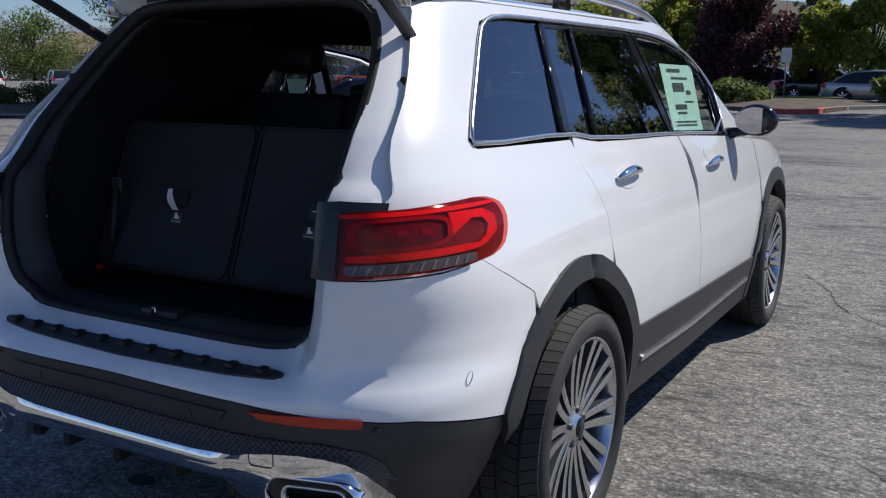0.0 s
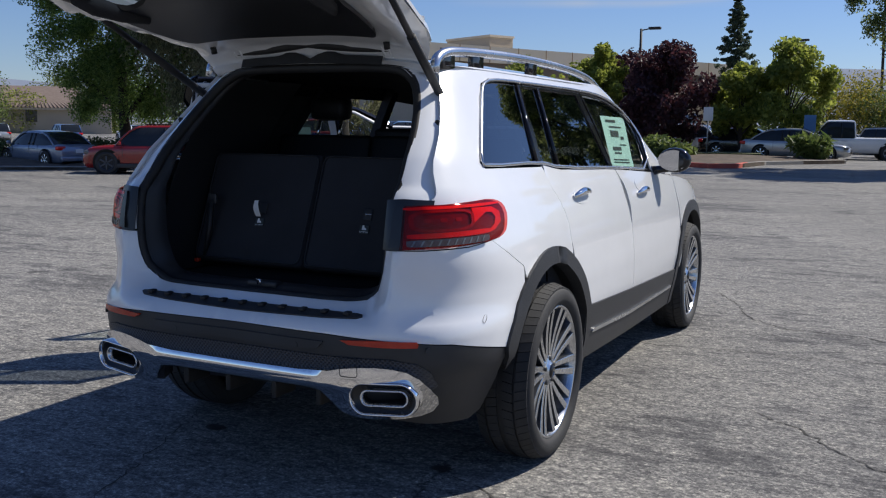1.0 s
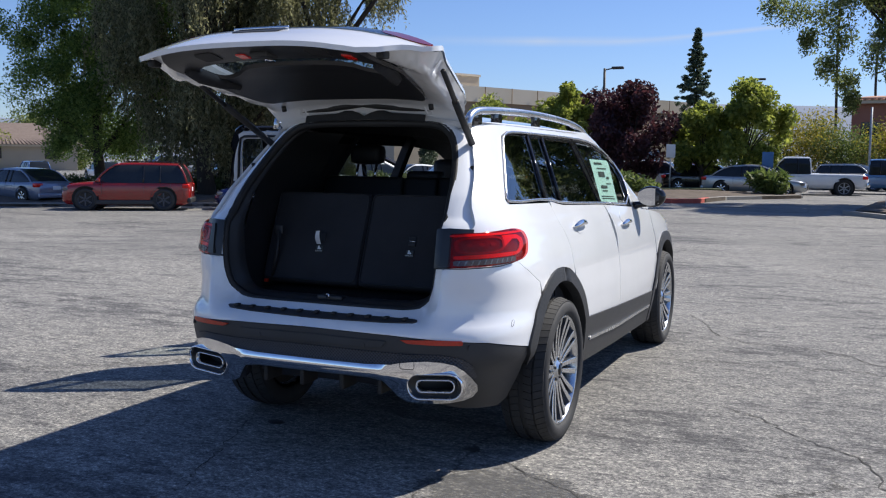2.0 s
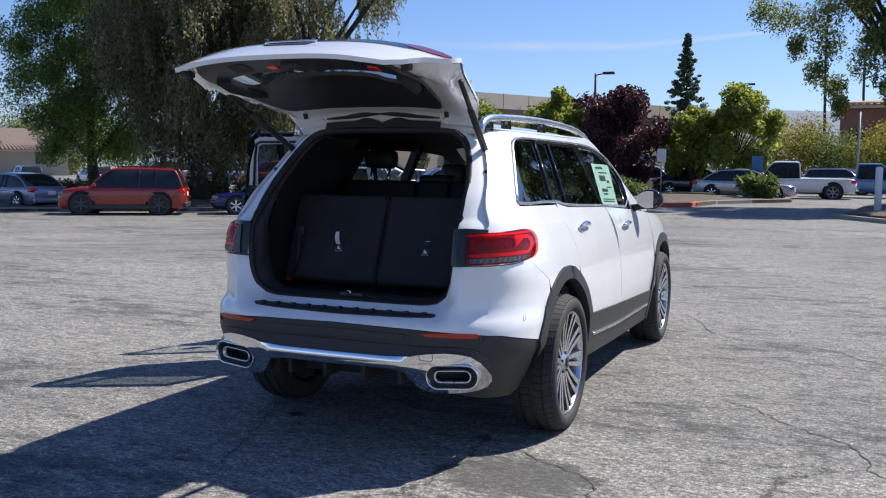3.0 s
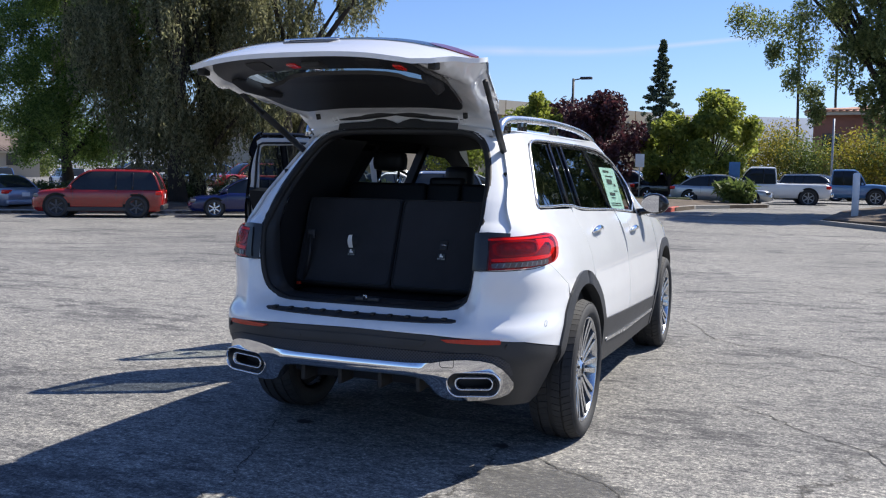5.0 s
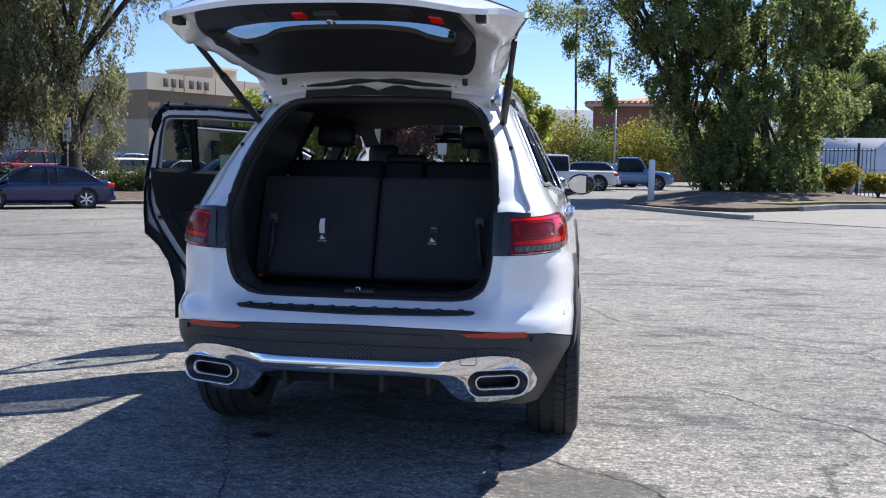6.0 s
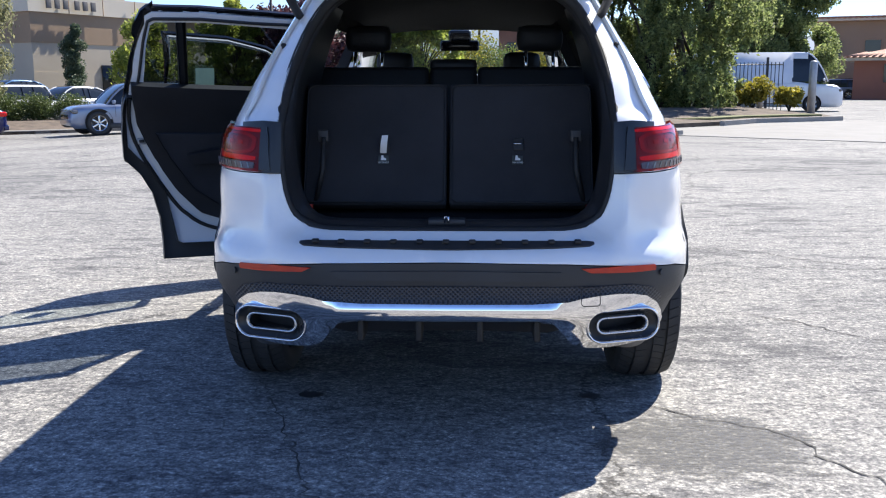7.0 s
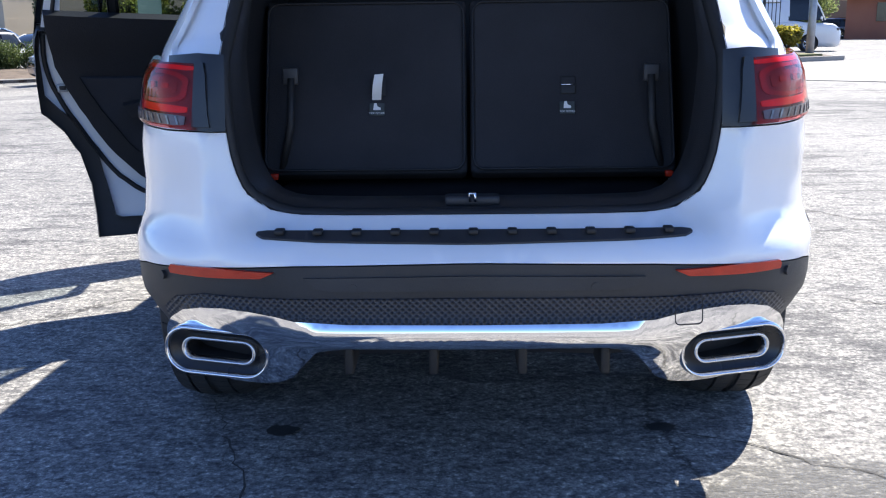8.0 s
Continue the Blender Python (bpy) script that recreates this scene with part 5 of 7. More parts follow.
def cabin(car):
    # cargo well
    part("cargo_floor", box((0, -0.50, 0.742), (1.00, 0.42, 0.03), 0.008), "carpet", car, "black carpeted load floor")
    part("floor_pan", box((0, 0.95, 0.42), (1.50, 3.0, 0.06), 0.01), "carpet", car)
    part("sill_cover", box((0, -0.735, 0.742), (0.80, 0.06, 0.026), 0.01), "cladding", car)
    lt = part("latch_cover", box((0, -0.752, 0.764), (0.13, 0.05, 0.022), 0.007), "cladding", car)
    part("latch_loop", tube([(-0.006, -0.79, 0.765), (-0.006, -0.79, 0.785), (0.006, -0.79, 0.785), (0.006, -0.79, 0.765)], 0.004, 6), "chrome", lt)
    for sg in (1, -1):
        bm = grid_mesh(lambda u, v: Vector((sg * (0.545 + 0.035 * math.sin(math.pi * v)) * (1 - 0.12 * v * v), -0.69 + 0.55 * u + 0.34 * v * v, 0.75 + 0.80 * v)), 8, 10)
        part("cargo_side_trim", bm, "seat_leather", car, "black moulded side trim")
        part("rear_pillar_trim", grid_mesh(lambda u, v: Vector((sg * (0.69 - 0.16 * v), -0.42 + 0.5 * u + 0.32 * v, 0.80 + 0.80 * v * 0.5)), 6, 6), "trim_fabric", car)
        # trim behind the outer skin under the windows
        for y0, y1 in (((-0.42, 0.10), (0.14, 1.24), (1.27, 2.45)) if sg > 0 else ((-0.42, 0.10),)):
            part("inner_side_trim", sheet(mirrored_side([(y0, 1.19), (y1, 1.14), (y1, 0.50), (max(y0, -0.3), 0.50)], sg), skin, step=0.12, off=-0.085, thick=0.0), "trim_fabric", car)
        for y0, y1, z in ((1.19, 1.29, 1.15),):
            part("pillar_trim", sheet(mirrored_side([(1.18, 0.45), (1.32, 0.45), (1.26, 1.14), (1.20, 1.585), (1.13, 1.585), (1.19, 1.14)], sg), skin, step=0.06, off=-0.03, thick=0.05), "trim_fabric", car)
        part("cant_rail_trim", sheet(mirrored_side([(0.02, 1.505), (0.10, 1.512), (1.3, 1.512), (1.7, 1.49), (1.98, 1.42), (2.1, 1.45), (1.8, 1.585), (1.4, 1.599), (0.0, 1.599)], sg), skin, step=0.06, off=-0.035, thick=0.0), "headliner", car)
        part("strap_loop", box((sg * 0.470, -0.478, 1.045), (0.042, 0.012, 0.045), 0.005), "cladding", car)
        part("strap", tube([(sg * 0.468, -0.485, 1.04), (sg * 0.472, -0.50, 0.92), (sg * 0.50, -0.50, 0.80)], [0.010, 0.012, 0.010], 6), "seal_rubber", car)
        part("buckle", box((sg * 0.515, -0.53, 0.788), (0.02, 0.02, 0.016), 0.003), "red_reflector", car, "small red buckle button")
    part("quarter_trim", sheet(mirrored_side([(-0.05, 1.19), (0.34, 1.18), (0.46, 1.565), (0.20, 1.57)], -1), skin, step=0.08, off=-0.03, thick=0.03), "trim_fabric", car)
    # third row folded up: two backs with labels
    for x0, x1 in ((-0.550, -0.0095), (0.0, 0.540)):
        m = Matrix.Translation(((x0 + x1) / 2, -0.512, 0.792)) @ Matrix.Rotation(radians(-21), 4, "X")
        w = x1 - x0
        back = part("folding_seat", box((0, 0.045, 0.239), (w, 0.09, 0.478), 0.016, m), "trim_fabric", car, "black carpeted folding seat back")
        part("seat_piping", tube([m @ Vector((x, -0.002, z)) for x, z in resample(rounded(w - 0.014, 0.460, 0.03, 4, 0, 0.239), 0.06)], 0.004, 5, closed=True), "seat_leather", back)
        cx = -0.248 if x0 < 0 else 0.256
        lm = m.inverted() @ Vector((cx, 0, 0.0))
        zl = 0.172
        part("tether_label", box((lm.x, -0.004, zl), (0.040, 0.004, 0.034), 0.001, m), "ink", back, "dark label with white child-seat symbol")
        part("label_symbol", sheet([(lm.x + 0.011 * u, zl + 0.007 + 0.010 * v) for u, v in ((-0.9, -0.9), (0.9, -0.9), (0.9, -0.3), (0.1, 0.1), (-0.1, 1.0), (-0.7, 0.9))], lambda u, v, o=0.0: m @ Vector((u, -0.0075 - o, v)), step=0.02, thick=0.001), "paper", back)
        fc = bpy.data.curves.new("lettering", "FONT")
        fc.body, fc.size, fc.align_x, fc.align_y = "TOP TETHER", 0.0072, "CENTER", "CENTER"
        fc.materials.append(MATS["paper"])
        tx = new("lettering", fc)
        tx.matrix_world = m @ pose(lm.x, -0.0075, zl - 0.011, 90, 0, 0)
        tx.parent = back
        part("tether_slot", box((lm.x + 0.004, -0.003, zl + 0.062), (0.040, 0.006, 0.048), 0.003, m), "seal_rubber", back)
        if x0 < 0:
            bm = bmesh.new()
            grid_mesh(lambda u, v: m @ Vector((lm.x - 0.012 + 0.024 * u + 0.010 * v, -0.018 - 0.050 * math.sin(1.5 * v) - 0.006 * math.sin(5 * v) * (1 - u), zl + 0.022 + 0.055 * v)), 3, 6, bm)
            part("paper_tag", bm, "paper", back, "curled white paper tag")
        else:
            part("slot_bar", tube([m @ Vector((lm.x - 0.016, -0.008, zl + 0.062)), m @ Vector((lm.x + 0.024, -0.008, zl + 0.062))], 0.002, 6), "chrome", back)
    seat_row(car, 0.07, 0.62, 1.330, ((-0.62, -0.107), (-0.105, 0.105), (0.107, 0.62)), -12, 0)
    for x in (-0.383, 0.383):
        hr = part("headrest", box((x, 0.31, 1.435), (0.205, 0.10, 0.115), 0.04), "seat_leather", car, "black leather head restraint")
        for dx in (-0.06, 0.06):
            part("headrest_post", tube([(x + dx, 0.27, 1.28), (x + dx, 0.31, 1.40)], 0.008, 8), "chrome", hr, "chrome post")
    part("headrest", box((0.0, 0.28, 1.315), (0.21, 0.09, 0.06), 0.025), "seat_leather", car)
    for x in (-0.36, 0.36):
        seat_row(car, 1.25, 0.60, 1.22, ((x - 0.25, x + 0.25),), -10, 1.33)
    part("dashboard", box((0, 2.22, 0.98), (1.42, 0.42, 0.24), 0.07), "trim_fabric", car)
    wheel_m = Matrix.Translation((-0.36, 1.86, 1.02)) @ Matrix.Rotation(radians(25), 4, "X")
    part("steering_wheel", tube([wheel_m @ Vector((0.185 * math.cos(a), 0, 0.185 * math.sin(a))) for a in np.linspace(0, math.tau, 33)[:-1]], 0.016, 8, closed=True), "seat_leather", car)
    part("rear_view_mirror", box((0.0, 1.98, 1.475), (0.24, 0.03, 0.065), 0.015), "gloss_black", car)
    part("sensor_pod", box((0.0, 2.02, 1.53), (0.14, 0.12, 0.08), 0.02), "gloss_black", car)
    for sg in (1, -1):
        part("reading_lamp", box((sg * 0.28, -0.20, 1.585), (0.07, 0.03, 0.012), 0.004), "lamp_clear", car)
    # window sticker, behind the front passenger's glass
    corners = ((1.46, 1.432), (1.95, 1.425), (1.70, 1.148), (1.28, 1.166))

    def on_paper(u, v, o=0.0):
        (a, b), (c, d), (e, f), (g, h) = corners
        y, z = (1 - v) * (a + (c - a) * u) + v * (g + (e - g) * u), (1 - v) * (b + (d - b) * u) + v * (h + (f - h) * u)
        return skin(at_y(y, z)[0], z, o)
    sk = part("price_sticker", sheet([(0, 0), (1, 0), (1, 1), (0, 1)], on_paper, step=0.12, off=-0.014, thick=0.0), "paper_green", car, "pale green printed price sticker inside the window")
    for u, v, w, h in ((0.36, 0.10, 0.40, 0.05), (0.42, 0.36, 0.34, 0.13), (0.72, 0.44, 0.14, 0.06), (0.40, 0.66, 0.36, 0.07), (0.40, 0.75, 0.30, 0.03), (0.50, 0.22, 0.5, 0.03), (0.48, 0.88, 0.7, 0.02), (0.48, 0.93, 0.7, 0.02), (0.70, 0.58, 0.3, 0.02)):
        part("print_bar", sheet([(u - w / 2, v - h / 2), (u + w / 2, v - h / 2), (u + w / 2, v + h / 2), (u - w / 2, v + h / 2)], on_paper, step=0.12, off=-0.011, thick=0.0), "ink", sk, smooth=False)
    fold = hinge(-0.855, 2.43, -58)
    part("window_note", sheet([(-s, z) for s, z in on_side([(1.436, 1.235), (1.551, 1.235), (1.540, 1.350), (1.425, 1.350)])], fold, step=0.05, off=-0.03, thick=0.0), "paper_green", car, "plain pale paper behind the front door's glass")


def mirrored_side(pts, sg):
    return [(sg * s, z) for s, z in on_side(pts)]


def wheel(car, x, y, flip):
    c = Matrix.Translation((x, y, HUB_Z)) @ Matrix.Diagonal((flip, 1, 1, 1))
    tyre_p = [(0.270, 0.085), (0.280, 0.110), (0.305, 0.122), (0.335, 0.116), (0.346, 0.104), (0.353, 0.078), (0.356, 0.05), (0.356, -0.06), (0.346, -0.105), (0.33, -0.118), (0.27, -0.11), (0.262, -0.09)]
    w = part("wheel", add_lathe(bmesh.new(), [(0.272, 0.080), (0.278, 0.100), (0.272, 0.105), (0.264, 0.101), (0.259, 0.075), (0.245, 0.0), (0.245, -0.09)], 64, c), "satin_alu", car, "twenty-inch alloy wheel, dark with machined faces")
    ty = part("tyre", add_lathe(bmesh.new(), tyre_p, 72, c), "tyre_rubber", w, "black road tyre")
    tread = bmesh.new()
    for k in range(60):
        r = c @ Matrix.Rotation(k * math.tau / 60, 4, "X")
        for x0, x1, sk in ((0.064, 0.108, 0.012), (0.012, 0.054, -0.008), (-0.054, -0.012, 0.008), (-0.108, -0.064, -0.012)):
            lo, hi = [], []
            for px, py in ((x0, 0.0), (x1, sk), (x1, sk + 0.0345), (x0, 0.0345)):
                rad = np.interp(abs(px), (0.0, 0.07, 0.095, 0.108), (0.3655, 0.3645, 0.358, 0.350))
                a = py / 0.36
                lo.append(tread.verts.new(r @ Vector((px, (rad - 0.012) * math.sin(a), (rad - 0.012) * math.cos(a)))))
                hi.append(tread.verts.new(r @ Vector((px, rad * math.sin(a), rad * math.cos(a)))))
            tread.faces.new(hi)
            for q in range(4):
                tread.faces.new((lo[q], lo[(q + 1) % 4], hi[(q + 1) % 4], hi[q]))
    part("tread", tread, "tyre_rubber", ty, smooth=False, kind="stuff")
    part("brake_disc", add_lathe(bmesh.new(), [(0.07, 0.0), (0.165, 0.0), (0.165, -0.022), (0.07, -0.022)], 40, c), "galvanised", w)
    part("rim_back", add_lathe(bmesh.new(), [(0.0, -0.04), (0.24, -0.05)], 40, c), "seal_rubber", w)
    for k in range(10):
        a = k * math.tau / 10 + 0.2
        for j in (-1, 1):
            r = Matrix.Rotation(a, 4, "X")
            bm, fm = bmesh.new(), bmesh.new()
            for mesh_, top_, half_ in ((bm, 0.0, 1.0), (fm, 0.0015, 0.86)):
                rows = []
                for i in range(5):
                    t = i / 4
                    rad, off = 0.050 + 0.213 * t, j * (0.0125 + 0.0175 * t)
                    xo, hw = 0.074 + 0.024 * t - 0.006 * math.sin(math.pi * t) + top_, (0.0085 + 0.0058 * t) * half_
                    dep = 0.034 if half_ == 1.0 else 0.001
                    rows.append([mesh_.verts.new(c @ r @ Vector(p)) for p in ((xo - dep, off - hw * 1.25, rad), (xo, off - hw, rad), (xo, off + hw, rad), (xo - dep, off + hw * 1.25, rad))])
                for q, s in zip(rows, rows[1:]):
                    for i in range(3):
                        mesh_.faces.new((q[i], q[i + 1], s[i + 1], s[i]))
            part("spoke", bm, "wheel_dark", w, smooth=False)
            part("spoke_face", fm, "satin_alu", w, smooth=False)
    part("hub", add_lathe(bmesh.new(), [(0.0, 0.088), (0.034, 0.087), (0.037, 0.080), (0.060, 0.077), (0.076, 0.070), (0.076, 0.03)], 32, c), "satin_alu", w)
    part("hub_cap", add_lathe(bmesh.new(), [(0.0, 0.094), (0.028, 0.092), (0.031, 0.085)], 28, c), "gloss_black", w)
    for k in range(5):
        a = k * math.tau / 5 + 0.3
        part("wheel_bolt", add_lathe(bmesh.new(), [(0.0, 0.083), (0.010, 0.082), (0.011, 0.070)], 8, c @ Matrix.Translation((0, 0.054 * math.cos(a), 0.054 * math.sin(a)))), "steel_dark", w)


shader("mirror", 0.02, 1.0, (0.85, 0.86, 0.88))


# ---- the ground: one sheet that falls away gently towards the left ----
def ground_z(x, y):
    return -0.43 * sstep((-x - 3.5) / 11.5) * sstep((y - 2.0) / 10.0)


def ground():
    def axis(lo, hi):
        near = np.arange(lo, hi + 0.1, 2.0)
        far = np.array([30, 80, 200, 500, 1200, 3000.0])
        return np.concatenate([lo - far[::-1], near, hi + far])
    xs, ys = axis(-60, 60), axis(-20, 80)
    bm = bmesh.new()
    vs = [[bm.verts.new((x, y, ground_z(x, y))) for y in ys] for x in xs]
    for i in range(len(xs) - 1):
        for j in range(len(ys) - 1):
            bm.faces.new((vs[i][j], vs[i + 1][j], vs[i + 1][j + 1], vs[i][j + 1]))
    tagged(part("ground", bm, "asphalt"), "weathered grey parking-lot asphalt with cracks and dark patches", "ground", kind="structure")


def raised(name, outline, top, mat, label, category, step=0.8, mound=0.0, base=-0.5):
    """A raised bed or pavement: an outline in plan, top metres above the ground."""
    edge = np.array(resample(outline, 0.5))

    def f(x, y, o=0.0):
        d = np.min(np.hypot(*(edge - (x, y)).T))
        h = mound * sstep(d / 3.0)
        return Vector((x, y, ground_z(x, y) + (top + h if o >= 0 else base)))
    ob = part(name, sheet(outline, f, step=step, thick=1.0), mat, smooth=False)
    return tagged(ob, label, category, kind="structure")


def kerb(name, pts, width=0.15, height=0.14, mat="concrete", label="grey concrete kerb"):
    """A kerb along a line in plan."""
    bm = bmesh.new()
    pts = resample(pts, 0.8, False)
    rows = []
    for i, p in enumerate(pts):
        a, b = np.array(pts[max(i - 1, 0)]), np.array(pts[min(i + 1, len(pts) - 1)])
        d = (b - a) / np.linalg.norm(b - a)
        n = np.array((-d[1], d[0]))
        g = ground_z(*p)
        prof = [(0.0, -0.1), (0.0, height - 0.02), (0.02, height), (width, height), (width, -0.1)]
        rows.append([bm.verts.new((*(np.array(p) + n * o), g + h)) for o, h in prof])
    for a, b in zip(rows, rows[1:]):
        for k in range(4):
            bm.faces.new((a[k], a[k + 1], b[k + 1], b[k]))
    bm.faces.new(rows[0]), bm.faces.new(rows[-1])
    return tagged(part(name, bm, mat, smooth=False), label, "kerb", kind="structure")


def crack(pts, width, seed, label="dark hairline crack in the asphalt"):
    """A jagged open crack along a line in plan: a narrow ribbon of loose dark grit."""
    rng = np.random.default_rng(seed)
    line = resample(pts, 0.035, False)
    wander = np.cumsum(rng.normal(size=(len(line), 2)) * 0.012, 0)
    wander -= np.linspace(0, 1, len(line))[:, None] * wander[-1]
    bm, prev = bmesh.new(), None
    for i, p in enumerate(line):
        a, b = np.array(line[max(i - 1, 0)]), np.array(line[min(i + 1, len(line) - 1)])
        d = (b - a) / np.linalg.norm(b - a)
        c = np.array(p) + wander[i] + rng.normal(size=2) * 0.004
        w = width * (0.25 + 0.9 * rng.random()) * min(1.0, 0.3 + 4 * min(i, len(line) - 1 - i) / len(line))
        n = np.array((-d[1], d[0])) * w / 2
        row = [bm.verts.new((*(c + n), ground_z(*c) + 0.003)), bm.verts.new((*(c - n), ground_z(*c) + 0.003))]
        if prev:
            bm.faces.new((prev[0], prev[1], row[1], row[0]))
        prev = row
    tagged(part("pavement_crack", bm, "crack_grit", smooth=False), label, "crack", kind="structure")


def stain(x, y, w, d, seed, label="small dark oil spot on the asphalt"):
    rng = np.random.default_rng(seed)
    bm = bmesh.new()
    bm.faces.new([bm.verts.new((x + w * r * math.cos(a), y + d * r * math.sin(a), 0.004)) for a, r in ((k * math.tau / 22, 0.42 + 0.16 * rng.random()) for k in range(22))])
    tagged(part("oil_stain", bm, "oil", smooth=False), label, "stain", kind="structure")


def cirrus():
    """Thin streaks of high cloud far beyond the hills; u runs along each, v across."""
    far = 2500
    for a0, a1, z0, z1, half in ((-15.5, 2.0, 313, 372, 9), (-26.0, -8.0, 322, 318, 16)):
        def f(u, v):
            a = radians(a0 + (a1 - a0) * u)
            return Vector((far * math.sin(a), far * math.cos(a), z0 + (z1 - z0) * u ** 1.3 + half * (2 * v - 1)))
        ob = tagged(part("backdrop", grid_mesh(f, 30, 4), "cirrus", smooth=False), "faint white streak of high cloud", "cloud", kind="structure")
        uv = ob.data.uv_layers.new(name="span")
        for lp in ob.data.loops:
            k = lp.vertex_index
            uv.data[lp.index].uv = ((k // 5) / 30, (k % 5) / 4)
        ob.visible_shadow = False


# ---- plants ----
def leaves_mesh(rng, centres, radii, count, size, droop=0.0, flat=1.0, long=1.6, hang=None, strand=0.0):
    """Many small bent leaves scattered through clumps."""
    k = len(centres)
    pick = rng.integers(0, k, count)
    d = rng.normal(size=(count, 3))
    d /= np.linalg.norm(d, axis=1)[:, None]
    rad = np.asarray(radii)[pick][:, None] * rng.random((count, 1)) ** 0.45
    p = np.asarray(centres)[pick] + d * rad * (1, 1, flat)
    if strand:
        # leaves strung along hanging twigs
        per = 36
        lead = (np.arange(count) // per) * per
        along = (np.arange(count) % per) / per
        span = strand * (0.35 + 0.9 * rng.random(count)[lead])
        sway = rng.normal(size=(count, 2))[lead] * 0.16
        p = p[lead] + rng.normal(size=(count, 3)) * 0.055
        p[:, :2] += sway * (along * span)[:, None]
        p[:, 2] -= along * span
    if droop:
        p[:, 2] -= droop * rng.random(count) ** 2
    u = rng.normal(size=(count, 3))
    u[:, 2] -= (1.0 if droop > 0 else 0.0) if hang is None else hang
    u /= np.linalg.norm(u, axis=1)[:, None]
    v = np.cross(u, rng.normal(size=(count, 3)))
    v /= np.linalg.norm(v, axis=1)[:, None]
    s = size * (0.6 + 0.8 * rng.random((count, 1)))
    n = np.cross(u, v)
    verts = np.stack([p - u * s * long / 2, p + v * s * 0.45 + n * s * 0.12, p + u * s * long / 2, p - v * s * 0.45 + n * s * 0.12], 1).reshape(-1, 3)
    idx = np.arange(count)[:, None] * 4
    faces = np.concatenate([idx + (0, 1, 2), idx + (0, 2, 3)])
    me = bpy.data.meshes.new("leaves")
    me.from_pydata(verts.tolist(), [], faces.tolist())
    return me


def tree(name, label, x, y, height, crown, mat, seed, trunk=0.22, low=0.25, clumps=40, count=9000, size=0.16, droop=0.0, bark="bark", lean=(0, 0), long=1.6, shape="round", stems=1, squash=1.0, puff=0.30, hang=None, extra=(), strand=0.0):
    """A tapered trunk with limbs, and a crown of leaf clumps. crown: half widths along x and y."""
    rng = np.random.default_rng(seed)
    t = thing(name, label, "tree", Matrix.Translation((x, y, ground_z(x, y))))
    wood = bmesh.new()
    cz0, cz1 = height * low, height
    cc, cr = [], []
    for i in range(clumps):
        v = rng.random()
        a = rng.random() * math.tau
        if shape == "cone":
            w, rr = (1 - v) ** 0.9 * (0.75 + 0.3 * rng.random()) + 0.02, 0.15 + 0.85 * rng.random()
        elif shape == "column":
            w, rr = min(1.0, 3.2 * (1 - v) + 0.1), rng.random()
        else:
            w, rr = math.sqrt(max(0.05, 1 - (1.9 * v - 0.85) ** 2)), math.sqrt(rng.random())
        cc.append((lean[0] * v + crown[0] * w * rr * math.cos(a), lean[1] * v + crown[1] * w * rr * math.sin(a), cz0 + (cz1 - cz0) * v))
        base = puff * min(crown) if shape == "round" else (0.62 if shape == "column" else 0.10) * min(crown) * (1.15 - 0.6 * v)
        cr.append(base * (0.7 + 0.7 * rng.random()))
    cc += [(a, b, c) for a, b, c, _ in extra]
    cr += [r for *_, r in extra]
    for sidx in range(stems):
        ox, oy = (rng.normal(size=2) * 0.25 * crown[0] if stems > 1 else (0.0, 0.0))
        top = Vector((lean[0] * 0.6 + ox * 1.5, lean[1] * 0.6 + oy, height * (0.9 if shape == "cone" else 0.72)))
        pts = [Vector((ox * 0.6, oy * 0.6, -0.2))]
        for i in range(1, 7):
            w = i / 6
            pts.append(Vector((ox * 0.6 + (top.x - ox * 0.6) * w + rng.normal() * 0.05 * height * 0.2, oy * 0.6 + (top.y - oy * 0.6) * w + rng.normal() * 0.05 * height * 0.2, top.z * w)))
        add_tube(wood, pts, [trunk * (1.25 if i == 0 else 1 - 0.85 * i / 6) for i in range(7)], 9)
        if shape == "round":
            for j in range(0, clumps, max(1, clumps * stems // 16)):
                q = Vector(cc[(j + sidx) % clumps])
                i = min(5, max(1, int(q.z * 0.55 / top.z * 6)))
                mid = pts[i].lerp(q, 0.5) + Vector((0, 0, 0.04 * height * rng.random()))
                add_tube(wood, [pts[i], mid, q], [trunk * 0.42 * (1 - 0.12 * i), trunk * 0.24, trunk * 0.06], 6, False)
    part("trunk", wood, bark, t, "rough bark")
    me = leaves_mesh(rng, cc, cr, count, size, droop, squash, long, hang, strand)
    link("crown", me, mat, t, smooth=False)
    return t


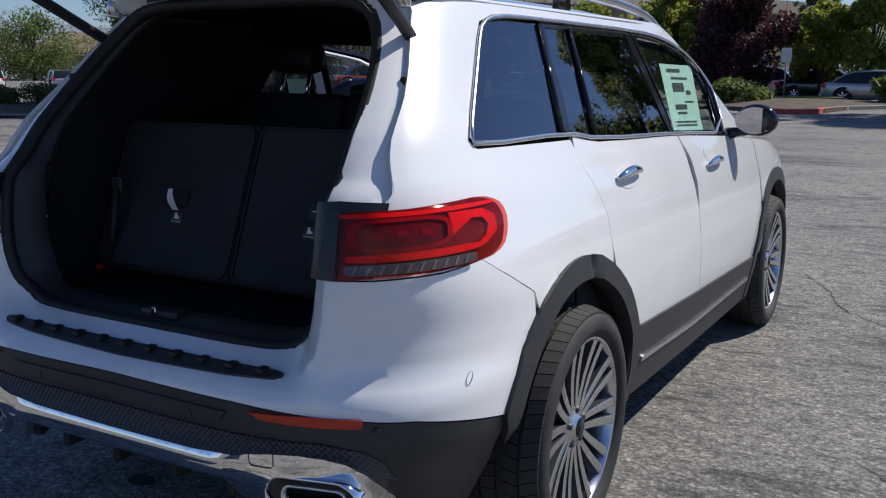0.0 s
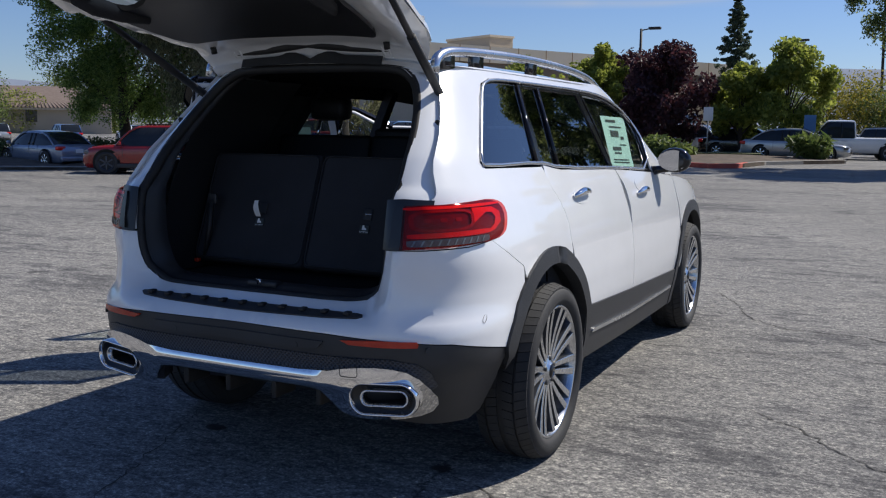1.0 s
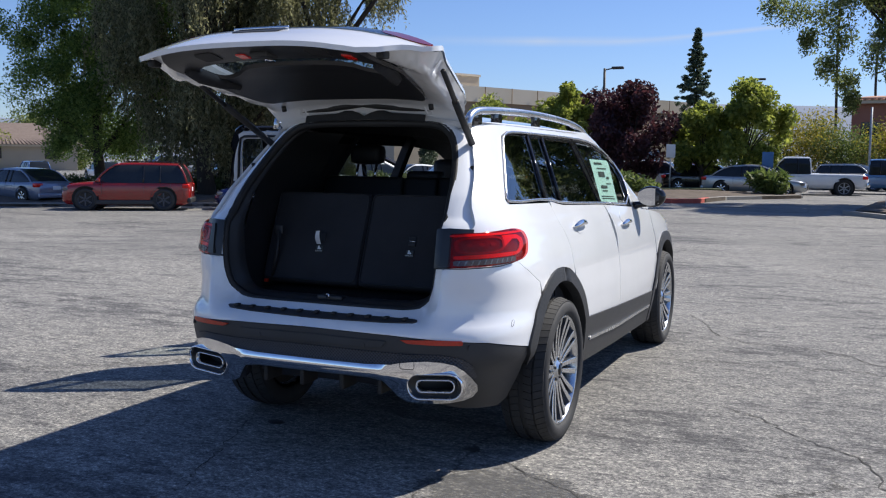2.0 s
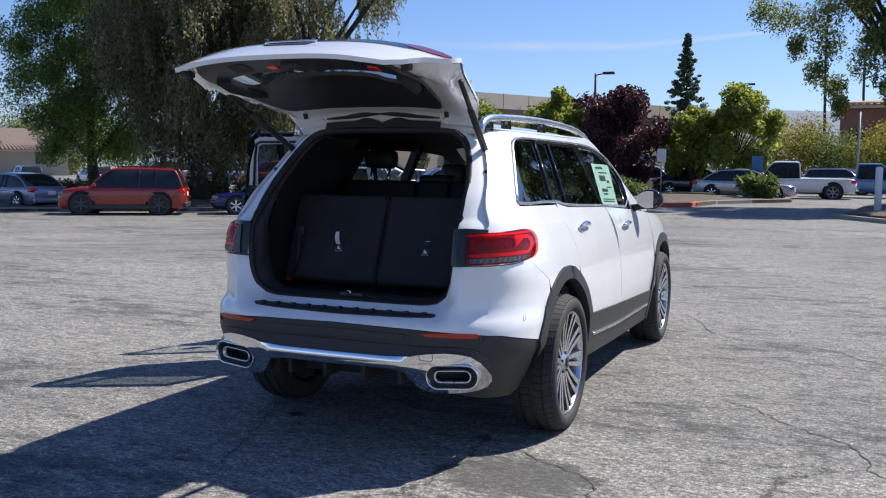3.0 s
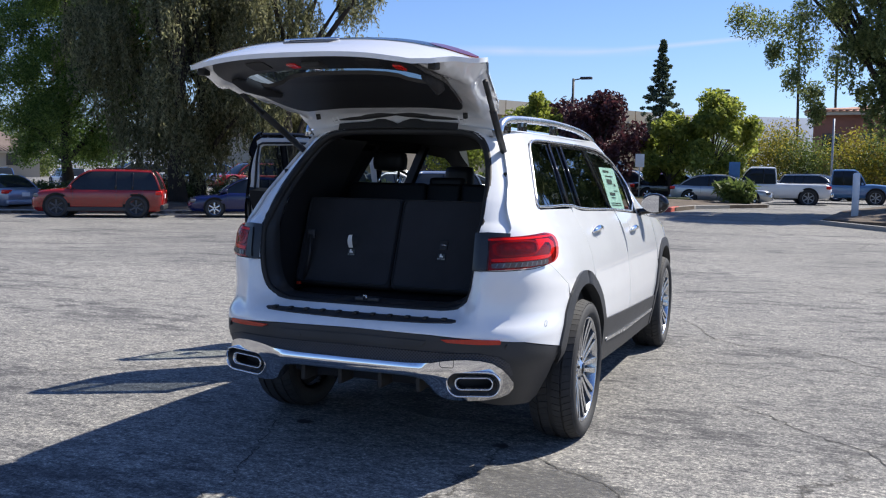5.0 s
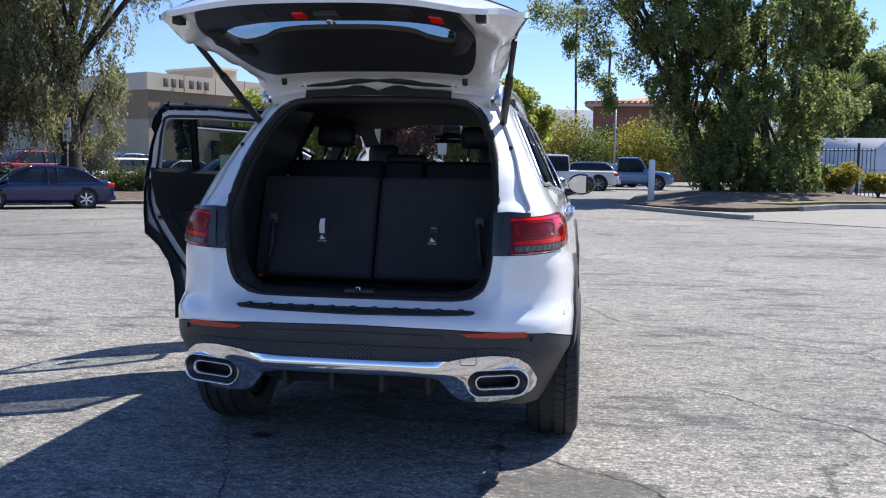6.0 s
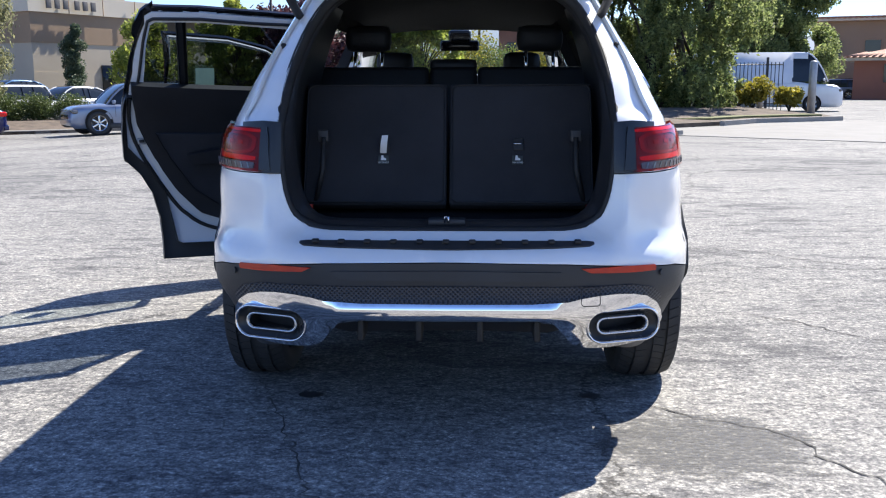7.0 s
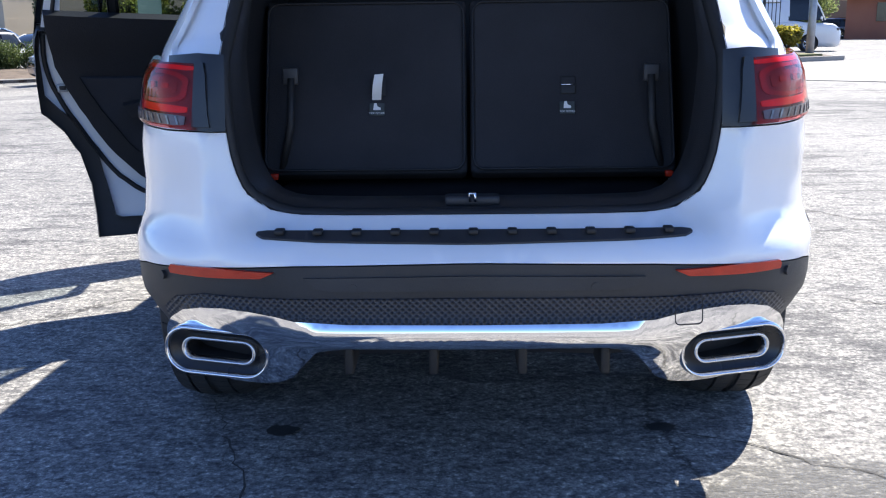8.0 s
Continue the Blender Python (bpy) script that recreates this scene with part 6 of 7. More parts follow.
def palm(x, y, h, spread, mat, seed, fronds=40, label="tall thin fan palm with a ragged green head"):
    rng = np.random.default_rng(seed)
    t = thing("palm_tree", label, "palm", Matrix.Translation((x, y, ground_z(x, y))))
    part("trunk", tube([(0.1 * math.sin(k), 0, h * k / 6 - 0.1) for k in range(7)], [0.20, 0.15, 0.14, 0.13, 0.13, 0.13, 0.15], 8), "bark", t)
    verts, faces = [], []
    for k in range(fronds):
        a, e = rng.random() * math.tau, radians(-55 + 130 * rng.random())
        d = np.array((math.cos(a) * math.cos(e), math.sin(a) * math.cos(e), math.sin(e)))
        side = np.array((-math.sin(a), math.cos(a), 0))
        for q in range(11):
            fan = radians(-60 + 12 * q)
            tip = (d * math.cos(fan) + side * math.sin(fan)) * spread * (0.8 + 0.3 * rng.random())
            root = d * spread * 0.3
            i = len(verts)
            end = root + tip * 0.75 - np.array((0, 0, 0.22 * spread * rng.random()))
            verts += [tuple(np.array((0.1 * math.sin(6), 0, h)) + p) for p in (root - side * 0.03, root + (end - root) * 0.5 + side * 0.05, end, root + (end - root) * 0.5 - side * 0.05)]
            faces += [(i, i + 1, i + 2), (i, i + 2, i + 3)]
    me = bpy.data.meshes.new("fronds")
    me.from_pydata(verts, [], faces)
    link("crown", me, mat, t, smooth=False)
    return t


def shrub(name, label, x, y, w, h, mat, seed, count=1800, size=0.10, base=0.0, cat="bush", long=1.6, spread=0.28):
    rng = np.random.default_rng(seed)
    t = thing(name, label, cat, Matrix.Translation((x, y, ground_z(x, y) + base)))
    cc = [(rng.normal() * w * spread, rng.normal() * w * spread, h * (0.35 + 0.4 * rng.random())) for _ in range(12)]
    stem = bmesh.new()
    for q in cc[:6]:
        add_tube(stem, [(0, 0, -0.1), (q[0] * 0.5, q[1] * 0.5, q[2] * 0.5), q], [0.03, 0.02, 0.008], 5, False)
    part("stem", stem, "bark", t)
    link("foliage", leaves_mesh(rng, cc, [0.42 * min(w, h * 1.3)] * 12, count, size, 0.0, h / max(w, h), long), mat, t, smooth=False)
    return t


# ---- parked cars ----
def parked_car(name, label, x, y, heading, mat, length=4.7, width=1.82, height=1.45, style="sedan", rim_mat="satin_alu", group="parked cars", z=None):
    """A plain road car: lofted body, glasshouse, wheels, lamps. heading: degrees by which its nose turns from +y to the left."""
    t = thing(name, label, "car", Matrix.Translation((x, y, ground_z(x, y) if z is None else z)) @ Matrix.Rotation(radians(heading), 4, "Z"), group)
    L, W, H = length / 2, width / 2, height
    g = 0.20 if style != "pickup" else 0.36
    belt = {"sedan": 0.63, "suv": 0.60, "van": 0.52, "pickup": 0.58}[style] * H
    nose = {"sedan": 0.80, "suv": 0.93, "van": 0.86, "pickup": 0.98}[style] * belt
    tail = {"sedan": 1.02, "suv": 1.03, "van": 1.05, "pickup": 0.99}[style] * belt
    stations = [(-L, 0.80, tail * 0.93), (-L + 0.12, 0.93, tail), (-L * 0.5, 1.0, belt), (0, 1.0, belt), (L * 0.42, 1.0, belt * 0.98), (L * 0.55, 0.99, nose * 1.06), (L - 0.35, 0.95, nose), (L - 0.08, 0.86, nose * 0.90), (L, 0.74, nose * 0.72)]
    sy = [q[0] for q in stations]

    def soft(y, col):
        # the stations' values, eased from one to the next
        vals = [q[col] for q in stations]
        return sum(float(np.interp(y + d, sy, vals)) * w for d, w in ((-0.16, 0.2), (-0.07, 0.2), (0, 0.2), (0.07, 0.2), (0.16, 0.2)))
    bm = bmesh.new()
    rows = []
    for yy in np.concatenate([np.linspace(-L, -L + 0.25, 5), np.linspace(-L + 0.4, L - 0.4, 22), np.linspace(L - 0.25, L, 5)]):
        k, top = soft(yy, 1), soft(yy, 2)
        end = min(1.0, (L - abs(yy)) / 0.16)
        k, top, w_lo = k * (0.93 + 0.07 * math.sqrt(end)), top - 0.07 * (1 - math.sqrt(end)), g + 0.10 * (1 - end)
        w = W * k
        prof = [(0.84, w_lo), (0.95, w_lo + 0.05), (0.985, g + 0.22), (1.0, (g + top) * 0.5 + 0.03), (0.99, top - 0.17), (0.985, top - 0.12), (0.955, top - 0.05), (0.90, top - 0.012), (0.5, top + 0.012), (0, top + 0.02)]
        half = [(w * a, b) for a, b in prof]
        rows.append([bm.verts.new((a, yy, b)) for a, b in half] + [bm.verts.new((-a, yy, b)) for a, b in half[-2::-1]])
    for a, b in zip(rows, rows[1:]):
        for i in range(len(a) - 1):
            bm.faces.new((a[i], a[i + 1], b[i + 1], b[i]))
    bm.faces.new(rows[0]), bm.faces.new(rows[-1])
    part("body", bm, mat, t)
    cab = {"sedan": (-L * 0.84, -L * 0.34, L * 0.06, L * 0.52), "suv": (-L * 0.97, -L * 0.80, L * 0.06, L * 0.48), "van": (-L * 0.99, -L * 0.96, L * 0.50, L * 0.80), "pickup": (-L * 0.13, -L * 0.10, L * 0.26, L * 0.48)}[style]
    a, b, c, d = cab
    bow = {"sedan": 0.05, "suv": 0.035, "van": 0.02, "pickup": 0.02}[style]

    def roofline(y):
        if y < b:
            return belt + (H - belt) * math.sin(math.pi / 2 * max(0.0, (y - a) / (b - a))) ** 0.9 - bow
        if y > c:
            return belt + (H - belt) * math.sin(math.pi / 2 * max(0.0, (d - y) / (d - c))) ** 0.9 - bow * 0.6
        u = (y - b) / (c - b)
        return H - bow * (1 - u) ** 2 - bow * 0.6 * u ** 2

    def house(w0, w1, z0, z1, a, b, c, d):
        m = bmesh.new()
        v = [m.verts.new(p) for s in (1, -1) for p in ((s * w0, a, z0), (s * w1, b, z1), (s * w1, c, z1), (s * w0, d, z0))]
        for f in ((0, 1, 2, 3), (7, 6, 5, 4), (1, 5, 6, 2), (0, 4, 5, 1), (3, 2, 6, 7)):
            m.faces.new([v[i] for i in f])
        bmesh.ops.bevel(m, geom=list(m.edges), offset=0.05, segments=2, affect="EDGES")
        return m

    def flank(y, z):
        # half width of the glasshouse at a height
        plan = 1 - 0.10 * max(0.0, (y - c) / (d - c)) ** 2 - 0.08 * max(0.0, (b - y) / (b - a)) ** 2
        return plan * W * (0.93 - 0.21 * (z - belt) / (H - belt))

    def cabin_loft(ys, lift, low):
        m, rr = bmesh.new(), []
        for y in ys:
            zr = roofline(y) + lift
            z0 = belt - 0.04 if low is None else max(belt - 0.04, zr - low)
            ze = max(z0 + 0.001, zr - 0.035)
            half = [(flank(y, z0) + lift, z0), (flank(y, (z0 + ze) / 2) + lift, (z0 + ze) / 2), (flank(y, ze) + lift, ze), (flank(y, zr) * 0.93, zr - 0.006), (flank(y, zr) * 0.5, zr + 0.012), (0, zr + 0.016)]
            rr.append([m.verts.new((q, y, z)) for q, z in half] + [m.verts.new((-q, y, z)) for q, z in half[-2::-1]])
        for p, q in zip(rr, rr[1:]):
            for i in range(len(p) - 1):
                m.faces.new((p[i], p[i + 1], q[i + 1], q[i]))
        return m
    part("glasshouse", cabin_loft(np.linspace(a, d, 26), 0.0, None), "dark_window", t, "dark tinted windows")
    part("roof", cabin_loft(np.linspace(b - 0.10 * (b - a), c + 0.10 * (d - c), 16), 0.006, 0.075 if style != "van" else 0.30), mat, t)
    posts = {"sedan": (0.30, 0.62), "suv": (0.30, 0.60), "van": (0.80,), "pickup": (0.5,)}[style]
    for sg in (1, -1):
        ends = [(a, b), (d, c)] + [(b + (c - b) * p, b + (c - b) * p) for p in posts]
        for y0, y1 in ends:
            line = [(y0 + (y1 - y0) * k, k) for k in (0, 0.25, 0.5, 0.75, 0.92)]
            zz = [roofline(y) - 0.03 if y0 != y1 else belt - 0.02 + (roofline(y1) - belt - 0.02) * k for y, k in line]
            part("pillar", tube([(sg * flank(y, z), y, z) for (y, k), z in zip(line, zz)], 0.034, 6), mat if y0 in (a, d) else "gloss_black", t)
        part("wing_mirror", box((sg * (W + 0.09), d - 0.18, belt + 0.05), (0.16, 0.10, 0.12), 0.03), mat, t)
        part("headlight", box((sg * W * 0.70, L - 0.17, nose * 0.80), (0.36, 0.22, 0.13), 0.045), "lamp_clear", t)
        part("tail_light", box((sg * W * 0.78, -L + 0.12, tail * 0.84), (0.32, 0.24, 0.15), 0.045), "lamp_bright", t)
        for yy in (b + (c - b) * posts[0] - 0.1, b + (c - b) * posts[-1] - 0.1):
            part("door_handle", box((sg * (W + 0.003), yy, belt - 0.16), (0.02, 0.18, 0.03), 0.006), mat, t)
        for yy in ((b + (c - b) * posts[0] - 0.35, b + (c - b) * posts[-1] - 0.02, d - 0.25) if style in ("sedan", "suv") else ()):
            part("door_joint", tube([(sg * W * 0.965, yy, g + 0.2), (sg * W * 1.0, yy, (g + belt) * 0.5 + 0.03), (sg * W * 0.987, yy, belt - 0.12), (sg * W * 0.95, yy, belt - 0.03)], 0.006, 4), "seal_rubber", t)
    if style == "suv":
        for sg in (1, -1):
            part("roof_rail", tube([(sg * flank(y, H) * 0.88, y, roofline(y) + 0.045) for y in np.linspace(b + 0.1, c - 0.05, 9)], 0.018, 6), "gloss_black", t)
            part("side_cladding", box((sg * (W - 0.012), 0, g + 0.09), (0.05, length * 0.46, 0.15), 0.015), "cladding", t)
    if style == "van":
        part("cargo_side", house(W * 0.97, W * 0.90, belt - 0.1, H - 0.02, -L * 0.985, -L * 0.97, L * 0.34, L * 0.36), mat, t)
    if style == "pickup":
        part("bed_hollow", box((0, -L * 0.60, tail - 0.032), (width * 0.80, L * 0.68, 0.11), 0.02), "seal_rubber", t)
        part("rear_bumper", box((0, -L - 0.03, 0.56), (width * 0.94, 0.14, 0.20), 0.03), "chrome", t)
    else:
        part("bumper", box((0, -L + 0.02, 0.36), (width * 0.84, 0.14, 0.18), 0.04), mat if style == "sedan" else "cladding", t)
    part("number_plate", box((0, -L - 0.012 - (0.10 if style == "pickup" else 0.0), tail * 0.72), (0.32, 0.012, 0.15), 0.003), "sign_white", t)
    part("front_grille", box((0, L - 0.03, nose * 0.62), (width * 0.5, 0.10, 0.16), 0.03), "gloss_black", t)
    r = {"sedan": 0.325, "suv": 0.38, "van": 0.35, "pickup": 0.40}[style]
    wb = L * (0.60 if style != "pickup" else 0.64)
    for sg in (1, -1):
        for yy in (-wb, wb * 1.02):
            m = Matrix.Translation((sg * (W - 0.10), yy, r)) @ Matrix.Diagonal((sg, 1, 1, 1))
            part("wheel_arch", add_lathe(bmesh.new(), [(0.0, 0.085), (r * 1.17, 0.09), (r * 1.18, 0.112)], 24, m @ Matrix.Translation((0, 0, 0.02))), "seal_rubber", t)
            w = part("wheel", add_lathe(bmesh.new(), [(r * 0.66, 0.09), (r * 0.70, 0.118), (r * 0.9, 0.125), (r, 0.10), (r, -0.10), (r * 0.66, -0.1)], 26, m), "tyre_rubber", t)
            part("rim", add_lathe(bmesh.new(), [(r * 0.67, 0.12), (r * 0.62, 0.108), (r * 0.60, 0.08), (r * 0.55, 0.07)], 26, m), rim_mat, w)
            part("rim_back", add_lathe(bmesh.new(), [(0.0, 0.07), (r * 0.6, 0.065)], 20, m), "wheel_dark", w)
            for k in range(6):
                an = k * math.tau / 6
                sp = bmesh.new()
                add_box(sp, (0.10, 0, r * 0.34), (0.02, 0.055, r * 0.58), 0.008, m @ Matrix.Rotation(an, 4, "X"))
                part("spoke", sp, rim_mat, w)
    return t


# ---- street furniture ----
def lamp_post(x, y, h, arm, label="tall dark parking-lot lamp on a straight pole"):
    t = thing("street_lamp", label, "street lamp", Matrix.Translation((x, y, ground_z(x, y))))
    part("base", tube([(0, 0, -0.1), (0, 0, 0.7)], 0.28, 16), "concrete", t)
    part("pole", tube([(0, 0, 0.6), (0, 0, h)], [0.10, 0.08], 12), "bronze_pole", t)
    part("arm", tube([(0, 0, h - 0.1), (arm[0] * 0.6, arm[1] * 0.6, h)], 0.04, 8), "bronze_pole", t)
    part("lamp_head", box((arm[0] * 0.85, arm[1] * 0.85, h + 0.01), (0.75 if arm[0] else 0.35, 0.35 if arm[0] else 0.75, 0.16), 0.04), "bronze_pole", t)
    return t


def sign(x, y, h, w, hh, mat, label, yaw=0.0, bars=()):
    t = thing("road_sign", label, "sign", Matrix.Translation((x, y, ground_z(x, y))) @ Matrix.Rotation(radians(yaw), 4, "Z"))
    part("post", tube([(0, 0, -0.1), (0, 0, h)], 0.03, 8), "galvanised", t)
    plate = part("plate", box((0, -0.04, h - hh / 2), (w, 0.01, hh), 0.004), mat, t)
    for dz, bw, bh, bm_ in bars:
        part("print_bar", box((0, -0.048, h - hh / 2 + dz), (bw, 0.004, bh)), bm_, plate)
    return t


# ---- buildings ----
def facade_box(t, name, corners, z0, z1, mat, label=""):
    """A prism with the given plan corners."""
    bm = bmesh.new()
    lo = [bm.verts.new((x, y, z0)) for x, y in corners]
    hi = [bm.verts.new((x, y, z1)) for x, y in corners]
    n = len(corners)
    for i in range(n):
        bm.faces.new((lo[i], lo[(i + 1) % n], hi[(i + 1) % n], hi[i]))
    bm.faces.new(hi), bm.faces.new(lo[::-1])
    return part(name, bm, mat, t, label, smooth=False)


def office():
    """The long beige tilt-up office, banded cream and tan, with letters on its fascia."""
    c = Vector((-31.25, 62.0))
    along = Vector((0.48, 0.877))
    back = Vector((-0.877, 0.48))
    t = thing("office_building", "long beige and tan office block with a cream fascia", "building")
    L1, L2 = 37.0, 30.0
    a, b, d, e = c, c + along * L1, c + along * L1 + back * L2, c + back * L2
    g = -0.6

    def ring(k):
        return [tuple(p + (p - (a + d) / 2).normalized() * k) for p in (a, b, d, e)]
    facade_box(t, "wall_base", ring(0.0), g, 2.25, "stucco_beige")
    facade_box(t, "wall_mid", ring(-0.05), 2.25, 4.3, "stucco_beige")
    facade_box(t, "wall_band", ring(0.03), 4.3, 6.45, "stucco_tan", "tan band")
    facade_box(t, "fascia", ring(0.25), 6.45, 7.75, "stucco_cream", "cream panelled fascia")
    for i in range(1, 12):
        p = c + along * (i * 3.05) - back * 0.34
        part("fascia_joint", box((p.x, p.y, 7.1), (0.06, 0.06, 1.3), 0, ), "stucco_tan", t, smooth=False)
    p = Vector((-31.4, 75.0))
    facade_box(t, "roof_penthouse", [tuple(q) for q in (p, p + along * 2.7, p + along * 2.7 + back * 6.6, p + back * 6.6)], 7.5, 9.3, "stucco_beige")
    facade_box(t, "penthouse_coping", [tuple(q) for q in (p - along * 0.1 - back * 0.1, p + along * 2.8 - back * 0.1, p + along * 2.8 + back * 6.7, p - along * 0.1 + back * 6.7)], 9.3, 9.5, "stucco_cream")
    # sign letters as plain blocks
    for i in range(6):
        p = c + along * (1.3 + 0.72 * i + (0.25 if i > 2 else 0)) - back * 0.42
        mm_ = Matrix.Translation((p.x, p.y, 7.05)) @ Matrix.Rotation(math.atan2(along.y, along.x), 4, "Z")
        part("sign_block", box((0, 0, 0), (0.40, 0.12, 0.66), 0.02, mm_), "letter_grey", t, "dark letter-sized block")
    for i in range(4):
        p = c + along * (8 + 7.5 * i) - back * 0.05
        mm_ = Matrix.Translation((p.x, p.y, 1.7)) @ Matrix.Rotation(math.atan2(along.y, along.x), 4, "Z")
        w = part("window", box((0, 0, 0), (4.2, 0.16, 2.2), 0.0, mm_), "dark_window", t)
        part("window_frame", box((0, -0.06, -1.14), (4.4, 0.16, 0.10), 0.0, mm_), "bronze_pole", w)


def tiled_house(name, label, x, y, yaw, w, d, h, wall, roofm, rise=1.2, z=0.0, windows=3):
    t = thing(name, label, "building", Matrix.Translation((x, y, z)) @ Matrix.Rotation(radians(yaw), 4, "Z"))
    part("wall", box((0, 0, h / 2 - 0.5), (w, d, h + 1.0)), wall, t, smooth=False)
    bm = bmesh.new()
    o = 0.8
    q = [bm.verts.new(p) for p in ((-w / 2 - o, -d / 2 - o, h), (w / 2 + o, -d / 2 - o, h), (w / 2 + o, d / 2 + o, h), (-w / 2 - o, d / 2 + o, h))]
    k = min(w, d) / 2
    r = [bm.verts.new(p) for p in ((-w / 2 + k, 0, h + rise), (w / 2 - k, 0, h + rise))] if w > d else [bm.verts.new((0, 0, h + rise)), bm.verts.new((0, 0.01, h + rise))]
    for f in ((q[0], q[1], r[1], r[0]), (q[1], q[2], r[1]), (q[2], q[3], r[0], r[1]), (q[3], q[0], r[0]), (q[3], q[2], q[1], q[0])):
        bm.faces.new(f)
    rf = part("roof", bm, roofm, t, smooth=False)
    part("eave_board", box((0, 0, h - 0.15), (w + 1.3, d + 1.3, 0.25)), "stucco_cream", t, smooth=False)
    for i in range(int((w + 2 * o) / 0.5)):
        xx = -w / 2 - o + 0.25 + 0.5 * i
        part("roof_tile", tube([(xx, -d / 2 - o, h + 0.03), (xx * (1 - 0.4 * 2 * 0.5), -d / 2 * 0.55, h + 0.45 * rise)], 0.11, 5), roofm, rf)
    for i in range(windows):
        xx = -w / 2 + w * (i + 0.5) / windows
        part("window", box((xx, -d / 2 - 0.02, h * 0.62), (1.4, 0.12, 1.5)), "dark_window", t, smooth=False)
    return t


def iron_fence(x0, y0, x1, y1, h=2.1):
    t = thing("iron_fence", "tall black iron picket fence", "fence")
    d = Vector((x1 - x0, y1 - y0, 0))
    n = int(d.length / 0.16)
    bar = box((0, 0, h / 2), (0.028, 0.028, h), 0)
    me = bpy.data.meshes.new("picket")
    bar.to_mesh(me)
    bar.free()
    me.materials.append(MATS["iron_black"])
    for i in range(n + 1):
        p = Vector((x0, y0, 0)) + d * i / n
        ob = new("picket" if i % 15 else "post", me)
        ob.parent = t
        ob.matrix_local = Matrix.Translation((p.x, p.y, 0.1)) @ Matrix.Diagonal((3.2, 3.2, 1.1, 1) if i % 15 == 0 else (1, 1, 1, 1))
    for z in (0.35, h - 0.1):
        part("rail", tube([(x0, y0, z + 0.1), (x1, y1, z + 0.1)], 0.025, 6), "iron_black", t)
    return t


def bollard(x, y, h, r=0.14, mat="galvanised", label="stout grey steel bollard with a domed top", base=0.0):
    t = thing("bollard", label, "bollard", Matrix.Translation((x, y, ground_z(x, y) + base)), "bollards by the drive")
    part("post", tube([(0, 0, -0.4), (0, 0, h - r * 0.5), (0, 0, h - r * 0.15), (0, 0, h)], [r, r, r * 0.8, r * 0.25], 14), mat, t)
    return t


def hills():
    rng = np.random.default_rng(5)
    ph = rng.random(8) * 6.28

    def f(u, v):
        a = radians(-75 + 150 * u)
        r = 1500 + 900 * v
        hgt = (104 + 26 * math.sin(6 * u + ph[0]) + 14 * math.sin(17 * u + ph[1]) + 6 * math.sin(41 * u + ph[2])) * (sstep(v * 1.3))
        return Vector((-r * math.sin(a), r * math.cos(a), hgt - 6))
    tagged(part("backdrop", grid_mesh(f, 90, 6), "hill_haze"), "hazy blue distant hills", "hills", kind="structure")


# ---- the place ----
ground()
hills()
cirrus()
for k, (pts, wide) in enumerate((
        ([(0.62, -0.40), (0.79, -0.44), (0.96, -0.58), (1.14, -0.70), (1.25, -0.85), (1.31, -1.05), (1.50, -1.50)], 0.012),
        ([(1.55, 1.10), (1.81, 0.91), (2.04, 0.61), (2.24, 0.40), (2.37, 0.24), (2.45, -0.10), (2.70, -0.45)], 0.012),
        ([(0.79, 4.41), (1.28, 3.47), (1.69, 3.05), (2.05, 3.05), (2.29, 2.86), (2.56, 2.52), (3.10, 2.20)], 0.012),
        ([(1.60, 8.24), (2.04, 7.95), (2.76, 7.16), (3.60, 6.60)], 0.018),
        ([(-0.82, -0.13), (-0.62, -0.68), (-0.49, -1.09), (-0.41, -1.38), (-0.45, -2.10)], 0.009))):
    crack(pts, wide, 300 + k)
stain(-0.565, -0.38, 0.10, 0.07, 7)
stain(0.56, -0.365, 0.09, 0.06, 8)
bm = grid_mesh(lambda u, v: Vector((2.2 * u - 1.1, 2.2 * v - 1.1, 0)), 4, 4)
mend = tagged(part("asphalt_patch", bm, "sealed_patch", smooth=False), "darker smooth mended patch in the asphalt", "patch", kind="structure")
mend.matrix_world = Matrix.Translation((0.90, -0.86, 0.002)) @ Matrix.Diagonal((0.62, 0.46, 1, 1))
car = white_car()

# left side: kerb, planted strip behind the parked row
LEFT = [(-46.0, 5.0), (-34.0, 13.8), (-25.0, 20.8), (-16.0, 27.9), (-9.0, 33.0), (-3.4, 36.5)]
kerb("kerb_left", LEFT, label="low concrete kerb along the planted strip")
raised("planting_strip", LEFT + [(-8.0, 44.0), (-20.0, 36.0), (-48.0, 15.0)], 0.10, "mulch", "brown bark mulch bed behind the kerb", "ground", 1.5, 0.25)

parked_car("red_suv", "red mid-size SUV with black wheels parked along the kerb", -21.22, 21.22, 122, "red_paint", 4.30, 1.84, 1.66, "suv", "wheel_dark")
parked_car("grey_sedan", "slate grey four-door sedan parked along the kerb", -27.7, 22.4, 80, "slate_paint", 4.4, 1.80, 1.40, "sedan")
parked_car("blue_sedan", "dark navy four-door sedan parked along the kerb", -17.1, 24.5, 127, "navy_paint", 4.65, 1.80, 1.46, "sedan")
parked_car("blue_crossover", "slate blue small SUV parked along the kerb", -11.6, 27.6, 127, "slate_paint", 4.4, 1.85, 1.68, "suv")
parked_car("white_hatchback", "white compact SUV behind the planted strip", -21.6, 38.2, 150, "white_paint", 4.5, 1.84, 1.58, "suv", z=-0.28)
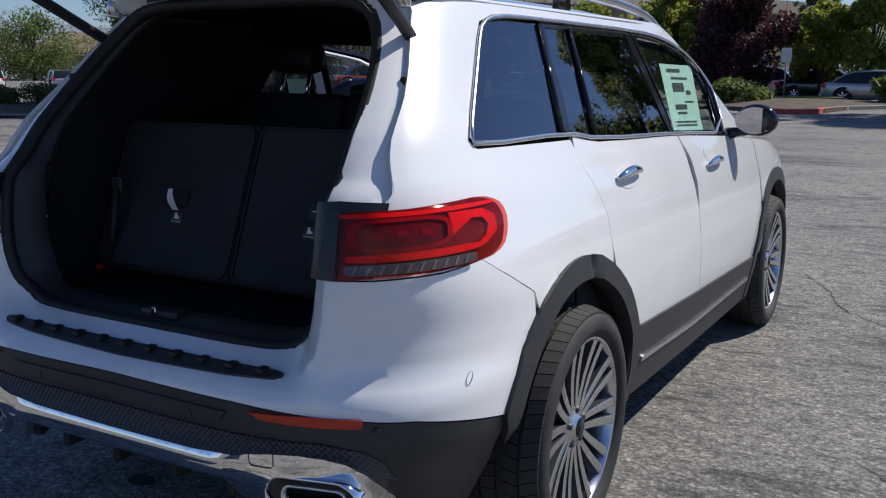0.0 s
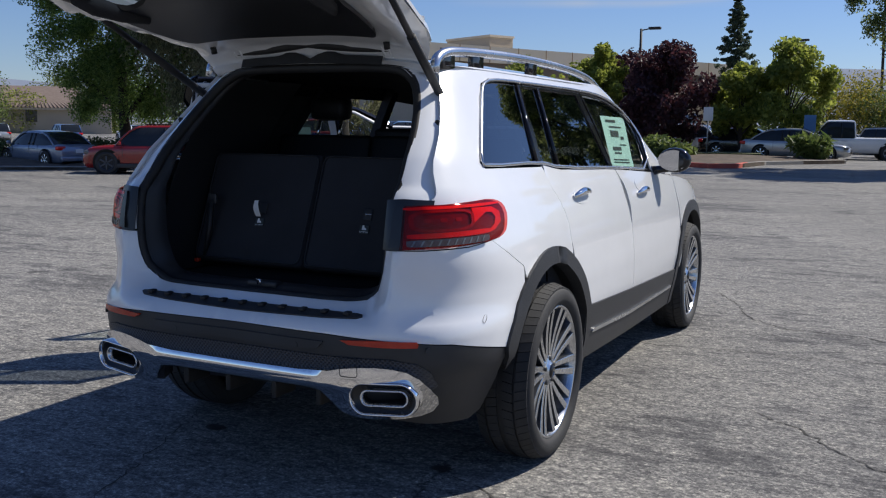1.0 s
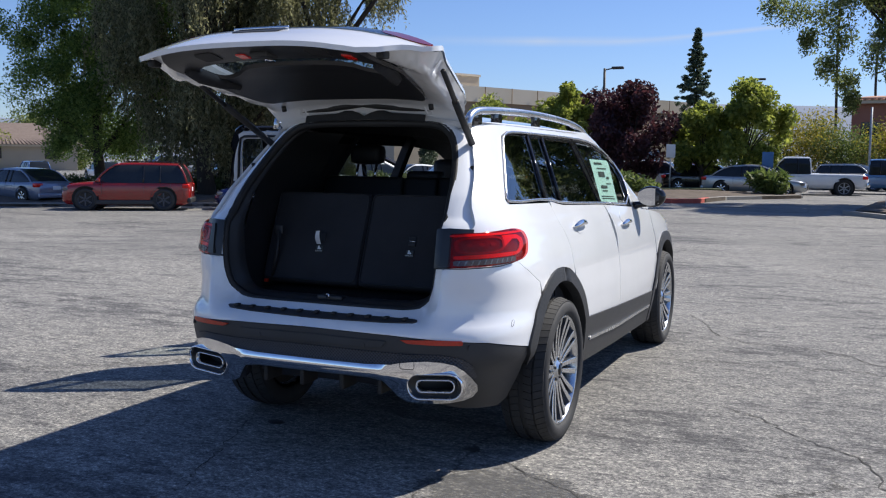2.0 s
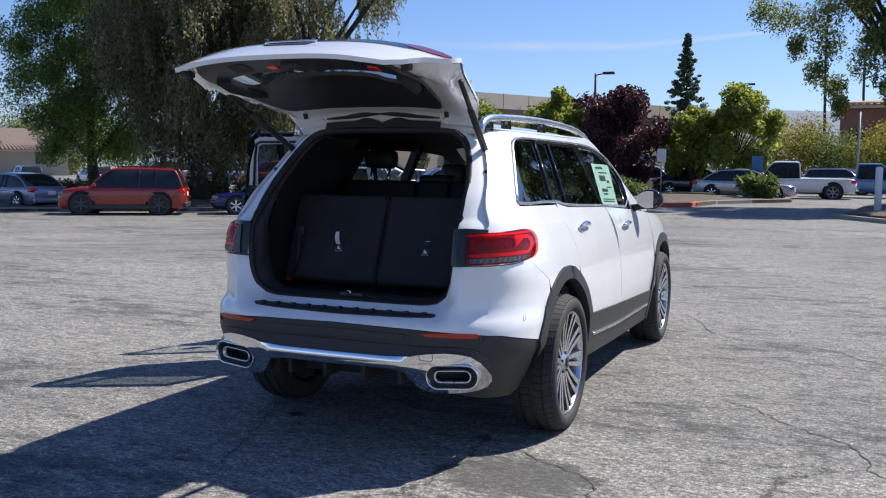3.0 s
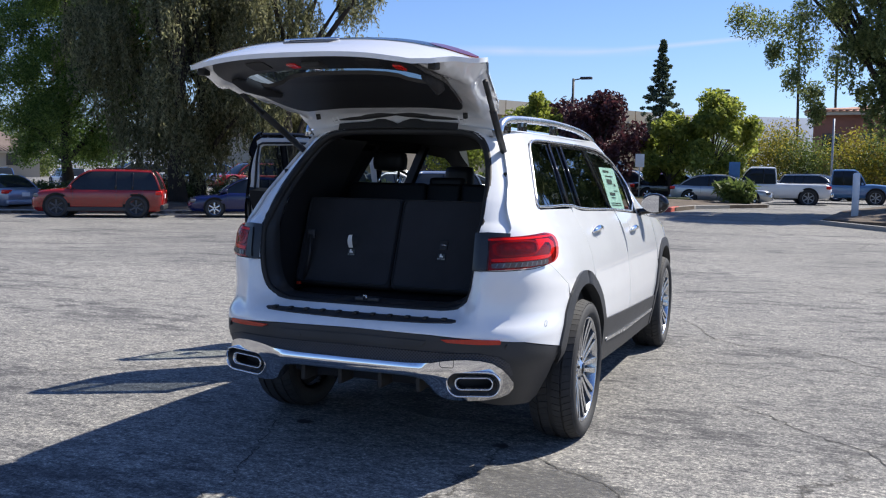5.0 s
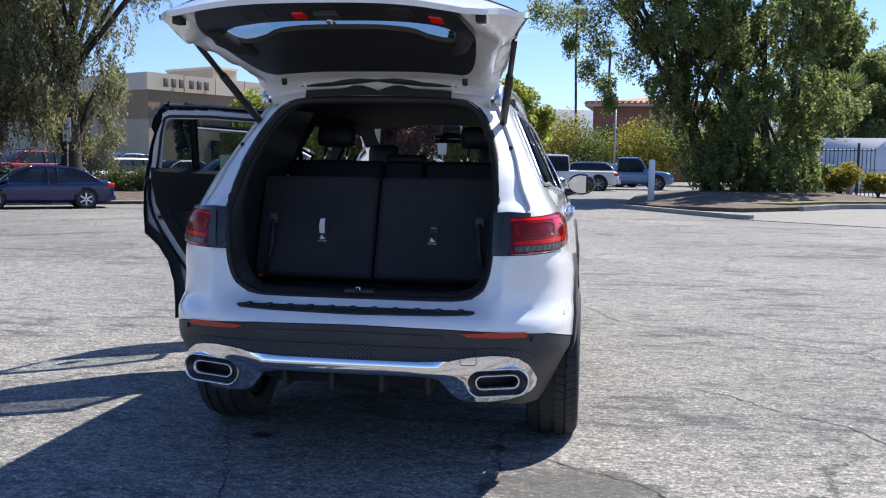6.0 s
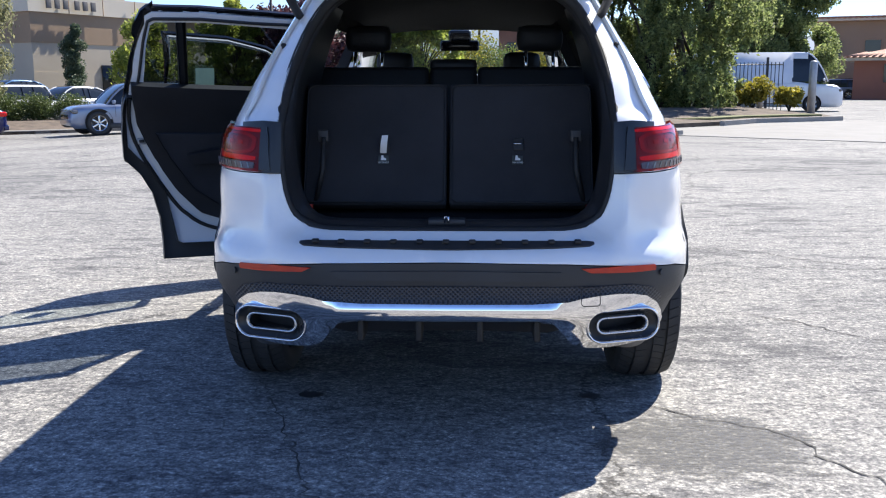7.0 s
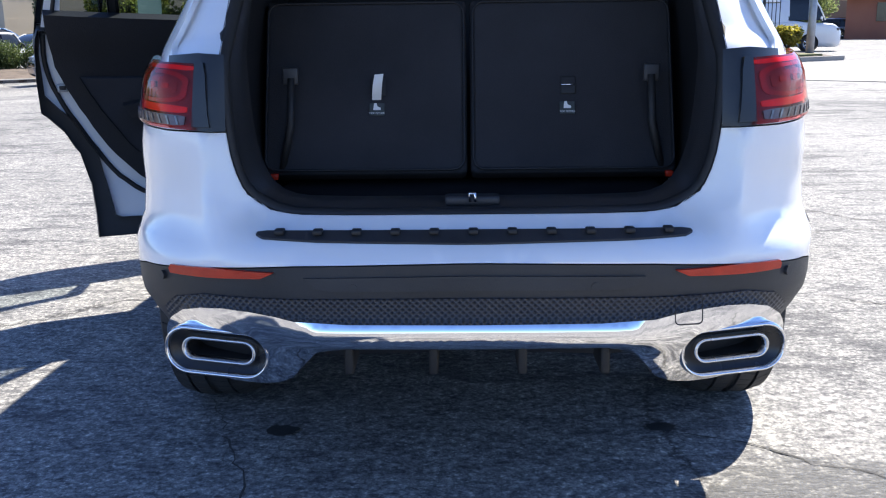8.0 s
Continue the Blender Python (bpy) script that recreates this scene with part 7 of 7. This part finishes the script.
parked_car("white_crossover", "white crossover behind the planted strip", -19.3, 40.4, 150, "white_paint", 4.5, 1.84, 1.52, "sedan", z=-0.28)
parked_car("white_car", "white parked car behind the hedge", -15.8, 42.2, 150, "white_paint", 4.6, 1.84, 1.5, "sedan", z=-0.25)
parked_car("orange_car", "orange-red car behind the planted strip", -26.5, 38.5, 150, "red_paint", 4.4, 1.8, 1.5, "suv", z=0.1)
for x, y, mt in ((-30.5, 40.0, "sky_blue_paint"), (-27.6, 42.3, "blue_paint"), (-33.4, 37.6, "silver_paint"), (-24.4, 44.8, "sky_blue_paint")):
    parked_car("parked_car", ("silver" if mt == "silver_paint" else "blue") + " sedan parked behind the clipped hedge", x, y, 150, mt, 4.5, 1.8, 1.48, "sedan", z=0.1)
for i, (x, y) in enumerate(((-17.2, 32.6), (-16.15, 33.2), (-13.4, 34.8), (-18.1, 32.1))):
    shrub("round_bush", "clipped round green bush in the bark bed", x, y, 1.5, 1.15, "leaf_hedge", 40 + i, 7000, 0.045, 0.15, spread=0.10)
for i in range(9):
    shrub("hedge_bush", "low clipped hedge behind the kerb", -32.0 + 1.5 * i, 21.0 + 1.16 * i, 1.7, 1.0, "leaf_hedge", 60 + i, 5000, 0.055, 0.15, "hedge", spread=0.2)
sign(-19.4, 30.3, 3.3, 0.32, 0.95, "sign_white", "narrow white parking sign on a steel post", 25, ((0.1, 0.2, 0.25, "sign_blue"),))
tree("broadleaf_tree", "dense dark broadleaf tree with a wide crown", -30.7, 29.8, 16.0, (5.2, 3.6), "leaf_dark", 1, 0.28, 0.13, 170, 200000, 0.075, puff=0.24)
tree("pepper_tree", "large drooping pepper tree with grey-green hanging foliage", -22.9, 28.4, 14.0, (5.0, 4.0), "leaf_willow", 2, 0.36, 0.24, 150, 190000, 0.062, 0.3, "bark", long=2.6, stems=2, squash=1.1, puff=0.18, hang=1.6, strand=2.2)
tree("pepper_tree", "drooping pepper tree with thin open crown", -19.5, 30.8, 13.5, (6.6, 4.0), "leaf_willow", 3, 0.46, 0.36, 66, 56000, 0.062, 0.3, "bark", long=2.6, stems=1, squash=1.0, puff=0.17, hang=1.6, strand=1.3)
tree("young_tree", "small olive-green tree beside the parking sign", -20.2, 33.4, 4.4, (1.5, 1.5), "leaf_willow", 4, 0.08, 0.3, 26, 12000, 0.055, 0.5, "bark_pale", long=2.4)
office()
tree("cypress", "narrow dark column cypress against the wall", -28.4, 62.6, 6.2, (0.8, 0.8), "leaf_needle", 9, 0.12, 0.03, 44, 16000, 0.10, shape="column")
tree("maple", "yellow-green young tree before the office wall", -22.3, 60.0, 6.0, (2.9, 2.6), "leaf_lime", 10, 0.12, 0.16, 40, 9000, 0.18)
tree("maple", "yellow-green young tree before the office wall", -16.5, 56.0, 5.6, (2.6, 2.4), "leaf_lime", 11, 0.12, 0.16, 36, 8000, 0.18)
tree("plum_tree", "purple-leaved plum tree before the office wall", -13.0, 57.0, 6.4, (2.8, 2.6), "leaf_plum", 12, 0.14, 0.2, 40, 9000, 0.18)

# beyond the car: island with trees, parked pickups, hills
ISLE = [(-3.4, 29.2), (-2.6, 30.6), (-2.2, 33.5), (0.35, 37.4), (0.2, 38.6), (-4.0, 41.5), (-9.5, 44.0), (-9.0, 36.0), (-4.6, 30.2)]
raised("traffic_island", ISLE, 0.14, "mulch", "kerbed planted island with bark and grass", "ground", 1.0, 0.12)
kerb("kerb_island", [(0.1, 38.9), (0.4, 37.6), (-2.2, 33.4), (-2.75, 30.8)][::-1], 0.15, 0.15)
kerb("kerb_red", [(-5.2, 30.6), (-3.6, 29.0), (-2.7, 29.7), (-2.6, 31.4)], 0.16, 0.16, "red_kerb", "kerb painted faded red")
raised("lawn_patch", [(-7.5, 39.0), (-3.0, 38.2), (-3.4, 41.0), (-8.0, 42.6)], 0.30, "lawn", "small patch of lawn on the island", "grass", 1.0)
sign(-5.6, 40.0, 2.35, 0.42, 0.62, "sign_white", "grey-backed road sign on a thin steel post", 8)
sign(-1.35, 41.2, 2.0, 0.5, 0.75, "sign_blue", "blue parking sign on a post", 8)
shrub("flax_bush", "spiky green flax bush on the island tip", -1.0, 37.6, 1.0, 0.95, "leaf_mid", 21, 1100, 0.11, 0.1, long=5.0)
shrub("flax_bush", "low green shrub beside the red kerb", -6.9, 36.5, 1.6, 1.0, "leaf_mid", 22, 1200, 0.14, 0.1, long=2.5)
tree("plum_tree", "round purple-leaved plum tree on the island", -8.2, 43.2, 5.3, (2.2, 2.2), "leaf_plum", 13, 0.16, 0.17, 46, 14000, 0.15)
tree("lime_tree", "bright yellow-green street tree", -14.9, 55.0, 6.6, (1.8, 1.8), "leaf_lime", 14, 0.14, 0.3, 36, 9000, 0.17)
tree("lime_tree", "bright yellow-green street tree with a slim trunk", -4.6, 43.0, 4.1, (1.5, 1.5), "leaf_lime", 15, 0.13, 0.30, 34, 9000, 0.15)
tree("lime_tree", "bright yellow-green street tree with a slim trunk", -2.5, 43.0, 5.0, (1.9, 1.8), "leaf_lime", 16, 0.13, 0.30, 34, 9000, 0.15)
tree("conifer", "tall dark conifer with tiered boughs", -12.1, 90.0, 14.9, (3.9, 3.9), "leaf_needle", 17, 0.20, 0.06, 420, 40000, 0.12, shape="cone", squash=0.6)
lamp_post(-12.6, 55.0, 7.85, (1.0, 0.0))
lamp_post(-5.6, 75.0, 8.3, (1.0, 0.0))
parked_car("white_pickup", "white extended-cab pickup truck seen from its side", 0.05, 43.6, 96, "white_paint", 5.7, 1.98, 1.86, "pickup", "galvanised", z=-0.06)
parked_car("blue_pickup", "pale blue pickup truck", 3.4, 47.2, -92, "sky_blue_paint", 5.3, 1.95, 1.80, "pickup", "galvanised", z=-0.05)
parked_car("silver_sedan", "silver sedan parked behind the island", -1.85, 40.9, -92, "silver_paint", 4.6, 1.80, 1.45, "sedan", z=-0.03)
parked_car("black_sedan", "black sedan parked behind the island", -4.4, 44.6, -92, "black_paint", 4.6, 1.80, 1.45, "sedan", z=-0.03)
parked_car("white_suv", "white SUV parked beyond the plum tree", -7.4, 47.5, -92, "white_paint", 4.6, 1.85, 1.70, "suv")
parked_car("dark_suv", "dark SUV in the far row", -10.2, 53.0, -120, "black_paint", 4.7, 1.9, 1.8, "suv")
parked_car("far_car", "silver car in the far row", 2.6, 53.5, -118, "silver_paint", 4.6, 1.8, 1.5, "suv")
parked_car("far_car", "dark car in the far row", -1.0, 55.5, -118, "slate_paint", 4.6, 1.8, 1.5, "suv")
parked_car("far_car", "dark red car in the far row", -6.5, 57.0, -118, "red_paint", 4.6, 1.8, 1.5, "sedan")
for i in range(7):
    shrub("gold_hedge", "tall olive and gold hedge beyond the parked cars", -3.5 + 3.0 * i, 63.0 - 0.8 * i, 4.2, 4.4 + 0.6 * math.sin(i * 2.1), "leaf_gold" if i % 2 else "leaf_mid", 80 + i, 6500, 0.11, 0.0, "hedge")
tiled_house("tile_roof_building", "rose stucco building with a red tile roof", 6.9, 81.0, -6, 8.4, 12.0, 6.5, "stucco_rose", "roof_tile", 0.9)

# right side: drive, planted bank with the big tree, iron fence, van
BANK = [(2.4, 25.2), (3.4, 24.0), (5.6, 23.2), (7.6, 25.0), (9.2, 27.2), (12.9, 29.4), (13.6, 33.5), (13.0, 38.0), (9.0, 42.0), (5.5, 42.0), (3.2, 33.0)]
raised("planted_bank", BANK, 0.12, "mulch", "raised bark bank under the big tree", "ground", 1.0, 0.28)
raised("lawn_strip", [(6.0, 25.2), (7.5, 25.6), (9.2, 27.7), (12.4, 29.6), (11.8, 31.0), (8.0, 29.0)], 0.21, "lawn", "strip of rough lawn on the bank", "grass", 0.8)
kerb("kerb_bank", [(12.9, 29.3), (9.2, 27.0), (7.6, 24.9)], 0.16, 0.15)
kerb("kerb_drive", [(2.2, 24.6), (4.9, 19.9), (5.3, 19.5)][::-1], 0.18, 0.12)
raised("driveway_apron", [(5.0, 19.3), (8.2, 16.9), (16.0, 11.5), (20.0, 18.0), (13.2, 28.6), (9.4, 26.7), (7.7, 24.6), (5.6, 22.9), (3.2, 23.8)], 0.015, "apron", "worn pale concrete driveway apron", "road", 1.0)
tree("oak_tree", "broad dense evergreen tree with low hanging boughs", 8.0, 32.8, 13.2, (4.0, 3.4), "leaf_oak", 31, 0.20, 0.06, 170, 170000, 0.075, 0.25, lean=(-1.6, 0), long=2.0, stems=4, squash=0.85, puff=0.23, hang=0.5, strand=0.45)
tree("oak_tree", "grey-green evergreen tree at the bank's end", 20.5, 72.0, 13.5, (3.8, 3.8), "leaf_oak", 32, 0.30, 0.12, 70, 42000, 0.17, 1.2, long=2.2, stems=2)
tree("oak_tree", "tall evergreen tree with boughs hanging out to one side", 6.6, 33.6, 11.0, (2.3, 2.4), "leaf_oak", 36, 0.22, 0.48, 40, 40000, 0.066, 0.6, long=2.0, lean=(-6.4, -1.2), stems=2, squash=0.85, puff=0.26, hang=0.5, extra=((-4.8, 0, 7.6, 0.9), (-5.6, 0.2, 7.2, 0.7), (-6.6, 0, 7.4, 0.7), (-7.4, 0.3, 7.7, 0.6), (-5.0, 0, 6.3, 0.7), (-5.4, 0.2, 5.3, 0.5), (-4.7, 0, 4.7, 0.5), (-4.5, 0, 4.0, 0.35), (-3.6, 0, 5.6, 0.8), (-3.2, 0, 6.6, 0.9), (-6.1, 0, 6.3, 0.4)))
palm(18.4, 60.0, 6.4, 1.7, "leaf_mid", 1, label="short stout palm with a drooping green head")
palm(0.5, 100.0, 18.5, 1.5, "leaf_needle", 2)
palm(4.3, 104.0, 14.5, 1.5, "leaf_needle", 3)
pole = thing("utility_pole", "plain thin grey pole before the hedge", "pole", Matrix.Translation((3.18, 55.0, 0)))
part("shaft", tube([(0, 0, -0.2), (0, 0, 4.8)], [0.07, 0.06], 8), "galvanised", pole)
tree("far_tree", "dark evergreen tree behind the fence", 23.6, 66.0, 10.0, (3.4, 3.6), "leaf_oak", 33, 0.30, 0.1, 80, 45000, 0.13, puff=0.22)
tree("far_tree", "dark evergreen tree behind the fence", 21.5, 66.0, 9.0, (3.2, 3.2), "leaf_oak", 35, 0.30, 0.1, 70, 30000, 0.13, puff=0.22)
bollard(3.33, 26.8, 1.52, 0.105, "sign_white", "pale square-topped marker post")
bollard(13.1, 32.7, 2.15, 0.15, base=0.0)
for i, (x, y) in enumerate(((9.9, 36.4), (11.0, 36.0), (12.0, 35.6))):
    bollard(x, y, 0.95, 0.13, base=0.45)
iron_fence(8.0, 38.2, 13.4, 37.2)
parked_car("white_van", "white high-roof delivery van behind the fence", 14.1, 41.9, -107, "white_paint", 6.9, 2.02, 2.75, "van")
parked_car("blue_car", "deep blue car behind the fence", 10.5, 39.6, -105, "blue_paint", 4.6, 1.8, 1.5, "suv", z=0.2)
for i, (x, y, w, h, mt) in enumerate(((10.9, 32.8, 0.95, 1.15, "leaf_gold"), (12.1, 32.2, 0.7, 0.75, "leaf_gold"), (7.0, 33.0, 1.2, 1.0, "leaf_mid"))):
    shrub("bank_shrub", "rounded yellow-green shrub on the bank", x, y, w, h, mt, 100 + i, 2200, 0.09, 0.35)
parked_car("far_suv", "dark SUV by the guard hut", 32.5, 82.0, 60, "slate_paint", 4.7, 1.9, 1.75, "suv")
tiled_house("guard_hut", "small rose stucco hut with a tiled hip roof", 36.0, 78.0, -25, 6.0, 6.0, 3.5, "stucco_rose", "roof_tile", 0.9, windows=1)
tiled_house("tan_building", "low brown stucco building with a flat eave", 49.0, 92.0, -20, 28.0, 14.0, 7.6, "stucco_tan", "roof_tile", 0.5, windows=8)
tiled_house("shingle_house", "low house with a brown shingle roof", -105.0, 88.0, 45, 20.0, 11.0, 3.0, "stucco_beige", "shingle", 3.0)
for i in range(14):
    a = radians(46 + 2.6 * i)
    r = 138 + 14 * math.sin(i * 1.7)
    tree("far_tree", "rounded green tree at the lot's far edge", -r * math.sin(a), r * math.cos(a), 6.5 + 2.0 * math.sin(i * 2.3), (5.5, 5.5), ("leaf_mid", "leaf_oak", "leaf_lime")[i % 3], 200 + i, 0.2, 0.1, 40, 9000, 0.2)
for i in range(6):
    parked_car("far_car", "small parked car across the lot", -52.0 - 4.2 * i, 52.0 - 3.0 * i, 60, ("white_paint", "blue_paint", "silver_paint")[i % 3], 4.5, 1.8, 1.5, "suv")
